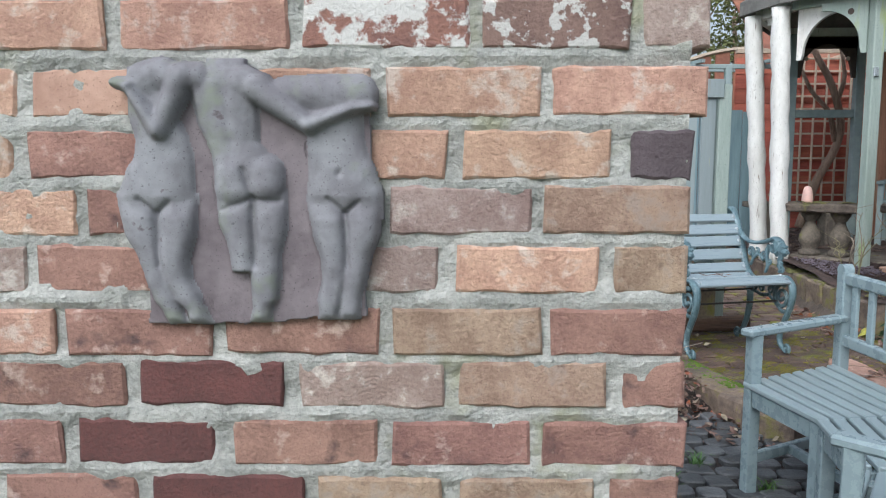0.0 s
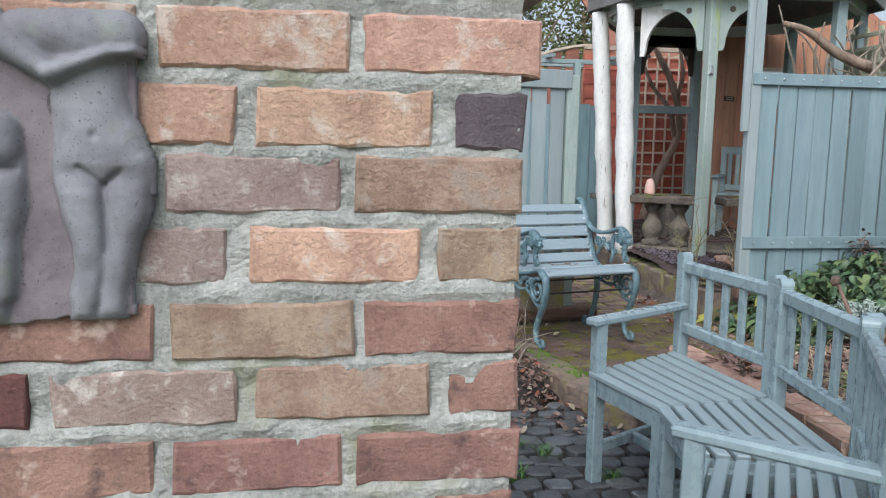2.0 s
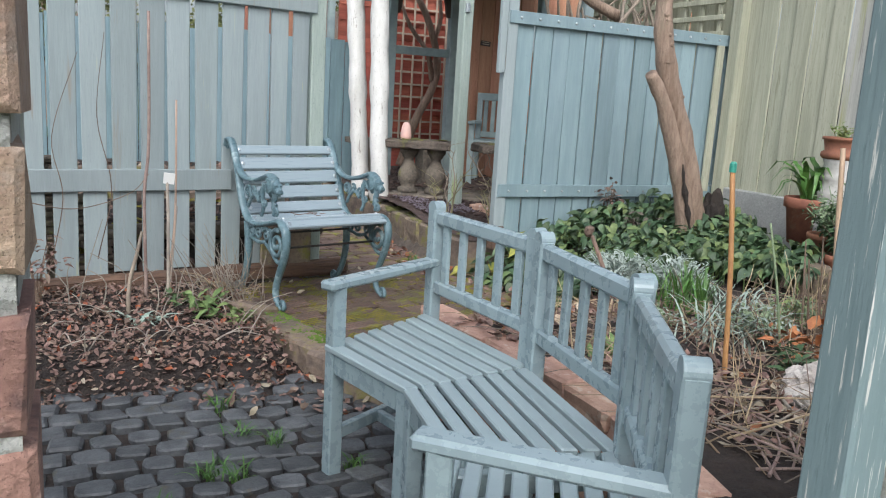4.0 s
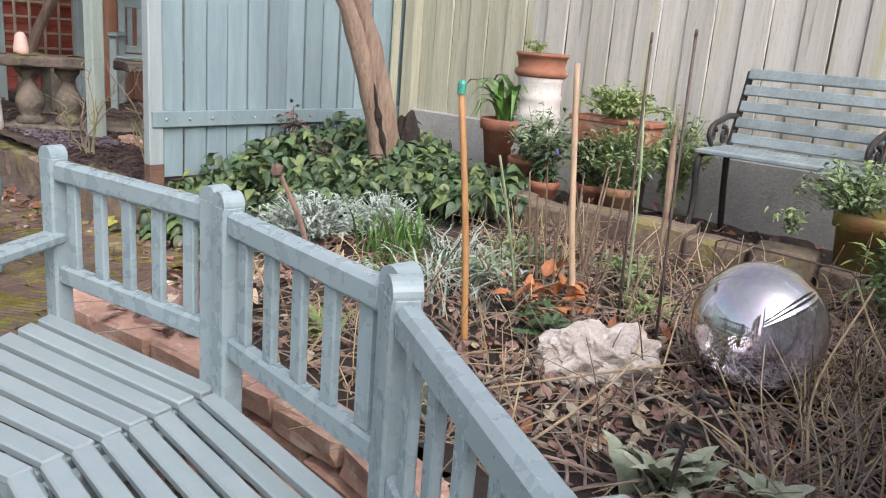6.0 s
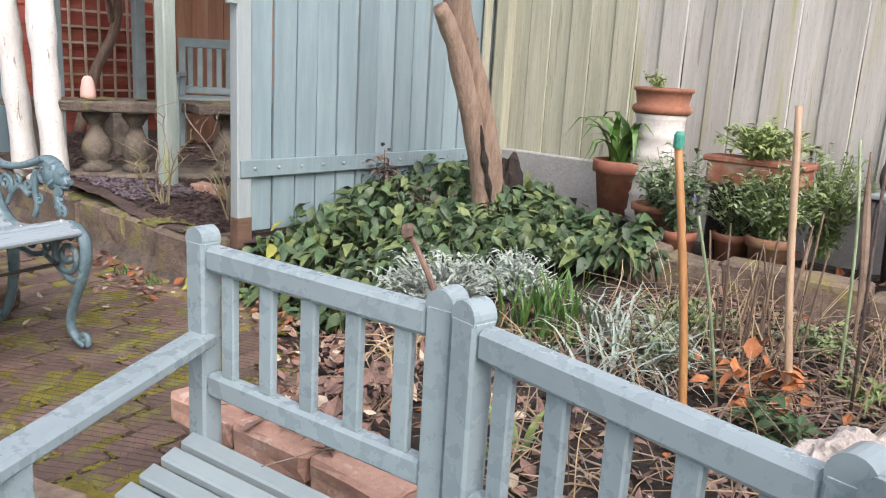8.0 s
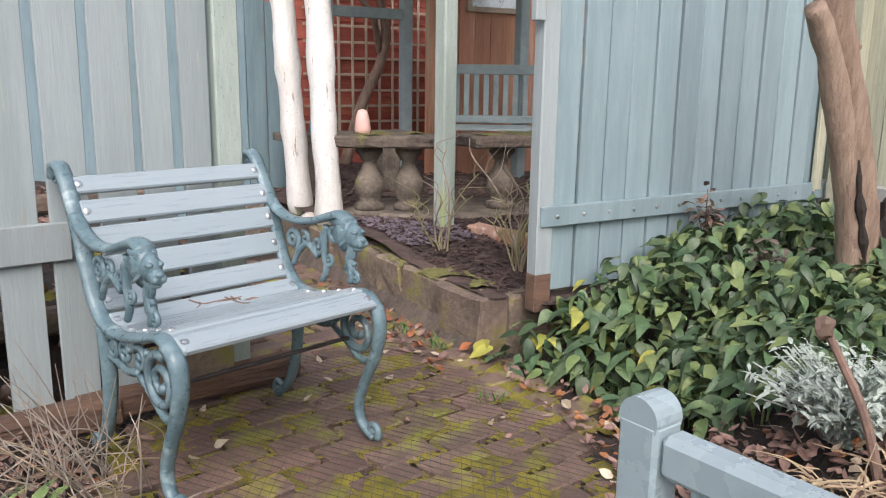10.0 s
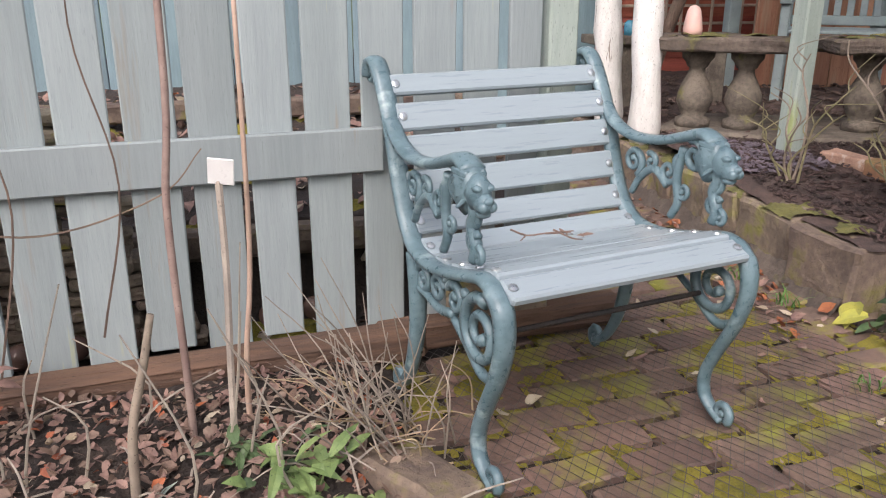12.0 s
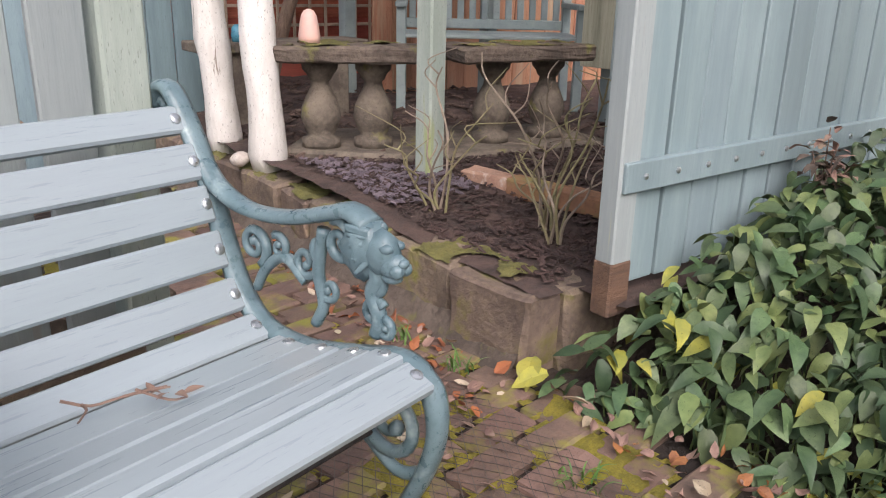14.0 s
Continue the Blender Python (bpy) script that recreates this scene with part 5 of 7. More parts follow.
for x in (3.93, 4.19):
    part("boss", lathe(bmesh.new(), ((0.022, 0), (0.018, 0.01), (0.006, 0.014)), 12, pose(x + (x - 4.06) * 0.6, 8.18, 2.06, 90)), "trellis_wood", gaz)
part("floor_slab", prism(bmesh.new(), [(3.10, 6.62), (3.53, 6.18), (4.5, 6.0), (4.6, 6.5), (3.45, 7.0)], 0.15, 0.272, 0.015), "lichen_stone", gaz, "mossy stone step")


def stone_bench(x0, y0, x1, y1, feet):
    b = thing("stone_bench", "lichened stone slab on stout turned balusters", "bench", "stone benches of the summerhouse", m=None)
    dx, dy = x1 - x0, y1 - y0
    l, t = math.hypot(dx, dy), math.degrees(math.atan2(dy, dx))
    c = ((x0 + x1) / 2 - dy / l * 0.15, (y0 + y1) / 2 + dx / l * 0.15)
    bm = box(bmesh.new(), (l, 0.30, 0.07), None, 0.012, 0.002, 6)
    for v in bm.verts:
        v.co += Vector((1, 1, 0.6)) * 0.012 * noise.noise(v.co * 12 + Vector((x0 * 3, 0, 0))) + Vector((0, 0, 1)) * 0.004 * noise.noise(v.co * 45)
    bm.transform(pose(c[0], c[1], 0.672, 0, 0, t))
    part("slab", bm, "stone_dark", b, "rough mossy stone slab")
    bm = bmesh.new()
    field(bm, -0.46 * l, 0.46 * l, -0.13, 0.13, 0.012, lambda u, w: 0.038 + 0.012 * n2(u + x0, w, 14, 5) + 0.005 * n2(u, w, 60, 6), lambda u, w: n2(u + x0, w, 7, 3) > -0.05)
    bm.transform(pose(c[0], c[1], 0.672, 0, 0, t))
    part("moss", bm, "slab_moss", b, "olive moss on the slab", True)
    for f in feet:
        px, py = x0 + dx * f - dy / l * 0.16, y0 + dy * f + dx / l * 0.16
        part("baluster", lathe(bmesh.new(), ((0.085, 0.0), (0.085, 0.04), (0.055, 0.055), (0.072, 0.085), (0.088, 0.13), (0.084, 0.17), (0.066, 0.215), (0.043, 0.26), (0.038, 0.285), (0.050, 0.295), (0.058, 0.315), (0.076, 0.335), (0.08, 0.375)), 18, pose(px, py, 0.268)), "lichen_stone", b, "turned stone baluster", True)
    return b


stone_bench(3.04, 6.555, 3.585, 6.243, (0.30, 0.66))
stone_bench(3.745, 6.179, 4.45, 6.085, (0.34, 0.78))
bm = lathe(bmesh.new(), ((0.045, 0), (0.047, 0.03), (0.040, 0.08), (0.033, 0.115), (0.022, 0.135), (0.006, 0.142)), 14)
solid("salt_cone", bm, "pink_stone", "pale pink rounded stone cone on the slab", "ornament", m=pose(3.27, 6.66, 0.703), smooth=True)
bm = lathe(bmesh.new(), ((0.03, 0), (0.036, 0.03), (0.03, 0.07), (0.015, 0.085)), 12)
solid("glass_jar", bm, "blue_glass", "small blue glass jar on a plank behind the white posts", "jar", m=pose(3.30, 7.45, 0.655), smooth=True)
bm = bmesh.new()
blob(bm, pose(2.939, 6.691, 0.235, 0, 0, 30) @ Matrix.Diagonal((0.05, 0.036, 0.032, 1)), 3, 0.12, 2.0, 4)
solid("pebble", bm, "quartz_rock", "pale rounded pebble at the foot of a white post", "stone", smooth=True)
plank = thing("plank_seat", "low weathered plank seat in the summerhouse", "bench", m=pose(3.55, 7.5, 0.0))
part("plank", box(bmesh.new(), (0.95, 0.28, 0.05), pose(0, 0, 0.63), 0.006), "lichen_stone", plank)
for x in (-0.3, 0.3):
    part("support", box(bmesh.new(), (0.14, 0.2, 0.42), pose(x, 0, 0.40), 0.01), "lichen_stone", plank)

# grey garden bench inside the summerhouse
gb2 = thing("garden_bench", "grey-green slatted wooden bench with flat arms", "bench", m=pose(4.88, 7.36, 0.245, 0, 0, -36))
for x in (-0.52, 0.52):
    part("back_leg", box(bmesh.new(), (0.055, 0.05, 0.88), pose(x, 0.2, 0.44, -6), 0.005), "grey_bench", gb2)
    part("front_leg", box(bmesh.new(), (0.055, 0.05, 0.58), pose(x, -0.28, 0.29), 0.005), "grey_bench", gb2)
    part("armrest", box(bmesh.new(), (0.07, 0.56, 0.03), pose(x, -0.06, 0.595), 0.006), "grey_bench", gb2)
part("top_rail", box(bmesh.new(), (1.1, 0.035, 0.075), pose(0, 0.235, 0.85), 0.005), "grey_bench", gb2)
part("low_rail", box(bmesh.new(), (1.0, 0.03, 0.06), pose(0, 0.205, 0.47), 0.005), "grey_bench", gb2)
for k in range(13):
    part("back_slat", box(bmesh.new(), (0.042, 0.016, 0.34), pose(-0.456 + 0.076 * k, 0.222, 0.655, -5), 0.003), "grey_bench", gb2)
for k in range(5):
    part("seat_slat", box(bmesh.new(), (1.06, 0.075, 0.02), pose(0, -0.26 + 0.1 * k, 0.42), 0.004), "grey_bench", gb2)

# red fence with trellis and vine
origin[0] = BACKGROUND
red = thing("red_fence", "red-stained lapped fence with a square trellis", "fence", m=pose(3.7, 9.2, 0.0))
for k in range(12):
    part("lap_board", box(bmesh.new(), (2.6, 0.022, 0.185), pose(1.1, 0.0, 0.24 + 0.165 * k, -4), 0.003), "red_fence", red)
for k in range(13):
    part("lath", box(bmesh.new(), (0.022, 0.014, 1.75), pose(0.28 + 0.135 * k, -0.06, 1.30), 0.002), "trellis_wood", red)
for k in range(13):
    part("lath", box(bmesh.new(), (1.72, 0.014, 0.022), pose(1.08, -0.046, 0.45 + 0.14 * k), 0.002), "trellis_wood", red)
part("capping", box(bmesh.new(), (2.6, 0.06, 0.05), pose(1.1, 0, 2.22), 0.004), "trellis_wood", red)
vine = thing("grape_vine", "bare twisted brown vine stem climbing by the trellis", "climber")
for pts, r in ((((4.12, 8.75, 0.25), (4.28, 8.75, 0.75), (4.46, 8.75, 1.1), (4.50, 8.72, 1.4), (4.38, 8.72, 1.8), (4.20, 8.7, 2.1), (4.08, 8.7, 2.35)), (0.05, 0.03)),
               (((4.46, 8.75, 1.2), (4.36, 8.7, 1.5), (4.15, 8.7, 1.75), (4.0, 8.7, 2.05)), (0.032, 0.016)), (((4.44, 8.72, 1.6), (4.5, 8.7, 1.9), (4.42, 8.7, 2.3)), (0.028, 0.016))):
    part("stem", tube(bmesh.new(), spline(pts, 6), r, 8), "bark", vine, "", True)

# shed wall behind the boarded fence
shed = thing("garden_shed", "orange-brown vertical boarded shed with a small window", "shed", m=pose(4.50, 8.05, 0.0, 0, 0, -4))
sb = mesh_of("board", box(bmesh.new(), (0.145, 0.022, 2.3), pose(0, 0, 1.3), 0.003), "shed_wood")
for k in range(22):
    piece("board", sb, shed, pose(0.08 + 0.147 * k, 0.004 * (k % 2), 0))
w = part("window", box(bmesh.new(), (0.52, 0.04, 0.42), pose(0.62, -0.02, 1.72), 0.004), "trellis_wood", shed, "pale window frame")
part("pane", box(bmesh.new(), (0.44, 0.02, 0.34), pose(0.62, -0.035, 1.72), 0.002), "galvanised", w, "dull window pane")
part("sign", box(bmesh.new(), (0.11, 0.012, 0.05), pose(0.21, -0.02, 1.60, 0, 4, 0), 0.003), "gazebo_dark", shed, "small dark name plate")
for k in range(2):
    part("sign_line", box(bmesh.new(), (0.075, 0.004, 0.008), pose(0.21, -0.029, 1.612 - 0.02 * k, 0, 4, 0), 0), "trellis_wood", shed)

# far teal fence, pergola, roof, trees
farf = thing("far_fence", "dark teal close-boarded fence at the back of the garden", "fence", m=pose(-3.2, 7.9, 0.0))
fb = mesh_of("board", box(bmesh.new(), (0.135, 0.02, 1.52), pose(0, 0, 0.74), 0.003), "far_teal")
for k in range(46):
    piece("board", fb, farf, pose(0.07 + 0.141 * k, 0, R.uniform(-0.02, 0.02)))
part("rail", box(bmesh.new(), (6.5, 0.04, 0.08), pose(3.25, 0.03, 1.2), 0.004), "far_teal", farf)
perg = thing("pergola", "pale blue-grey pergola bars above the back fence", "pergola", m=pose(0, 9.0, 0))
for y in (0.0, 0.55):
    part("beam", box(bmesh.new(), (7.0, 0.05, 0.05), pose(0.4, y, 2.03 + 0.03 * y), 0.004), "grey_bench", perg)
for k in range(8):
    part("cross_bar", box(bmesh.new(), (0.045, 0.9, 0.04), pose(3.7 - 0.75 * k, 0.25, 2.075, 0, 0, 8), 0.004), "grey_bench", perg)
for x in (3.35, 1.0, -1.5):
    part("post", box(bmesh.new(), (0.07, 0.07, 2.1), pose(x, 0.0, 1.0), 0.004), "grey_bench", perg)
nb = thing("neighbour_fence", "orange-brown lattice fence with a wavy top", "fence", m=pose(-2.5, 11.2, 0))
for k in range(21, 34):
    h = 2.25 + 0.22 * abs(math.sin(k * 0.42))
    part("slat", box(bmesh.new(), (0.2, 0.03, h + 0.22), pose(0.26 * k, 0, h / 2 - 0.11), 0.004), "roof_tile", nb)
part("capping", tube(bmesh.new(), [(0.26 * k / 2, -0.02, 2.27 + 0.22 * abs(math.sin(k * 0.21))) for k in range(42, 66)], 0.03, 5), "trellis_wood", nb)
house = thing("house", "distant house with a red-brown tiled roof", "house", m=pose(8.8, 14.0, 0))
part("wall", box(bmesh.new(), (6.0, 4.0, 2.6), pose(0, 2, 1.3), 0.02), "brick_pink", house)
for r in range(12):
    part("tile_row", box(bmesh.new(), (6.4, 0.32, 0.04), pose(0, -0.3 + 0.2 * r, 2.55 + 0.14 * r, 35), 0.005), "roof_tile", house)


def tree(x, y, tall, spread, count, seed):
    rr = random.Random(seed)
    tr = thing("tree", "distant evergreen tree with an uneven airy crown", "tree", m=pose(x, y, -0.1))
    bm = bmesh.new()
    tube(bm, spline([(0, 0, 0), (0.1, 0, tall * 0.4), (0, 0.1, tall * 0.85)], 6), (0.16, 0.04), 8)
    for k in range(9):
        a, h = rr.uniform(0, 6.28), tall * rr.uniform(0.35, 0.8)
        e = Vector((math.cos(a) * spread * 0.8, math.sin(a) * spread * 0.8, h + tall * 0.2))
        tube(bm, spline([(0.05, 0, h), (e.x * 0.5, e.y * 0.5, h + 0.15), e], 5), (0.05, 0.012), 5)
    part("trunk", bm, "bark", tr)
    bm = bmesh.new()
    clumps = [(rr.uniform(0, 6.28), rr.random() ** 0.6, rr.uniform(0.35, 1.0), rr.uniform(0.25, 0.5)) for k in range(46)]
    for k in range(count):
        a, d, h, s = rr.choice(clumps)
        wide = spread * math.sin(math.pi * min(0.95, h * 0.85 + 0.1)) ** 0.6
        p = Vector((math.cos(a) * d * wide, math.sin(a) * d * wide, h * tall)) + Vector((rr.gauss(0, s), rr.gauss(0, s), rr.gauss(0, s))) * 0.6
        leaf(bm, Matrix.Translation(p) @ Euler((rr.uniform(0, 6), rr.uniform(0, 6), rr.uniform(0, 6))).to_matrix().to_4x4(), 0.11, 0.06, rows=2)
    part("crown", bm, "tree_leaf", tr)


tree(4.6, 17.5, 5.6, 2.2, 6000, 1)
tree(6.8, 19.0, 5.2, 2.0, 4000, 2)
tree(0.5, 20.0, 3.6, 2.4, 3500, 3)

# ---- old slatted bench by the boundary fence ----
origin[0] = BED
old = thing("slatted_bench", "faded blue-grey slatted bench with black iron ends", "bench", m=pose(4.40, 2.205, 0.325, 0, 0, -90))
for k in range(5):
    part("back_slat", box(bmesh.new(), (0.60, 0.016, 0.047), pose(0, 0.135 + 0.021 * k, 0.432 + 0.066 * k * 1.06, -16), 0.004), "old_slat", old)
for k in range(4):
    part("seat_slat", box(bmesh.new(), (0.64, 0.072, 0.018), pose(0, -0.165 + 0.088 * k, 0.392), 0.004), "old_slat", old)
for s in (-1, 1):
    bm = bmesh.new()
    x = 0.305 * s
    iron_line(bm, x, ((0.255, 0.72), (0.215, 0.60), (0.165, 0.46), (0.13, 0.38), (0.15, 0.22), (0.20, 0.0)), 0.015, 0.014)
    iron_line(bm, x, ((0.13, 0.38), (0.0, 0.375), (-0.15, 0.378), (-0.19, 0.33), (-0.17, 0.18), (-0.20, 0.0)), 0.014, 0.014)
    iron_line(bm, x, ((0.19, 0.52), (0.10, 0.53), (-0.02, 0.51), (-0.09, 0.49), (-0.11, 0.45), (-0.07, 0.41)), 0.014, 0.010)
    scroll(bm, x, -0.07, 0.455, 0.034, 1.3, 0.4, 1, 0.009)
    scroll(bm, x, 0.05, 0.445, 0.040, 1.4, 2.0, -1, 0.009)
    part("iron_end", bm, "black_iron", old, "rusty black iron end with a scrolled arm", True)

# ---- pots ----


def pot(x, y, z, r, h, mat, label, taper=0.72, rim=True, sides=22):
    p = thing("plant_pot", label, "plant pot", m=pose(x, y, z))
    prof = [(r * taper, 0.0), (r * (taper + (1 - taper) * 0.75), h * 0.76)]
    prof += [(r * 1.06, h * 0.78), (r * 1.08, h * 0.98), (r * 1.04, h), (r * 0.92, h), (r * 0.88, h * 0.86), (0.01, h * 0.85)] if rim else [(r, h), (r * 0.9, h), (r * 0.86, h * 0.9), (0.01, h * 0.89)]
    part("body", lathe(bmesh.new(), prof, sides), mat, p, "", True)
    part("compost", lathe(bmesh.new(), ((r * 0.86, h * 0.80), (r * 0.5, h * 0.90), (0.01, h * 0.91)), 14), "soil", p)
    return p


def bush(x, y, z, wide, tall, count, size, mats, label, seed, name="shrub", lean=0.5, fill=1.0):
    """Stems with many small leaves in uneven clumps."""
    rr = random.Random(seed)
    b = thing(name, label, "plant", m=pose(x, y, z))
    stems, sm = [], bmesh.new()
    for k in range(max(7, count // 16)):
        a, d = rr.uniform(0, 6.28), wide * math.sqrt(rr.random())
        top = Vector((math.cos(a) * d, math.sin(a) * d, tall * rr.uniform(0.55, 1.0) * (1 - 0.35 * (d / wide) ** 2)))
        line = spline([(rr.uniform(-1, 1) * wide * 0.15, rr.uniform(-1, 1) * wide * 0.15, 0), (top.x * 0.35, top.y * 0.35, top.z * 0.55), top], 5)
        tube(sm, line, (0.004, 0.0018), 5)
        stems.append(line)
    tagged(part("stem_cluster", sm, mats[0] if mats[0] in ("herb_green", "santolina", "herb_grey") else "dead_stem", b), kind="stuff")
    for i, mat in enumerate(mats):
        bm = bmesh.new()
        for k in range(count // len(mats)):
            line = rr.choice(stems)
            p = line[rr.randrange(int(len(line) * (0.25 if fill > 0.9 else 0.55)), len(line))]
            leaf(bm, Matrix.Translation(p + Vector((rr.gauss(0, size * 0.35), rr.gauss(0, size * 0.35), rr.gauss(0, size * 0.3)))) @ Euler((rr.uniform(-0.4, 1.0), rr.uniform(-0.5, 0.5), rr.uniform(0, 6.3))).to_matrix().to_4x4(), size * rr.uniform(0.6, 1.2), size * rr.uniform(0.3, 0.5), lean, rows=3)
        tagged(part("foliage", bm, mat, b), kind="stuff")
    return b


def strap(x, y, z, count, length, width, mat, label, seed, droop=0.5, spread=0.5, base=0.04, name="clump"):
    """A clump of strap-shaped leaves that rise and bend over."""
    rr = random.Random(seed)
    s = thing(name, label, "plant", m=pose(x, y, z))
    shared = []
    for v in range(5):
        bm = bmesh.new()
        k, d = 7, droop * rr.uniform(0.5, 1.3)
        pts = [(0, spread * length * (t / k) ** 1.5 * rr.uniform(0.8, 1.1), length * (t / k) - d * length * (t / k) ** 2.6) for t in range(k + 1)]
        lo, hi = [], []
        for i, p in enumerate(pts):
            w = width * (1 - (i / k) ** 2.5) * 0.5 + 0.0006
            lo.append(bm.verts.new((-w, p[1], p[2] + 0.3 * w)))
            hi.append(bm.verts.new((w, p[1], p[2] + 0.3 * w)))
        mid = [bm.verts.new(p) for p in pts]
        for i in range(k):
            bm.faces.new((lo[i], mid[i], mid[i + 1], lo[i + 1]))
            bm.faces.new((mid[i], hi[i], hi[i + 1], mid[i + 1]))
        shared.append(mesh_of("leaf_blade", bm, mat))
    for k in range(count):
        piece("leaf_blade", rr.choice(shared), s, pose(rr.gauss(0, base), rr.gauss(0, base), 0, 0, 0, rr.uniform(0, 360)) @ Matrix.Scale(rr.uniform(0.6, 1.1), 4))
    return s


pot(4.25, 2.865, 0.325, 0.085, 0.175, "terracotta_old", "weathered terracotta pot with a bushy herb")
bush(4.25, 2.865, 0.45, 0.19, 0.38, 1700, 0.034, ("herb_green", "herb_grey"), "feathery green herb growing in a terracotta pot", 5)
pot(4.32, 3.045, 0.325, 0.075, 0.15, "terracotta", "terracotta pot between larger pots")
bush(4.34, 3.04, 0.43, 0.17, 0.34, 1100, 0.033, ("herb_grey", "herb_green"), "grey-green herb in a terracotta pot", 6)
pot(4.14, 3.20, 0.325, 0.072, 0.155, "terracotta", "slim terracotta pot with a flowering plant")
v = bush(4.14, 3.20, 0.46, 0.13, 0.24, 260, 0.05, ("comfrey",), "leafy plant with small blue flowers in a pot", 7)
bm = bmesh.new()
for k in range(14):
    a = R.uniform(0, 6.28)
    blob(bm, Matrix.Translation((0.05 * math.cos(a), 0.05 * math.sin(a), 0.12 + 0.05 * R.random())) @ Matrix.Scale(0.008, 4), 1, 0.2)
tagged(part("flowers", bm, "flower_blue", v, "tiny blue flowers"), kind="stuff")
pot(4.28, 3.38, 0.42, 0.105, 0.13, "terracotta", "shallow terracotta pot on the terrace")
pot(4.46, 3.68, 0.44, 0.125, 0.26, "terracotta", "large terracotta pot with a strap-leaved plant")
strap(4.46, 3.68, 0.66, 26, 0.52, 0.040, "blade_green", "strap-leaved green lily arching out of a pot", 8, 0.75, 0.55, 0.03, "potted_lily")
trough = thing("plant_trough", "long terracotta trough of trailing green herbs", "plant pot", m=pose(4.40, 3.0, 0.66, 0, 0, 90))
part("body", box(bmesh.new(), (0.40, 0.15, 0.12), pose(0, 0, 0.06), 0.012), "terracotta", trough)
part("lip", box(bmesh.new(), (0.43, 0.17, 0.025), pose(0, 0, 0.115), 0.006), "terracotta", trough)
part("stand", box(bmesh.new(), (0.34, 0.12, 0.34), pose(0, 0.02, -0.17), 0.01), "dark_wood", trough)
bush(4.40, 3.0, 0.76, 0.24, 0.19, 1100, 0.038, ("herb_green",), "fresh green herbs filling a trough", 9)
bush(4.53, 2.74, 0.40, 0.20, 0.50, 1300, 0.038, ("herb_green", "herb_grey"), "tall leafy herb before the fence", 19)
bush(4.26, 3.32, 0.43, 0.19, 0.42, 1000, 0.042, ("herb_grey", "comfrey"), "grey-leaved shrub among the pots", 10)
chim = thing("chimney_pot", "ribbed white chimney pot with a terracotta bowl on top", "chimney pot", m=pose(4.52, 3.53, 0.33))
prof = [(0.15, 0.0), (0.15, 0.03)]
for k in range(6):
    prof += [(0.142 - 0.004 * k, 0.05 + 0.09 * k), (0.132 - 0.004 * k, 0.065 + 0.09 * k), (0.132 - 0.004 * k, 0.125 + 0.09 * k)]
part("chimney", lathe(bmesh.new(), prof + [(0.122, 0.60)], 24), "chimney_white", chim, "ribbed stack in chipped white paint", True)
part("bowl", lathe(bmesh.new(), ((0.125, 0.60), (0.138, 0.615), (0.135, 0.635), (0.118, 0.645), (0.128, 0.70), (0.138, 0.705), (0.136, 0.72), (0.11, 0.715), (0.01, 0.70)), 24), "terracotta", chim, "terracotta bowl", True)
bush(4.50, 3.55, 1.03, 0.13, 0.10, 110, 0.03, ("herb_green",), "sparse seedlings in the terracotta bowl", 11)

big = pot(4.12, 1.80, 0.335, 0.125, 0.27, "glazed_pot", "large yellow-brown pot streaked with green", 0.78)
bush(4.08, 1.86, 0.55, 0.20, 0.26, 1000, 0.036, ("herb_grey", "herb_green"), "variegated bushy shrub in a large pot", 12)
bush(3.96, 2.03, 0.50, 0.06, 0.13, 90, 0.033, ("herb_grey", "herb_green"), "sprig of variegated leaves hanging from the pot", 13)
bush(3.72, 1.62, 0.32, 0.13, 0.32, 150, 0.055, ("herb_green", "comfrey"), "leafy shrub by the large pot", 14, fill=0.6)
stack = thing("chimney_pot", "orange terracotta chimney pot with moulded rings", "chimney pot", m=pose(4.30, 1.63, 0.33))
part("body", lathe(bmesh.new(), ((0.13, 0), (0.13, 0.06), (0.10, 0.08), (0.095, 0.40), (0.115, 0.42), (0.115, 0.45), (0.098, 0.46), (0.098, 0.49), (0.125, 0.505), (0.125, 0.60), (0.105, 0.61), (0.02, 0.60)), 24), "terracotta", stack, "", True)

# ---- glass globe and rock ----
globe = thing("garden_globe", "large iridescent clear glass garden globe lying in the bed", "ornament", m=pose(2.935, 1.775, 0.465))
for r, flip in ((0.160, False), (0.1565, True)):
    bm = bmesh.new()
    bmesh.ops.create_uvsphere(bm, u_segments=64, v_segments=32, radius=r)
    if flip:
        bmesh.ops.reverse_faces(bm, faces=bm.faces)
    part("inner_shell" if flip else "shell", bm, "clear_glass" if flip else "lustre_glass", globe, "", True)
bm = bmesh.new()
blob(bm, pose(2.745, 2.095, 0.325, 4, 2, -42) @ Matrix.Diagonal((0.155, 0.10, 0.082, 1)), 6, 0.30, 2.0, 8)
for v in bm.verts:
    q = v.co
    crag = abs(noise.noise(q * 14)) * 0.034 + abs(noise.noise(q * 34 + Vector((3, 0, 0)))) * 0.016 + 0.006 * noise.noise(q * 85)
    v.co += (q - Vector((2.745, 2.095, 0.30))).normalized() * (0.014 - crag)
solid("quartz_rock", bm, "quartz_rock", "rough white quartz boulder half sunk in the bed", "rock")

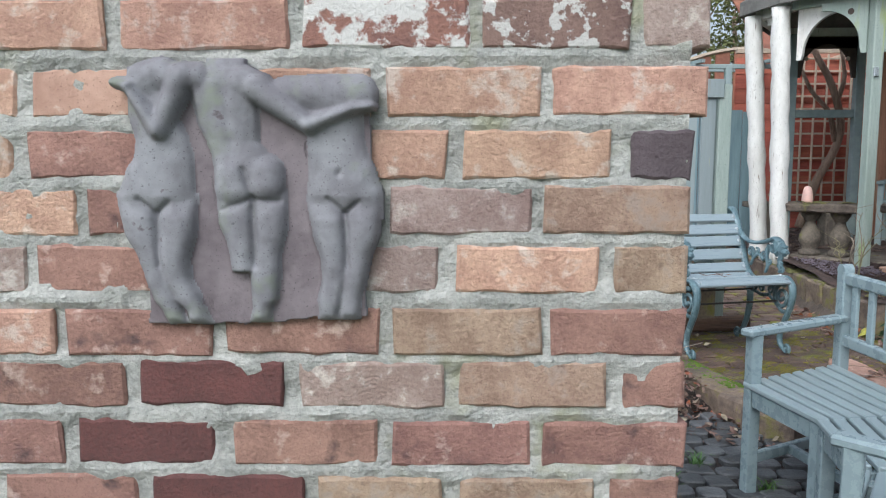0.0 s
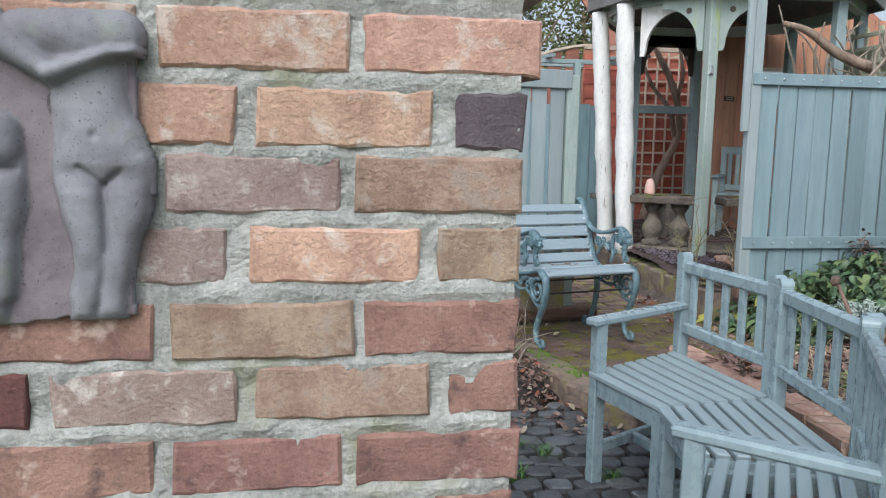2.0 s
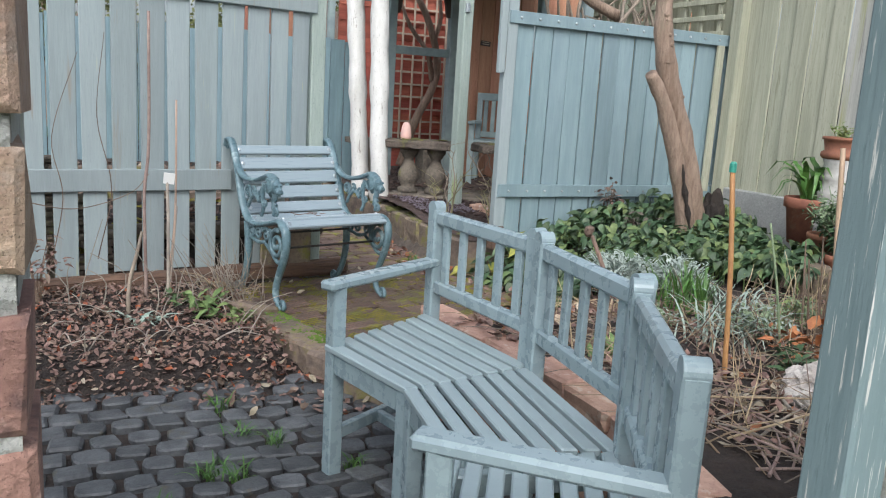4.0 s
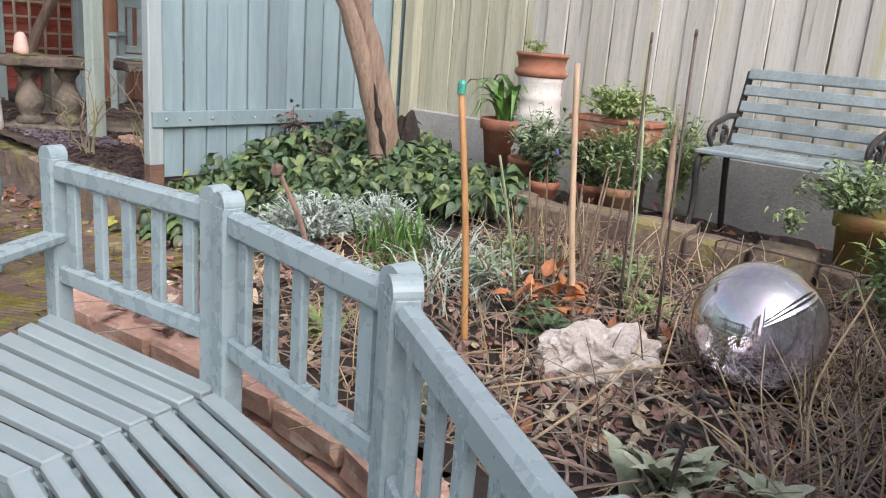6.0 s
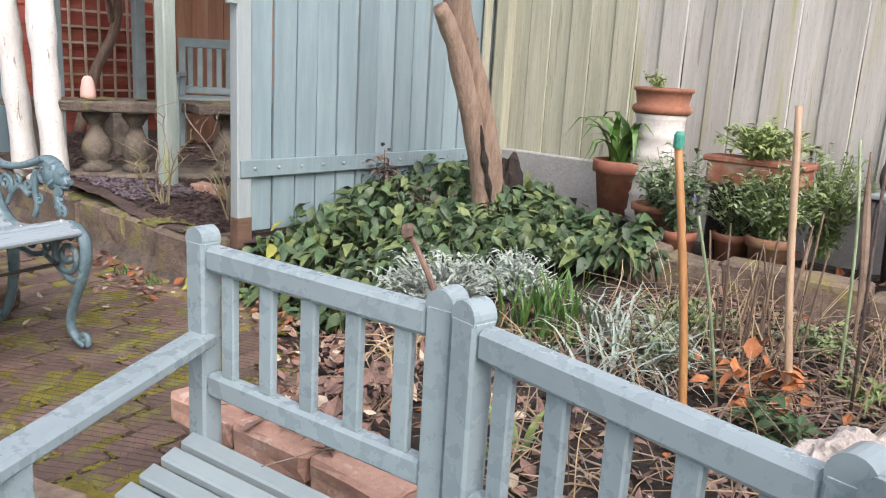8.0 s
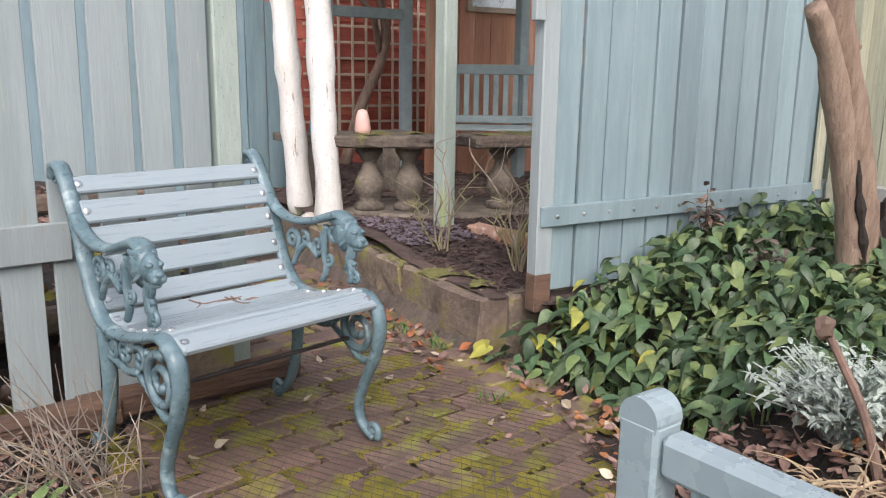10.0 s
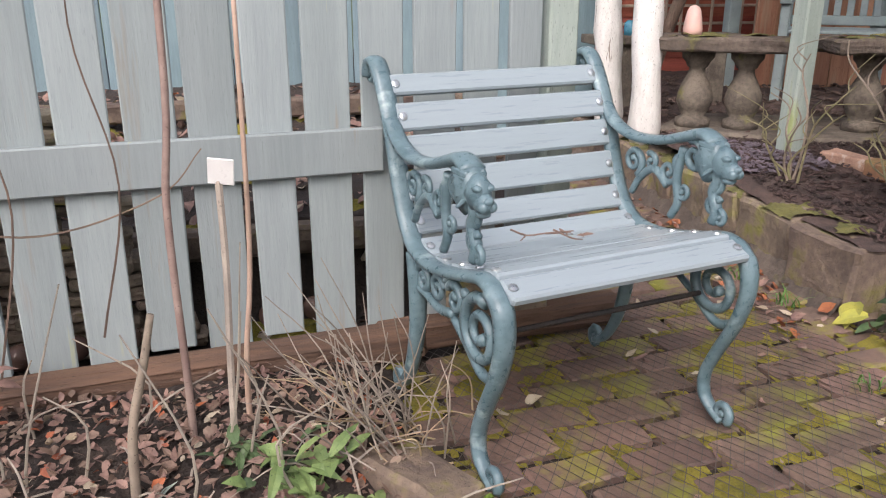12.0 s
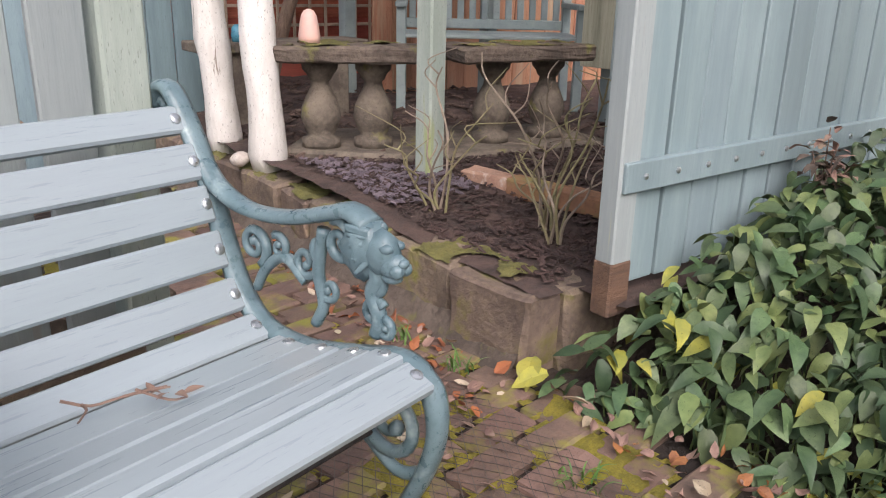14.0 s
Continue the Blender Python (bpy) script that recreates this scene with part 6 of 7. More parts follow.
# ---- trunk ----
trunk = thing("old_tree", "leaning sawn tree trunk with a short side stub", "tree")
bm = bmesh.new()
line = spline([(4.13, 4.15, 0.20), (4.075, 4.15, 0.46), (3.99, 4.15, 0.74), (3.90, 4.15, 0.98), (3.81, 4.15, 1.18), (3.718, 4.15, 1.43), (3.68, 4.15, 1.62), (3.67, 4.15, 1.80)], 7)
tube(bm, line, (0.078, 0.047), 16)
for v in bm.verts:
    v.co += 0.012 * Vector((noise.noise(v.co * 9), noise.noise(v.co * 9 + Vector((4, 0, 0))), 0))
for k in range(16):
    p = line[R.randrange(2, len(line))] + Vector((R.uniform(-0.04, 0.04), -0.048, 0))
    blob(bm, Matrix.Translation(p) @ Matrix.Scale(0.012, 4), 1, 0.3)
part("stem", bm, "bark", trunk, "", True)
bm = tube(bmesh.new(), spline([(4.03, 4.12, 0.28), (3.955, 4.115, 0.55), (3.87, 4.12, 0.81), (3.778, 4.125, 1.04), (3.685, 4.125, 1.22), (3.60, 4.12, 1.33)], 6), (0.060, 0.036), 12)
for v in bm.verts:
    v.co += 0.012 * Vector((noise.noise(v.co * 11), noise.noise(v.co * 11 + Vector((4, 0, 0))), 0))
part("side_stub", bm, "bark", trunk, "broken side stem", True)
bm = bmesh.new()
blob(bm, pose(4.22, 4.16, 0.45) @ Matrix.Diagonal((0.075, 0.06, 0.23, 1)), 3, 0.5, 2.5, 2)
part("dark_burr", bm, "dark_wood", trunk, "black rotten wood at the foot")
bm = bmesh.new()
tube(bm, spline([(3.98, 4.062, 0.40), (3.935, 4.062, 0.55), (3.89, 4.066, 0.70), (3.86, 4.07, 0.84)], 5), lambda t: 0.003 + 0.013 * math.sin(math.pi * t) * (1 + 0.5 * math.sin(23 * t)), 7)
part("rot", bm, "dark_wood", trunk)
br = thing("bare_branches", "bare grey climber branches behind the boarded fence", "climber")
for k in range(34):
    a = Vector((R.uniform(4.1, 4.8), R.uniform(5.2, 6.0), R.uniform(1.2, 1.7)))
    e = a + Vector((R.uniform(-0.35, 0.4), R.uniform(-0.3, 0.3), R.uniform(0.3, 0.8)))
    tagged(part("branch", tube(bmesh.new(), spline([a, (a + e) / 2 + Vector((R.uniform(-0.12, 0.12), 0, 0.1)), e], 5), (R.uniform(0.008, 0.018), 0.005), 6), "twig_grey", br))
part("branch", tube(bmesh.new(), spline([(3.75, 5.6, 2.10), (3.95, 5.6, 2.05), (4.2, 5.6, 1.9), (4.5, 5.6, 1.8)], 6), (0.02, 0.045), 8), "bark", br, "", True)

# ---- canes and iron stakes ----
canes = []
for pts, r, mat, lb in ((((2.63, 2.43, 0.25), (2.65, 2.48, 0.6), (2.669, 2.547, 0.95)), (0.0095, 0.009), "cane", "orange bamboo cane with a green cap"),
                        (((3.046, 2.34, 0.25), (3.045, 2.39, 0.6), (3.046, 2.435, 1.044)), (0.0095, 0.009), "cane_pale", "pale bleached bamboo cane"),
                        (((2.98, 2.50, 0.25), (2.955, 2.55, 0.55), (2.94, 2.60, 0.76)), (0.0045, 0.004), "herb_grey", "thin grey-green plant stick"),
                        (((3.30, 2.30, 0.25), (3.33, 2.33, 0.7), (3.36, 2.37, 0.96)), (0.0045, 0.004), "herb_grey", "dull green plastic-coated plant stake")):
    canes.append(solid("cane", tube(bmesh.new(), spline(pts, 5), r, 8), mat, lb, "cane", smooth=True))
part("cap", lathe(bmesh.new(), ((0.012, 0), (0.012, 0.028), (0.007, 0.036)), 10, pose(2.669, 2.547, 0.945)), "green_cap", canes[0], "small green cap")


def crook(x, y, z, r, label):
    bm = bmesh.new()
    line = [(x - 0.02, y - 0.03, 0.24), (x - 0.006, y - 0.01, 0.7), (x, y, z - 2 * r)]
    line += [(x + r * math.sin(a) * 0.8, y + r * math.sin(a) * 0.4, z - r - r * math.cos(a)) for a in [0.5 + i * 0.52 for i in range(10)]]
    tube(bm, line, 0.0042, 7)
    return solid("iron_stake", bm, "rusty_rod", label, "stake", smooth=True)


crook(3.10, 2.243, 1.14, 0.018, "rusty iron plant stake with a small crook")
crook(2.985, 2.068, 1.15, 0.008, "slim rusty iron plant stake")
for x, y, t in ((2.23, 1.67, 20), (2.40, 1.72, -15)):
    bm = bmesh.new()
    line = [(0, 0, -0.16), (0, 0, 0.0), (0, 0, 0.115)] + [(0.034 - 0.034 * math.cos(a) * (1 - 0.04 * a), 0.034 * math.sin(a) * (1 - 0.04 * a), 0.125 + 0.003 * a) for a in [i * 0.35 for i in range(22)]]
    tube(bm, line, 0.0045, 6)
    solid("iron_stake", bm, "black_iron", "black iron plant support with a looped top", "stake", "looped plant supports", m=pose(x, y, 0.325, 8, 6, t), smooth=True)
bm = tube(bmesh.new(), [(3.95, 2.28, 0.24), (3.95, 2.28, 0.42), (3.94, 2.25, 0.435), (3.85, 1.78, 0.44), (3.85, 1.76, 0.42), (3.85, 1.76, 0.24)], 0.004, 6)
solid("wire_hoop", bm, "rusty_rod", "low rusty wire hoop over the bed edge", "hoop")

# ---- plants of the raised bed ----
COMFREY = [(2.84, 4.86), (2.96, 4.62), (3.01, 4.42), (3.00, 4.12), (3.01, 3.88), (3.22, 3.68), (3.58, 3.58), (3.72, 3.3), (3.85, 3.1), (4.08, 3.25), (4.22, 3.75), (4.62, 4.20), (4.66, 4.64), (4.3, 4.76), (3.12, 4.78)]
lm = []
for k in range(8):
    rr = random.Random(40 + k)
    bm = leaf(bmesh.new(), Matrix(), rr.uniform(0.072, 0.102), rr.uniform(0.036, 0.048), rr.uniform(0.25, 0.8), rr.uniform(0.1, 0.4), 0.035, k, 5)
    lm.append(mesh_of("leaf", bm, "yellow_leaf" if k == 7 else ("comfrey", "comfrey_light", "comfrey_dark", "comfrey")[k % 4], True))
patch = thing("comfrey_patch", "dense patch of drooping grey-green leaves", "plant")
rest = [bmesh.new() for k in range(4)]
rr = random.Random(77)
spots = []
while len(spots) < 3000:
    x, y = rr.uniform(2.8, 4.7), rr.uniform(3.0, 4.9)
    if inside(x, y, COMFREY):
        spots.append((x, y))
spots.sort(key=lambda p: p[0] - 0.3 * p[1])
for i, (x, y) in enumerate(spots):
    edge = smooth(0.0, 0.30, x - (2.84 + 0.16 * smooth(4.7, 4.0, y)))
    clump = 0.5 + 0.5 * n2(x, y, 5.5, 3)
    h = bed_z(x, y) + rr.uniform(0.03, 0.07) + (0.05 + 0.15 * edge + 0.12 * edge * smooth(4.0, 4.6, y)) * (0.35 + 0.65 * clump) * rr.uniform(0.45, 1.0)
    m = pose(x, y, h, rr.uniform(-60, 18), rr.uniform(-30, 30), rr.gauss(110, 85)) @ Matrix.Scale(rr.uniform(0.7, 1.2), 4)
    if i < 300:
        piece("leaf", lm[7] if rr.random() < 0.05 else lm[rr.randrange(7)], patch, m)
    else:
        leaf(rest[i % 4], m, rr.uniform(0.062, 0.095), rr.uniform(0.033, 0.048), rr.uniform(0.25, 0.7), rr.uniform(0.05, 0.4), 0.05, i, 5)
for bm, mat in zip(rest, ("comfrey", "comfrey_light", "comfrey_dark", "comfrey")):
    tagged(part("foliage", bm, mat, patch, "", True), kind="stuff")
bm = bmesh.new()
for k in range(340):
    x, y = rr.choice(spots)
    tube(bm, [(x, y, bed_z(x, y) - 0.02), (x + rr.uniform(-0.03, 0.03), y + rr.uniform(-0.03, 0.03), bed_z(x, y) + 0.10)], (0.004, 0.002), 4)
tagged(part("stalk_mass", bm, "herb_green", patch), kind="stuff")
for m in (pose(2.93, 4.93, 0.10, -20, 10, 120), pose(2.92, 4.86, 0.085, -10, -15, 60)):
    bm = leaf(bmesh.new(), m, 0.10, 0.07, 0.3, 0.2, 0.03, 1, 5)
    solid("fallen_leaf", bm, "yellow_leaf", "large yellowing leaf at the edge of the path", "leaf")
bm = leaf(bmesh.new(), pose(2.90, 4.70, 0.075, 12, 25, 35), 0.07, 0.04, 0.1, 0.4)
solid("fallen_leaf", bm, "pale_leaf", "curled pale dry leaf on the path", "leaf")

sil = bush(3.02, 3.52, 0.24, 0.24, 0.25, 2600, 0.030, ("santolina",), "feathery silver-grey santolina shrub", 21)
bush(3.30, 3.40, 0.26, 0.18, 0.22, 1500, 0.030, ("santolina",), "smaller feathery silver-grey shrub", 22)
strap(3.06, 3.10, 0.26, 110, 0.28, 0.010, "blade_green", "thick clump of narrow upright green daffodil leaves", 23, 0.25, 0.35, 0.05, "daffodil_clump")
strap(3.18, 2.95, 0.27, 50, 0.25, 0.009, "silver_leaf", "low grey-green grassy clump in the bed", 24, 0.5, 0.7, 0.07, "grass_clump")
strap(2.92, 2.75, 0.27, 60, 0.24, 0.008, "silver_leaf", "grey-green leaves flopping over the bed", 25, 0.6, 0.9, 0.10, "grass_clump")
strap(3.25, 2.22, 0.29, 36, 0.13, 0.016, "herb_green", "bright green rosette of new leaves", 26, 0.6, 0.8, 0.03, "rosette")
bush(2.80, 2.33, 0.27, 0.11, 0.13, 90, 0.055, ("comfrey",), "low dark green geranium plant", 27, fill=0.6)
bush(3.10, 2.72, 0.26, 0.17, 0.17, 600, 0.030, ("herb_grey", "santolina"), "low grey-green foliage among the straw", 71)
bush(3.38, 2.80, 0.27, 0.18, 0.15, 600, 0.030, ("herb_grey", "herb_green"), "low mixed green foliage behind the canes", 72)
bush(2.78, 2.98, 0.25, 0.13, 0.13, 380, 0.030, ("herb_grey", "santolina"), "grey-green seedlings beside the daffodil leaves", 73)
bush(3.55, 2.45, 0.28, 0.14, 0.12, 300, 0.028, ("herb_grey", "herb_green"), "sparse green weeds in the straw", 74, fill=0.6)
strap(2.30, 1.70, 0.30, 30, 0.13, 0.058, "lamb_leaf", "woolly silver-green rosette of broad leaves", 28, 0.45, 0.7, 0.035, "lambs_ear")
strap(2.36, 1.50, 0.30, 24, 0.12, 0.050, "lamb_leaf", "second woolly silver-green rosette", 29, 0.45, 0.7, 0.03, "lambs_ear")
strap(2.35, 2.72, 0.27, 14, 0.12, 0.022, "herb_green", "small bright green sprout behind the bench", 30, 0.5, 0.6, 0.03, "seedling")
strap(2.25, 2.25, 0.27, 14, 0.12, 0.03, "silver_leaf", "small grey-green sprout behind the bench", 31, 0.6, 0.8, 0.03, "seedling")
strap(2.74, 3.36, 0.20, 46, 0.20, 0.012, "straw", "flopped clump of withered straw-coloured leaves", 35, 0.9, 1.1, 0.06, "withered_clump")
strap(2.90, 3.24, 0.24, 36, 0.18, 0.012, "straw", "second withered straw-coloured clump", 36, 0.9, 1.1, 0.06, "withered_clump")
wilt = bush(3.87, 4.70, 0.38, 0.10, 0.32, 90, 0.05, ("purple_leaf", "dead_leaf"), "wilted brown-purple plant against the fence", 32, fill=0.6)
bush(3.80, 4.33, 0.42, 0.14, 0.08, 90, 0.055, ("purple_leaf",), "dark purple leaves by the trunk", 34)
stalk = thing("seed_stalk", "thick brown dead stalk with a dry seed head", "plant")
part("stem", tube(bmesh.new(), spline([(2.86, 3.33, 0.22), (2.84, 3.38, 0.40), (2.81, 3.46, 0.56)], 5), (0.012, 0.009), 7), "dead_stem", stalk)
bm = bmesh.new()
blob(bm, pose(2.80, 3.47, 0.58) @ Matrix.Diagonal((0.022, 0.022, 0.028, 1)), 2, 0.5, 4)
part("seed_head", bm, "dead_stem", stalk)

# dry stems and straw
straw = thing("dry_stems", "tangle of dry straw stems and dead stalks in the bed", "plant", kind="stuff")
for mat, count, tall in (("straw", 420, 0.10), ("dead_stem", 190, 0.28), ("twig_grey", 260, 0.14), ("straw", 150, 0.30)):
    bm = bmesh.new()
    for k in range(count):
        x, y = rr.uniform(2.15, 3.95), rr.uniform(1.35, 3.15)
        if tall > 0.25 and rr.random() < 0.6:
            x, y = rr.uniform(3.0, 3.9), rr.uniform(1.3, 2.9)
        z = bed_z(x, y)
        a, l = rr.uniform(0, 6.28), rr.uniform(0.10, 0.42)
        e = Vector((x + l * math.cos(a) * (1.0 if tall < 0.2 else 0.35), y + l * math.sin(a) * (1.0 if tall < 0.2 else 0.35), z + tall * rr.uniform(0.1, 1.0)))
        tube(bm, spline([(x, y, z), ((x + e.x) / 2 + rr.uniform(-0.03, 0.03), (y + e.y) / 2 + rr.uniform(-0.03, 0.03), (z + e.z) / 2 + 0.03), e], 3), (rr.uniform(0.0012, 0.0032), 0.001), 5)
    tagged(part("stems", bm, mat, straw), kind="stuff")
for mat, count in (("straw", 150), ("twig_red", 130), ("twig_pale", 120)):
    bm = bmesh.new()
    for k in range(count):
        x, y = rr.uniform(2.35, 3.4), rr.uniform(1.05, 1.62)
        z = bed_z(x, y)
        e = Vector((x + rr.gauss(0, 0.10), y + rr.gauss(0, 0.10), z + rr.uniform(0.03, 0.26)))
        tube(bm, spline([(x, y, z), ((x + e.x) / 2 + rr.uniform(-0.03, 0.03), (y + e.y) / 2 + rr.uniform(-0.03, 0.03), (z + e.z) / 2 + 0.02), e], 3), (rr.uniform(0.0015, 0.0035), 0.001), 5)
    tagged(part("stems", bm, mat, straw), kind="stuff")
bm = bmesh.new()
for pts in (((2.15, 1.95, 0.33), (2.6, 1.95, 0.38), (2.9, 2.05, 0.42)), ((2.50, 1.50, 0.30), (2.64, 1.56, 0.46), (2.78, 1.52, 0.66)),
            ((2.3, 2.2, 0.33), (2.6, 2.0, 0.36), (2.95, 1.9, 0.33)), ((2.8, 1.3, 0.32), (2.9, 1.5, 0.50), (3.0, 1.6, 0.62))):
    tube(bm, spline(pts, 6), (0.0034, 0.002), 6)
part("long_stems", bm, "straw", straw)
for mat, count in (("twig_pale", 110), ("twig_red", 150)):
    bm = bmesh.new()
    for k in range(count):
        x, y = rr.uniform(2.2, 3.7), rr.uniform(1.25, 2.35)
        z, a, l = bed_z(x, y) + 0.012, rr.gauss(0.4, 0.9), rr.uniform(0.06, 0.20)
        e = Vector((l * math.cos(a), l * math.sin(a), rr.uniform(-0.005, 0.05)))
        tube(bm, spline([Vector((x, y, z)) - e, (x + rr.uniform(-0.015, 0.015), y + rr.uniform(-0.015, 0.015), z + 0.015), Vector((x, y, z)) + e], 3), (rr.uniform(0.003, 0.0065), 0.002), 6)
    tagged(part("lying_stems", bm, mat, straw), kind="stuff")
bm = bmesh.new()
for k in range(16):
    x, y = 3.35 + rr.uniform(-0.12, 0.12), 2.55 + rr.uniform(-0.12, 0.12)
    tube(bm, [(x, y, 0.28), (x + rr.uniform(-0.08, 0.08), y + rr.uniform(-0.08, 0.08), rr.uniform(0.45, 0.75))], (0.005, 0.003), 5)
tube(bm, spline([(3.6, 2.35, 0.3), (3.68, 2.38, 0.55), (3.75, 2.42, 0.75), (3.82, 2.45, 0.9)], 5), lambda t: 0.004 + 0.010 * math.sin(math.pi * t) ** 2, 8)
part("dock_stalks", bm, "dead_stem", straw, "brown dock stalks with seed spikes")

# ---- dead leaves lying about ----
origin[0] = NOWHERE


def litter(label, ring, count, height, mats, size, seed, lift=0.012):
    rr = random.Random(seed)
    o = thing("leaf_litter", label, "leaves", kind="stuff")
    xs, ys = [p[0] for p in ring], [p[1] for p in ring]
    for mat, share in mats:
        bm = bmesh.new()
        n = 0
        while n < count * share:
            x, y = rr.uniform(min(xs), max(xs)), rr.uniform(min(ys), max(ys))
            if inside(x, y, ring):
                n += 1
                s = size * rr.uniform(0.5, 1.3)
                leaf(bm, pose(x, y, height(x, y) + rr.uniform(0.0, lift), rr.uniform(-35, 35), rr.uniform(-35, 35), rr.uniform(0, 360)), s, s * rr.uniform(0.45, 0.8), rr.uniform(-0.6, 0.6), rr.uniform(-0.3, 0.7), 0.06, n, 3)
        tagged(part("leaves", bm, mat, o), kind="stuff")


BROWN = (("dead_leaf", 0.74), ("rust_leaf", 0.04), ("pale_leaf", 0.12), ("dead_stem", 0.10))
origin[0] = BED
litter("brown dead leaves on the raised bed", [(2.2, 1.3), (3.98, 1.2), (3.98, 3.0), (3.1, 3.4), (2.5, 3.55), (2.2, 3.3)], 3000, bed_z, BROWN, 0.036, 51, 0.03)
litter("pale and rusty dead leaves round the glass globe", [(2.2, 1.25), (3.3, 1.15), (3.4, 2.2), (2.4, 2.3)], 700, lambda x, y: bed_z(x, y) + 0.01, (("dead_leaf", 0.6), ("rust_leaf", 0.06), ("pale_leaf", 0.34)), 0.034, 50, 0.04)
litter("dark dead leaves below the old bench", [(4.0, 1.3), (4.75, 1.3), (4.75, 3.0), (4.0, 3.0)], 260, bed_z, (("dead_leaf", 0.8), ("rust_leaf", 0.2)), 0.05, 52)
origin[0] = NOWHERE
litter("damp dead leaves in the bed below the picket fence", [(-0.6, 3.72), (1.45, 3.62), (1.60, 3.9), (1.50, 4.35), (1.45, 4.90), (-0.6, 4.68)], 6500,
       lambda x, y: -0.125 + 0.12 * smooth(3.55, 3.95, y) + 0.05 * smooth(4.2, 4.6, y) + 0.02 * n2(x, y, 7), (("dead_leaf", 0.55), ("rust_leaf", 0.05), ("pale_leaf", 0.04), ("dead_stem", 0.36)), 0.027, 53, 0.03)
litter("dead leaves drifted against the terrace step", [(1.1, 3.5), (1.75, 3.2), (1.85, 2.6), (2.0, 2.6), (2.0, 3.2), (1.66, 3.75), (1.5, 4.0), (1.1, 3.8)], 330, lambda x, y: -0.095, BROWN, 0.045, 54, 0.02)
litter("rusty dead leaves along the stone kerb", [(2.68, 4.85), (2.92, 4.95), (2.92, 6.4), (2.80, 6.4)], 130, lambda x, y: 0.0, (("rust_leaf", 0.5), ("dead_leaf", 0.4), ("pale_leaf", 0.1)), 0.045, 55)
litter("rusty dead leaves under the edge of the leafy patch", [(2.66, 3.85), (2.95, 3.75), (3.06, 4.3), (3.04, 4.82), (2.92, 4.84)], 190, lambda x, y: 0.01, (("rust_leaf", 0.35), ("dead_leaf", 0.6), ("pale_leaf", 0.05)), 0.036, 56)
litter("dead leaves between fence and bed at the bench back", [(2.05, 2.9), (2.7, 3.2), (3.15, 3.45), (3.1, 3.9), (2.9, 4.1), (2.6, 3.9), (2.05, 3.35)], 900, lambda x, y: max(0.0, bed_z(x, y)), BROWN, 0.045, 57)
litter("scattered dead leaves behind the picket fence", [(-0.8, 5.1), (2.0, 5.3), (2.0, 7.8), (-0.8, 7.8)], 1500, back_z, BROWN, 0.06, 58)
origin[0] = BED
litter("heap of orange dead leaves at the foot of a cane", [(2.90, 2.35), (3.12, 2.30), (3.16, 2.55), (2.94, 2.58)], 60, lambda x, y: bed_z(x, y) + 0.02, (("orange_leaf", 1.0),), 0.055, 60, 0.10)
origin[0] = NOWHERE
litter("few dead leaves on the terrace", [(1.6, 4.0), (2.7, 4.2), (2.8, 5.6), (1.7, 5.0)], 40, lambda x, y: 0.003, (("pale_leaf", 0.4), ("dead_leaf", 0.6)), 0.04, 59)
origin[0] = GARDEN_END
for mat, lb, ring, cnt, size in (("mulch", "dark bark chips", [(3.06, 4.98), (5.0, 4.98), (5.0, 6.2), (3.5, 6.3), (3.06, 6.5)], 4200, 0.024), ("slate_chip", "purple-grey slate chips", [(3.06, 5.75), (3.5, 5.75), (3.46, 6.12), (3.1, 6.5)], 420, 0.03),
                                ("mulch", "dark bark chips", [(3.1, 6.3), (5.2, 6.3), (5.2, 8.8), (3.1, 8.8)], 900, 0.045)):
    o = thing("mulch_chips", lb + " spread over the bed", "mulch", kind="stuff")
    bm = bmesh.new()
    n = 0
    while n < cnt:
        x, y = rr.uniform(3.0, 5.2), rr.uniform(4.9, 8.8)
        if inside(x, y, ring):
            n += 1
            z = 0.185 + 0.06 * smooth(5.4, 6.0, y) + 0.012 * n2(x, y, 8) + 0.01
            c = [Vector((-0.5, -0.22, 0)), Vector((0.5, -0.2, 0.06)), Vector((0.45, 0.2, 0)), Vector((-0.4, 0.24, 0.08))]
            m = pose(x, y, z, rr.uniform(-25, 25), rr.uniform(-25, 25), rr.uniform(0, 360)) @ Matrix.Scale(size * rr.uniform(0.5, 1.4), 4)
            lo = [bm.verts.new(m @ q) for q in c]
            hi = [bm.verts.new(m @ (q + Vector((0.03, 0, 0.16)))) for q in c]
            bm.faces.new(hi)
            for i in range(4):
                bm.faces.new((lo[i], lo[(i + 1) % 4], hi[(i + 1) % 4], hi[i]))
    tagged(part("chips", bm, mat, o), kind="stuff")

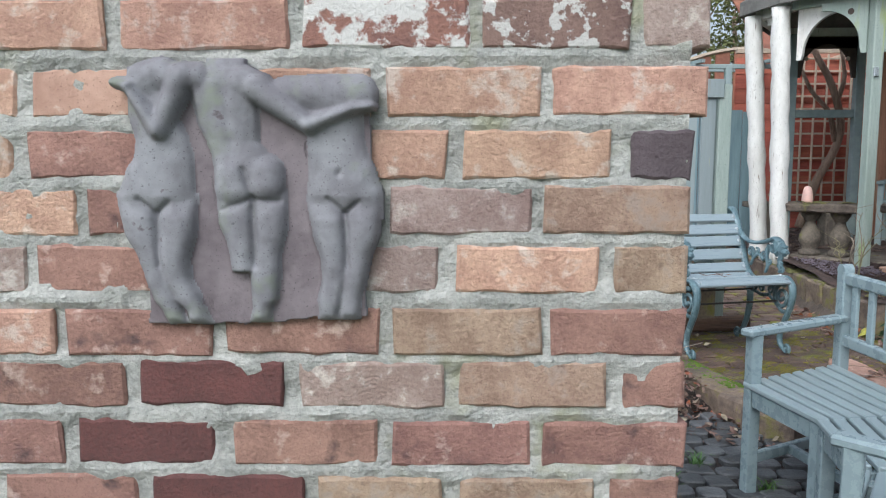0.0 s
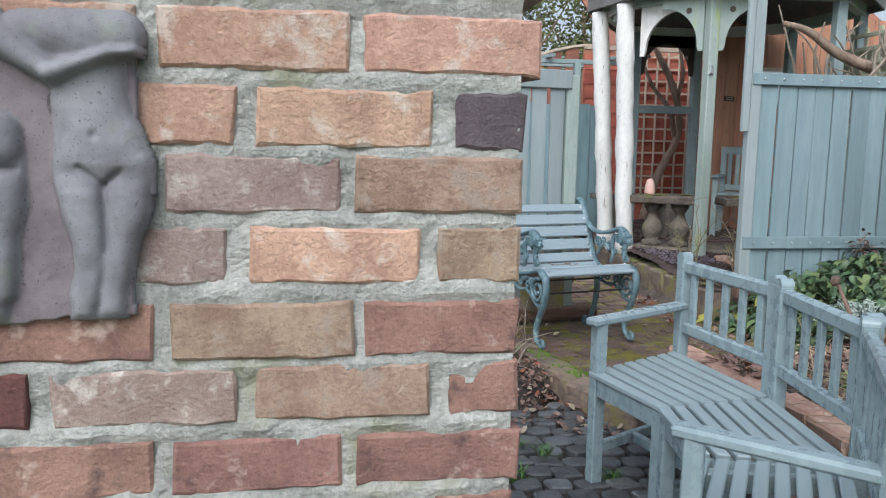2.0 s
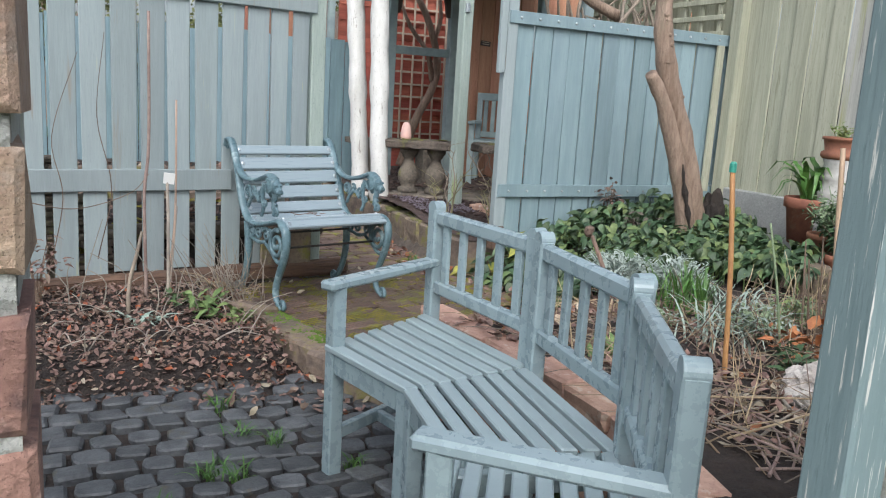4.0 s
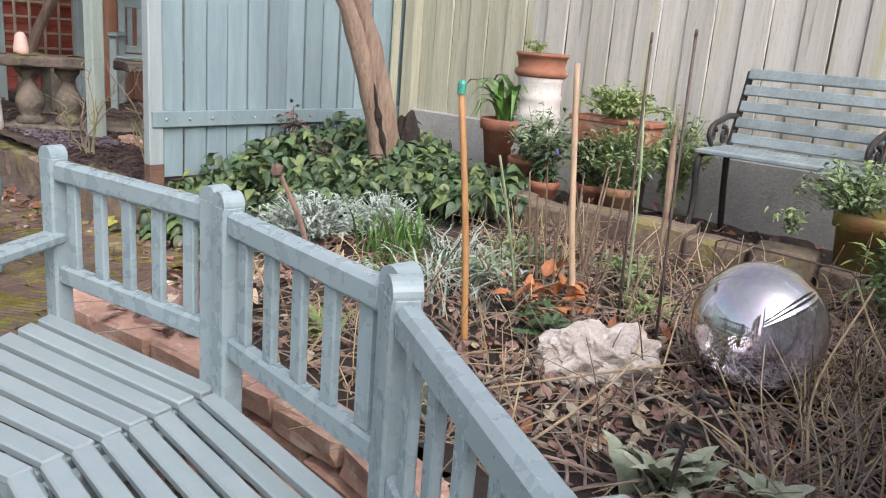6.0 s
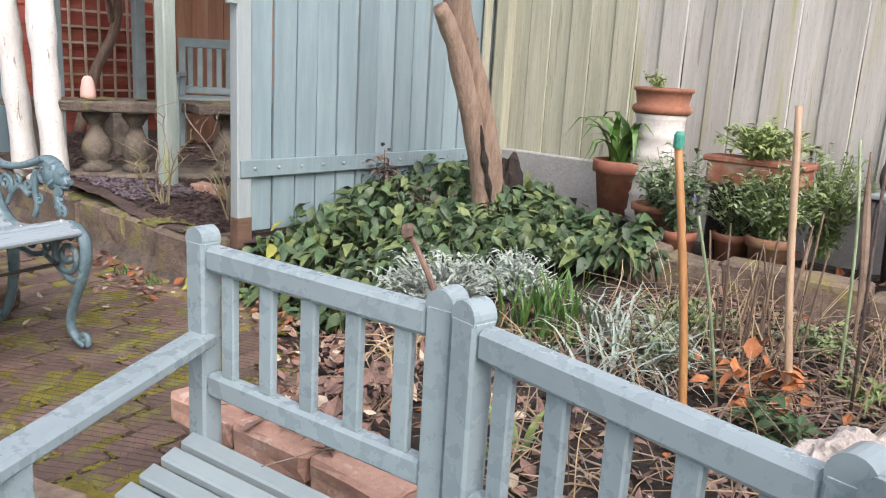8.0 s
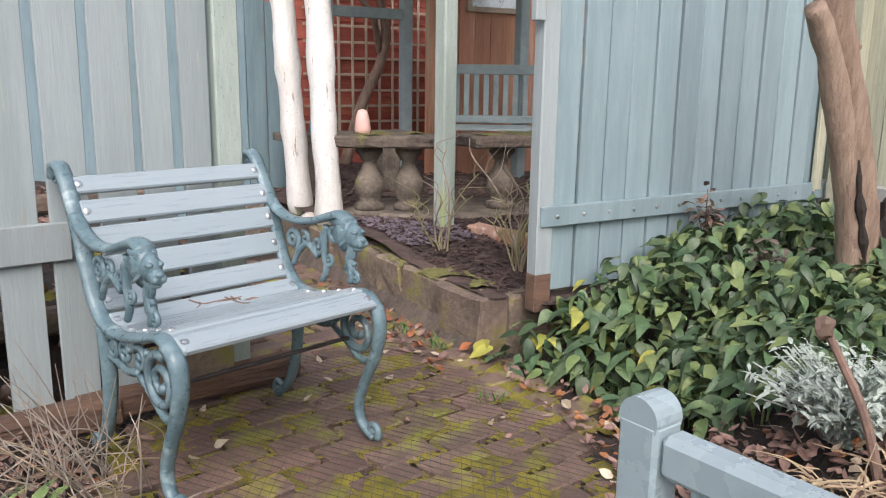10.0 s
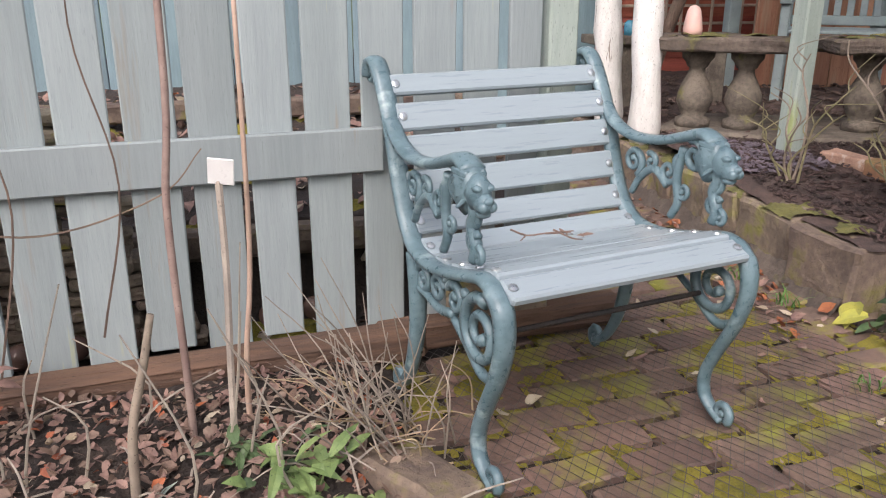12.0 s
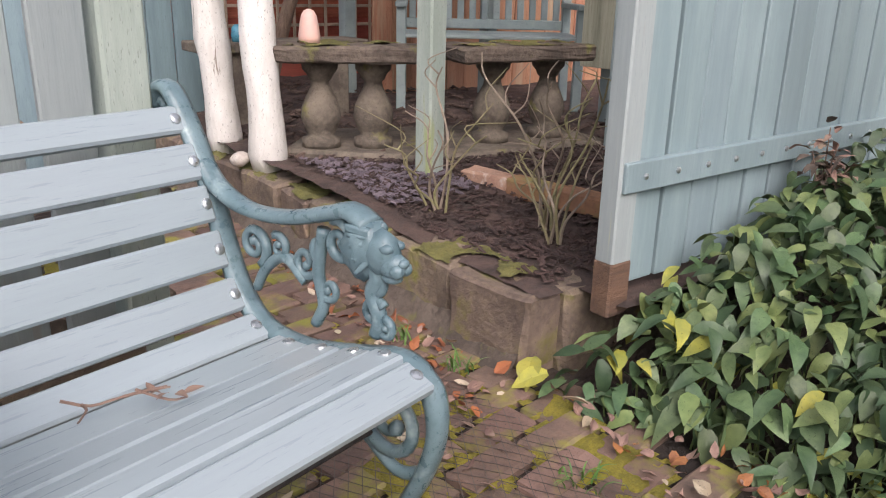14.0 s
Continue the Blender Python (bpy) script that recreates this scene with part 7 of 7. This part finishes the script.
# rose stems in the mulch
for x, y, seed in ((3.21, 5.66, 3), (3.33, 5.22, 4), (3.42, 5.35, 5)):
    r2 = random.Random(seed)
    rose = thing("rose_bush", "bare pruned rose with thin grey-green stems", "plant", m=pose(x, y, 0.18))
    for k in range(7):
        a, reach, tall = r2.uniform(0, 6.28), r2.uniform(0.08, 0.26), r2.uniform(0.22, 0.62)
        bend = Vector((math.cos(a), math.sin(a), 0))
        line = spline([(0.02 * bend.x, 0.02 * bend.y, 0)] + [bend * reach * t ** 1.6 + Vector((r2.uniform(-0.03, 0.03), r2.uniform(-0.03, 0.03), tall * t - 0.10 * reach * t ** 4)) for t in (0.3, 0.6, 0.85, 1.0)], 5)
        bm = tube(bmesh.new(), line, (0.0055, 0.0022), 6)
        for j in range(2):
            q = line[r2.randrange(len(line) // 3, len(line) - 2)]
            tube(bm, spline([q, q + Vector((r2.uniform(-0.05, 0.05), r2.uniform(-0.05, 0.05), 0.05)), q + Vector((r2.uniform(-0.12, 0.12), r2.uniform(-0.12, 0.12), r2.uniform(0.06, 0.16)))], 4), (0.003, 0.0013), 5)
        part("stem", bm, "rose_stem" if k % 3 else "twig_grey", rose)

# ---- left bed: dry plants ----
origin[0] = NOWHERE
dry = thing("dry_plant", "grey tangle of dead twigs beside the iron bench", "plant")
for k in range(110):
    x, y = 1.47 + rr.gauss(0, 0.08), 4.60 + rr.gauss(0, 0.08)
    a = rr.uniform(2.4, 5.6)
    l = rr.uniform(0.06, 0.30)
    e = Vector((x + l * math.cos(a), y + l * math.sin(a) * 0.7, rr.uniform(0.03, 0.38) * (1 if k % 3 else 0.5)))
    part("twig", tube(bmesh.new(), spline([(x, y, -0.01), ((x + e.x) / 2 + rr.uniform(-0.04, 0.04), (y + e.y) / 2 + rr.uniform(-0.04, 0.04), e.z * 0.5 + rr.uniform(-0.02, 0.06)), e], 4), (0.0026, 0.0010), 5), "twig_pale" if k % 3 else "straw", dry)
dead = thing("dry_stems", "dead straw stems lying over the picket bed", "plant", kind="stuff")
bm = bmesh.new()
for k in range(120):
    x, y = rr.uniform(-0.4, 1.45), rr.uniform(3.95, 4.72)
    a, l = rr.uniform(0, 6.28), rr.uniform(0.08, 0.36)
    e = Vector((x + l * math.cos(a), y + 0.6 * l * math.sin(a), rr.uniform(0.0, 0.2) * rr.random()))
    tube(bm, spline([(x, y, -0.02), ((x + e.x) / 2, (y + e.y) / 2, e.z * 0.5 + 0.03), e], 3), (0.0036, 0.0015), 5)
tagged(part("stems", bm, "twig_pale", dead), kind="stuff")
bm = bmesh.new()
for k in range(22):
    x, y = rr.uniform(-0.5, 1.3), rr.uniform(4.2, 4.75)
    tube(bm, spline([(x, y, -0.02), (x + rr.uniform(-0.06, 0.06), y, 0.15), (x + rr.uniform(-0.15, 0.15), y + rr.uniform(0, 0.1), rr.uniform(0.2, 0.55))], 3), (0.004, 0.0016), 5)
tagged(part("upright_stems", bm, "twig_pale", dead), kind="stuff")
for pts in (((0.62, 4.80, 0.1), (0.70, 4.83, 0.5), (0.66, 4.845, 0.8), (0.78, 4.86, 1.2)), ((0.85, 4.83, 0.2), (0.92, 4.86, 0.55), (0.86, 4.87, 0.9), (0.90, 4.88, 1.3)), ((0.5, 4.80, 0.5), (0.75, 4.84, 0.45), (1.0, 4.87, 0.52), (1.1, 4.9, 0.62))):
    solid("climber_stem", tube(bmesh.new(), spline(pts, 6), (0.003, 0.0015), 5), "dead_stem", "thin bare climber stem on the picket fence", "climber", "climber stems")
bush(1.30, 4.38, -0.02, 0.11, 0.12, 60, 0.075, ("herb_green",), "low green lobed leaves in the picket bed", 61, fill=0.6, name="geranium")
bush(1.42, 4.25, -0.04, 0.08, 0.09, 34, 0.065, ("herb_green",), "small green lobed leaves by the terrace edge", 62, fill=0.6, name="geranium")
strap(1.03, 4.32, -0.03, 18, 0.13, 0.035, "silver_leaf", "pale green floppy leaves in the picket bed", 63, 0.7, 0.9, 0.03, "seedling")
bush(1.18, 4.52, -0.02, 0.09, 0.12, 50, 0.06, ("comfrey",), "dark green foxglove leaves in the picket bed", 64, fill=0.6)
bush(0.58, 4.62, 0.0, 0.12, 0.45, 70, 0.05, ("dead_leaf",), "withered brown leaves on the fence climber", 65, fill=0.6)

# bottles bedded behind the fence, plank and stone edging there
for k in range(7):
    bm = lathe(bmesh.new(), ((0.02, -0.03), (0.032, -0.02), (0.036, 0.0), (0.03, 0.022), (0.012, 0.032)), 14, pose(0.595 + 0.125 * k, 5.03 + 0.03 * k, 0.075, 90, 0, 0))
    solid("bottle_end", bm, "bottle_brown", "round bottle base set in the earth as edging", "bottle", "bottle edging", smooth=True)
for k in range(3):
    bm = box(bmesh.new(), (2.6, 0.09, 0.09), pose(0.9, 5.40 + 0.75 * k, 0.23 + 0.09 * k, 0, 0, 3), 0.012, 0.003, 1)
    solid("edging_plank", bm, "rubble_stone", "mossy old timber edging behind the picket fence", "edging", "edging planks")
stack_me = []
for k in range(6):
    bm = box(bmesh.new(), (0.10 + 0.014 * k, 0.10, 0.030 + 0.004 * (k % 3)), None, 0.008, 0.003, 1)
    stack_me.append(mesh_of("stone", bm, "stack_stone"))
heap = thing("stone_stack", "stack of flat lichened stones behind the picket fence", "stones", m=pose(0, 5.13, -0.02, 0, 0, 7))
for row in range(17):
    x = 0.30 + R.uniform(0, 0.06)
    while x < 0.98 - 0.012 * row:
        piece("stone", stack_me[R.randrange(6)], heap, pose(x, R.uniform(-0.015, 0.015), 0.02 + 0.041 * row, R.uniform(-3, 3), R.uniform(-3, 3), R.uniform(-12, 12)))
        x += R.uniform(0.105, 0.15)
bm = bmesh.new()
field(bm, -0.8, 2.0, 5.2, 7.4, 0.05, lambda x, y: back_z(x, y) - 0.012 + 0.05 * n2(x, y, 5, 9), lambda x, y: n2(x, y, 5, 9) > 0.16)
tagged(solid("moss_patch", bm, "moss", "yellow-green moss on the ground behind the fence", "moss"), kind="stuff")

# ---- terrace: moss, netting, grass ----
bm = bmesh.new()


def moss_h(x, y):
    return n2(x, y, 4.0, 2) * 0.6 + n2(x, y, 13, 5) * 0.45 + 0.04 - 0.35 * smooth(4.75, 5.4, y) - 0.25 * smooth(2.55, 2.9, x) * smooth(4.6, 4.2, y)


field(bm, 1.5, 2.95, 3.3, 5.6, 0.017, lambda x, y: -0.006 + 0.020 * min(0.7, max(0.0, moss_h(x, y))) + 0.003 * n2(x, y, 60), lambda x, y: inside(x, y, paving_ring) and moss_h(x, y) + 0.35 * n2(x, y, 45) > -0.06)
tagged(solid("moss_patch", bm, "moss", "olive-yellow moss spreading over the terrace paving", "moss", smooth=True), kind="stuff")
bm = bmesh.new()
for k in range(260):
    t = rr.random()
    x, y = 1.545 + 0.12 * t + rr.uniform(0, 0.10), 4.32 - 0.52 * t
    blob(bm, pose(x, y, 0.005) @ Matrix.Diagonal((rr.uniform(0.008, 0.02), rr.uniform(0.008, 0.02), rr.uniform(0.008, 0.018), 1)), 1, 0.4, 3, k)
tagged(solid("moss_cushion", bm, "moss_bright", "bright green moss cushion on the terrace edge", "moss", smooth=True), kind="stuff")
bm = bmesh.new()
for d in (1, -1):
    k = -60
    while k < 130:
        base = 1.3 + 0.034 * k
        line = []
        for i in range(34):
            y = 3.55 + 0.055 * i
            x = base + d * 0.62 * (y - 4.4) + 0.004 * n2(k, i, 3.3)
            ok = inside(x, y, paving_ring) and 1.56 < x < 2.80 and y < 5.3
            if ok:
                line.append((x, y, 0.008 + 0.006 * n2(x, y, 7)))
            elif len(line) > 2:
                break
        if len(line) > 2:
            tube(bm, line, 0.0010, 3)
        k += 1
tagged(solid("wire_netting", bm, "wire", "rusty wire netting laid over the terrace against slipping", "netting"), kind="stuff")
for x, y, s in ((1.19, 3.46, 26), (1.22, 3.19, 26), (1.31, 3.09, 30), (1.07, 2.93, 34), (1.51, 2.86, 26), (1.15, 2.90, 24), (0.9, 2.75, 26), (2.72, 4.55, 16), (2.83, 5.1, 18), (2.80, 5.35, 14)):
    strap(x, y, -0.10 if y < 3.6 else 0.0, s, 0.085, 0.005, "blade_green", "small tuft of grass between the stones", int(x * 100), 0.5, 0.7, 0.02, "grass_tuft")

# terrace edge stones
step = thing("stone_step", "mossy stone edge of the raised terrace", "step", kind="structure")
for k in range(5):
    a, c = (1.56 + 0.032 * k + 0.02 * (k > 2) * (k - 2), 4.30 - 0.215 * k)
    piece("stone", stones[k], step, pose(a + 0.04, c - 0.02, -0.092, 0, 0, 12 + 4 * k))
piece("stone", stones[3], step, pose(1.50, 4.40, -0.06, 0, 8, 35))

# ---- paving pieces ----
pav_me = [mesh_of("paver", box(bmesh.new(), (0.205, 0.098, 0.05), None, 0.007, 0.003, 1), "paver") for k in range(4)]
row = 0
y = 3.3
while y < 6.9:
    x = 1.42 + (0.108 if row % 2 else 0)
    while x < 2.96:
        if inside(x, y, paving_ring) and inside(x + 0.08, y, paving_ring) and inside(x - 0.08, y, paving_ring):
            piece("paver", pav_me[R.randrange(4)], paving, pose(x + R.uniform(-0.004, 0.004), y, -0.026 + R.uniform(-0.004, 0.003), R.uniform(-1.2, 1.2), R.uniform(-1.2, 1.2), 8 + R.uniform(-2.5, 2.5)))
        x += 0.216
    y += 0.109
    row += 1
set_me = []
for k in range(8):
    bm = bmesh.new()
    n = 6
    w, d = R.uniform(0.10, 0.125), R.uniform(0.085, 0.10)
    ring = [(sx * w * R.uniform(0.40, 0.52), sy * d * R.uniform(0.40, 0.52)) for sx, sy in ((1, -0.9), (1, 0.1), (0.8, 1), (-0.2, 1), (-1, 0.8), (-1, -0.3), (-0.7, -1), (0.3, -1))]
    prism(bm, ring, -0.05, 0.0, 0.006)
    set_me.append(mesh_of("sett", bm, "sett"))
row, y = 0, 1.3
far_setts = bmesh.new()
while y < 3.72:
    x = -0.9 + (0.06 if row % 2 else 0) + R.uniform(-0.02, 0.02)
    while x < 1.98:
        yy = y + 0.05 * math.sin(x * 2.2)
        if not (yy > 3.45 and x > 1.62) and not (yy < 1.2):
            m = pose(x + R.uniform(-0.008, 0.008), yy, -0.084 + R.uniform(-0.006, 0.005), R.uniform(-3, 3), R.uniform(-3, 3), R.uniform(-9, 9))
            if x > 0.72 and y > 2.2:
                piece("sett", set_me[R.randrange(8)], setts_bed, m)
            else:
                box(far_setts, (0.105, 0.09, 0.05), m @ Matrix.Translation((0, 0, -0.025)), 0.01)
        x += 0.122
    y += 0.108
    row += 1
tagged(part("setts", far_setts, "sett", setts_bed), kind="stuff")
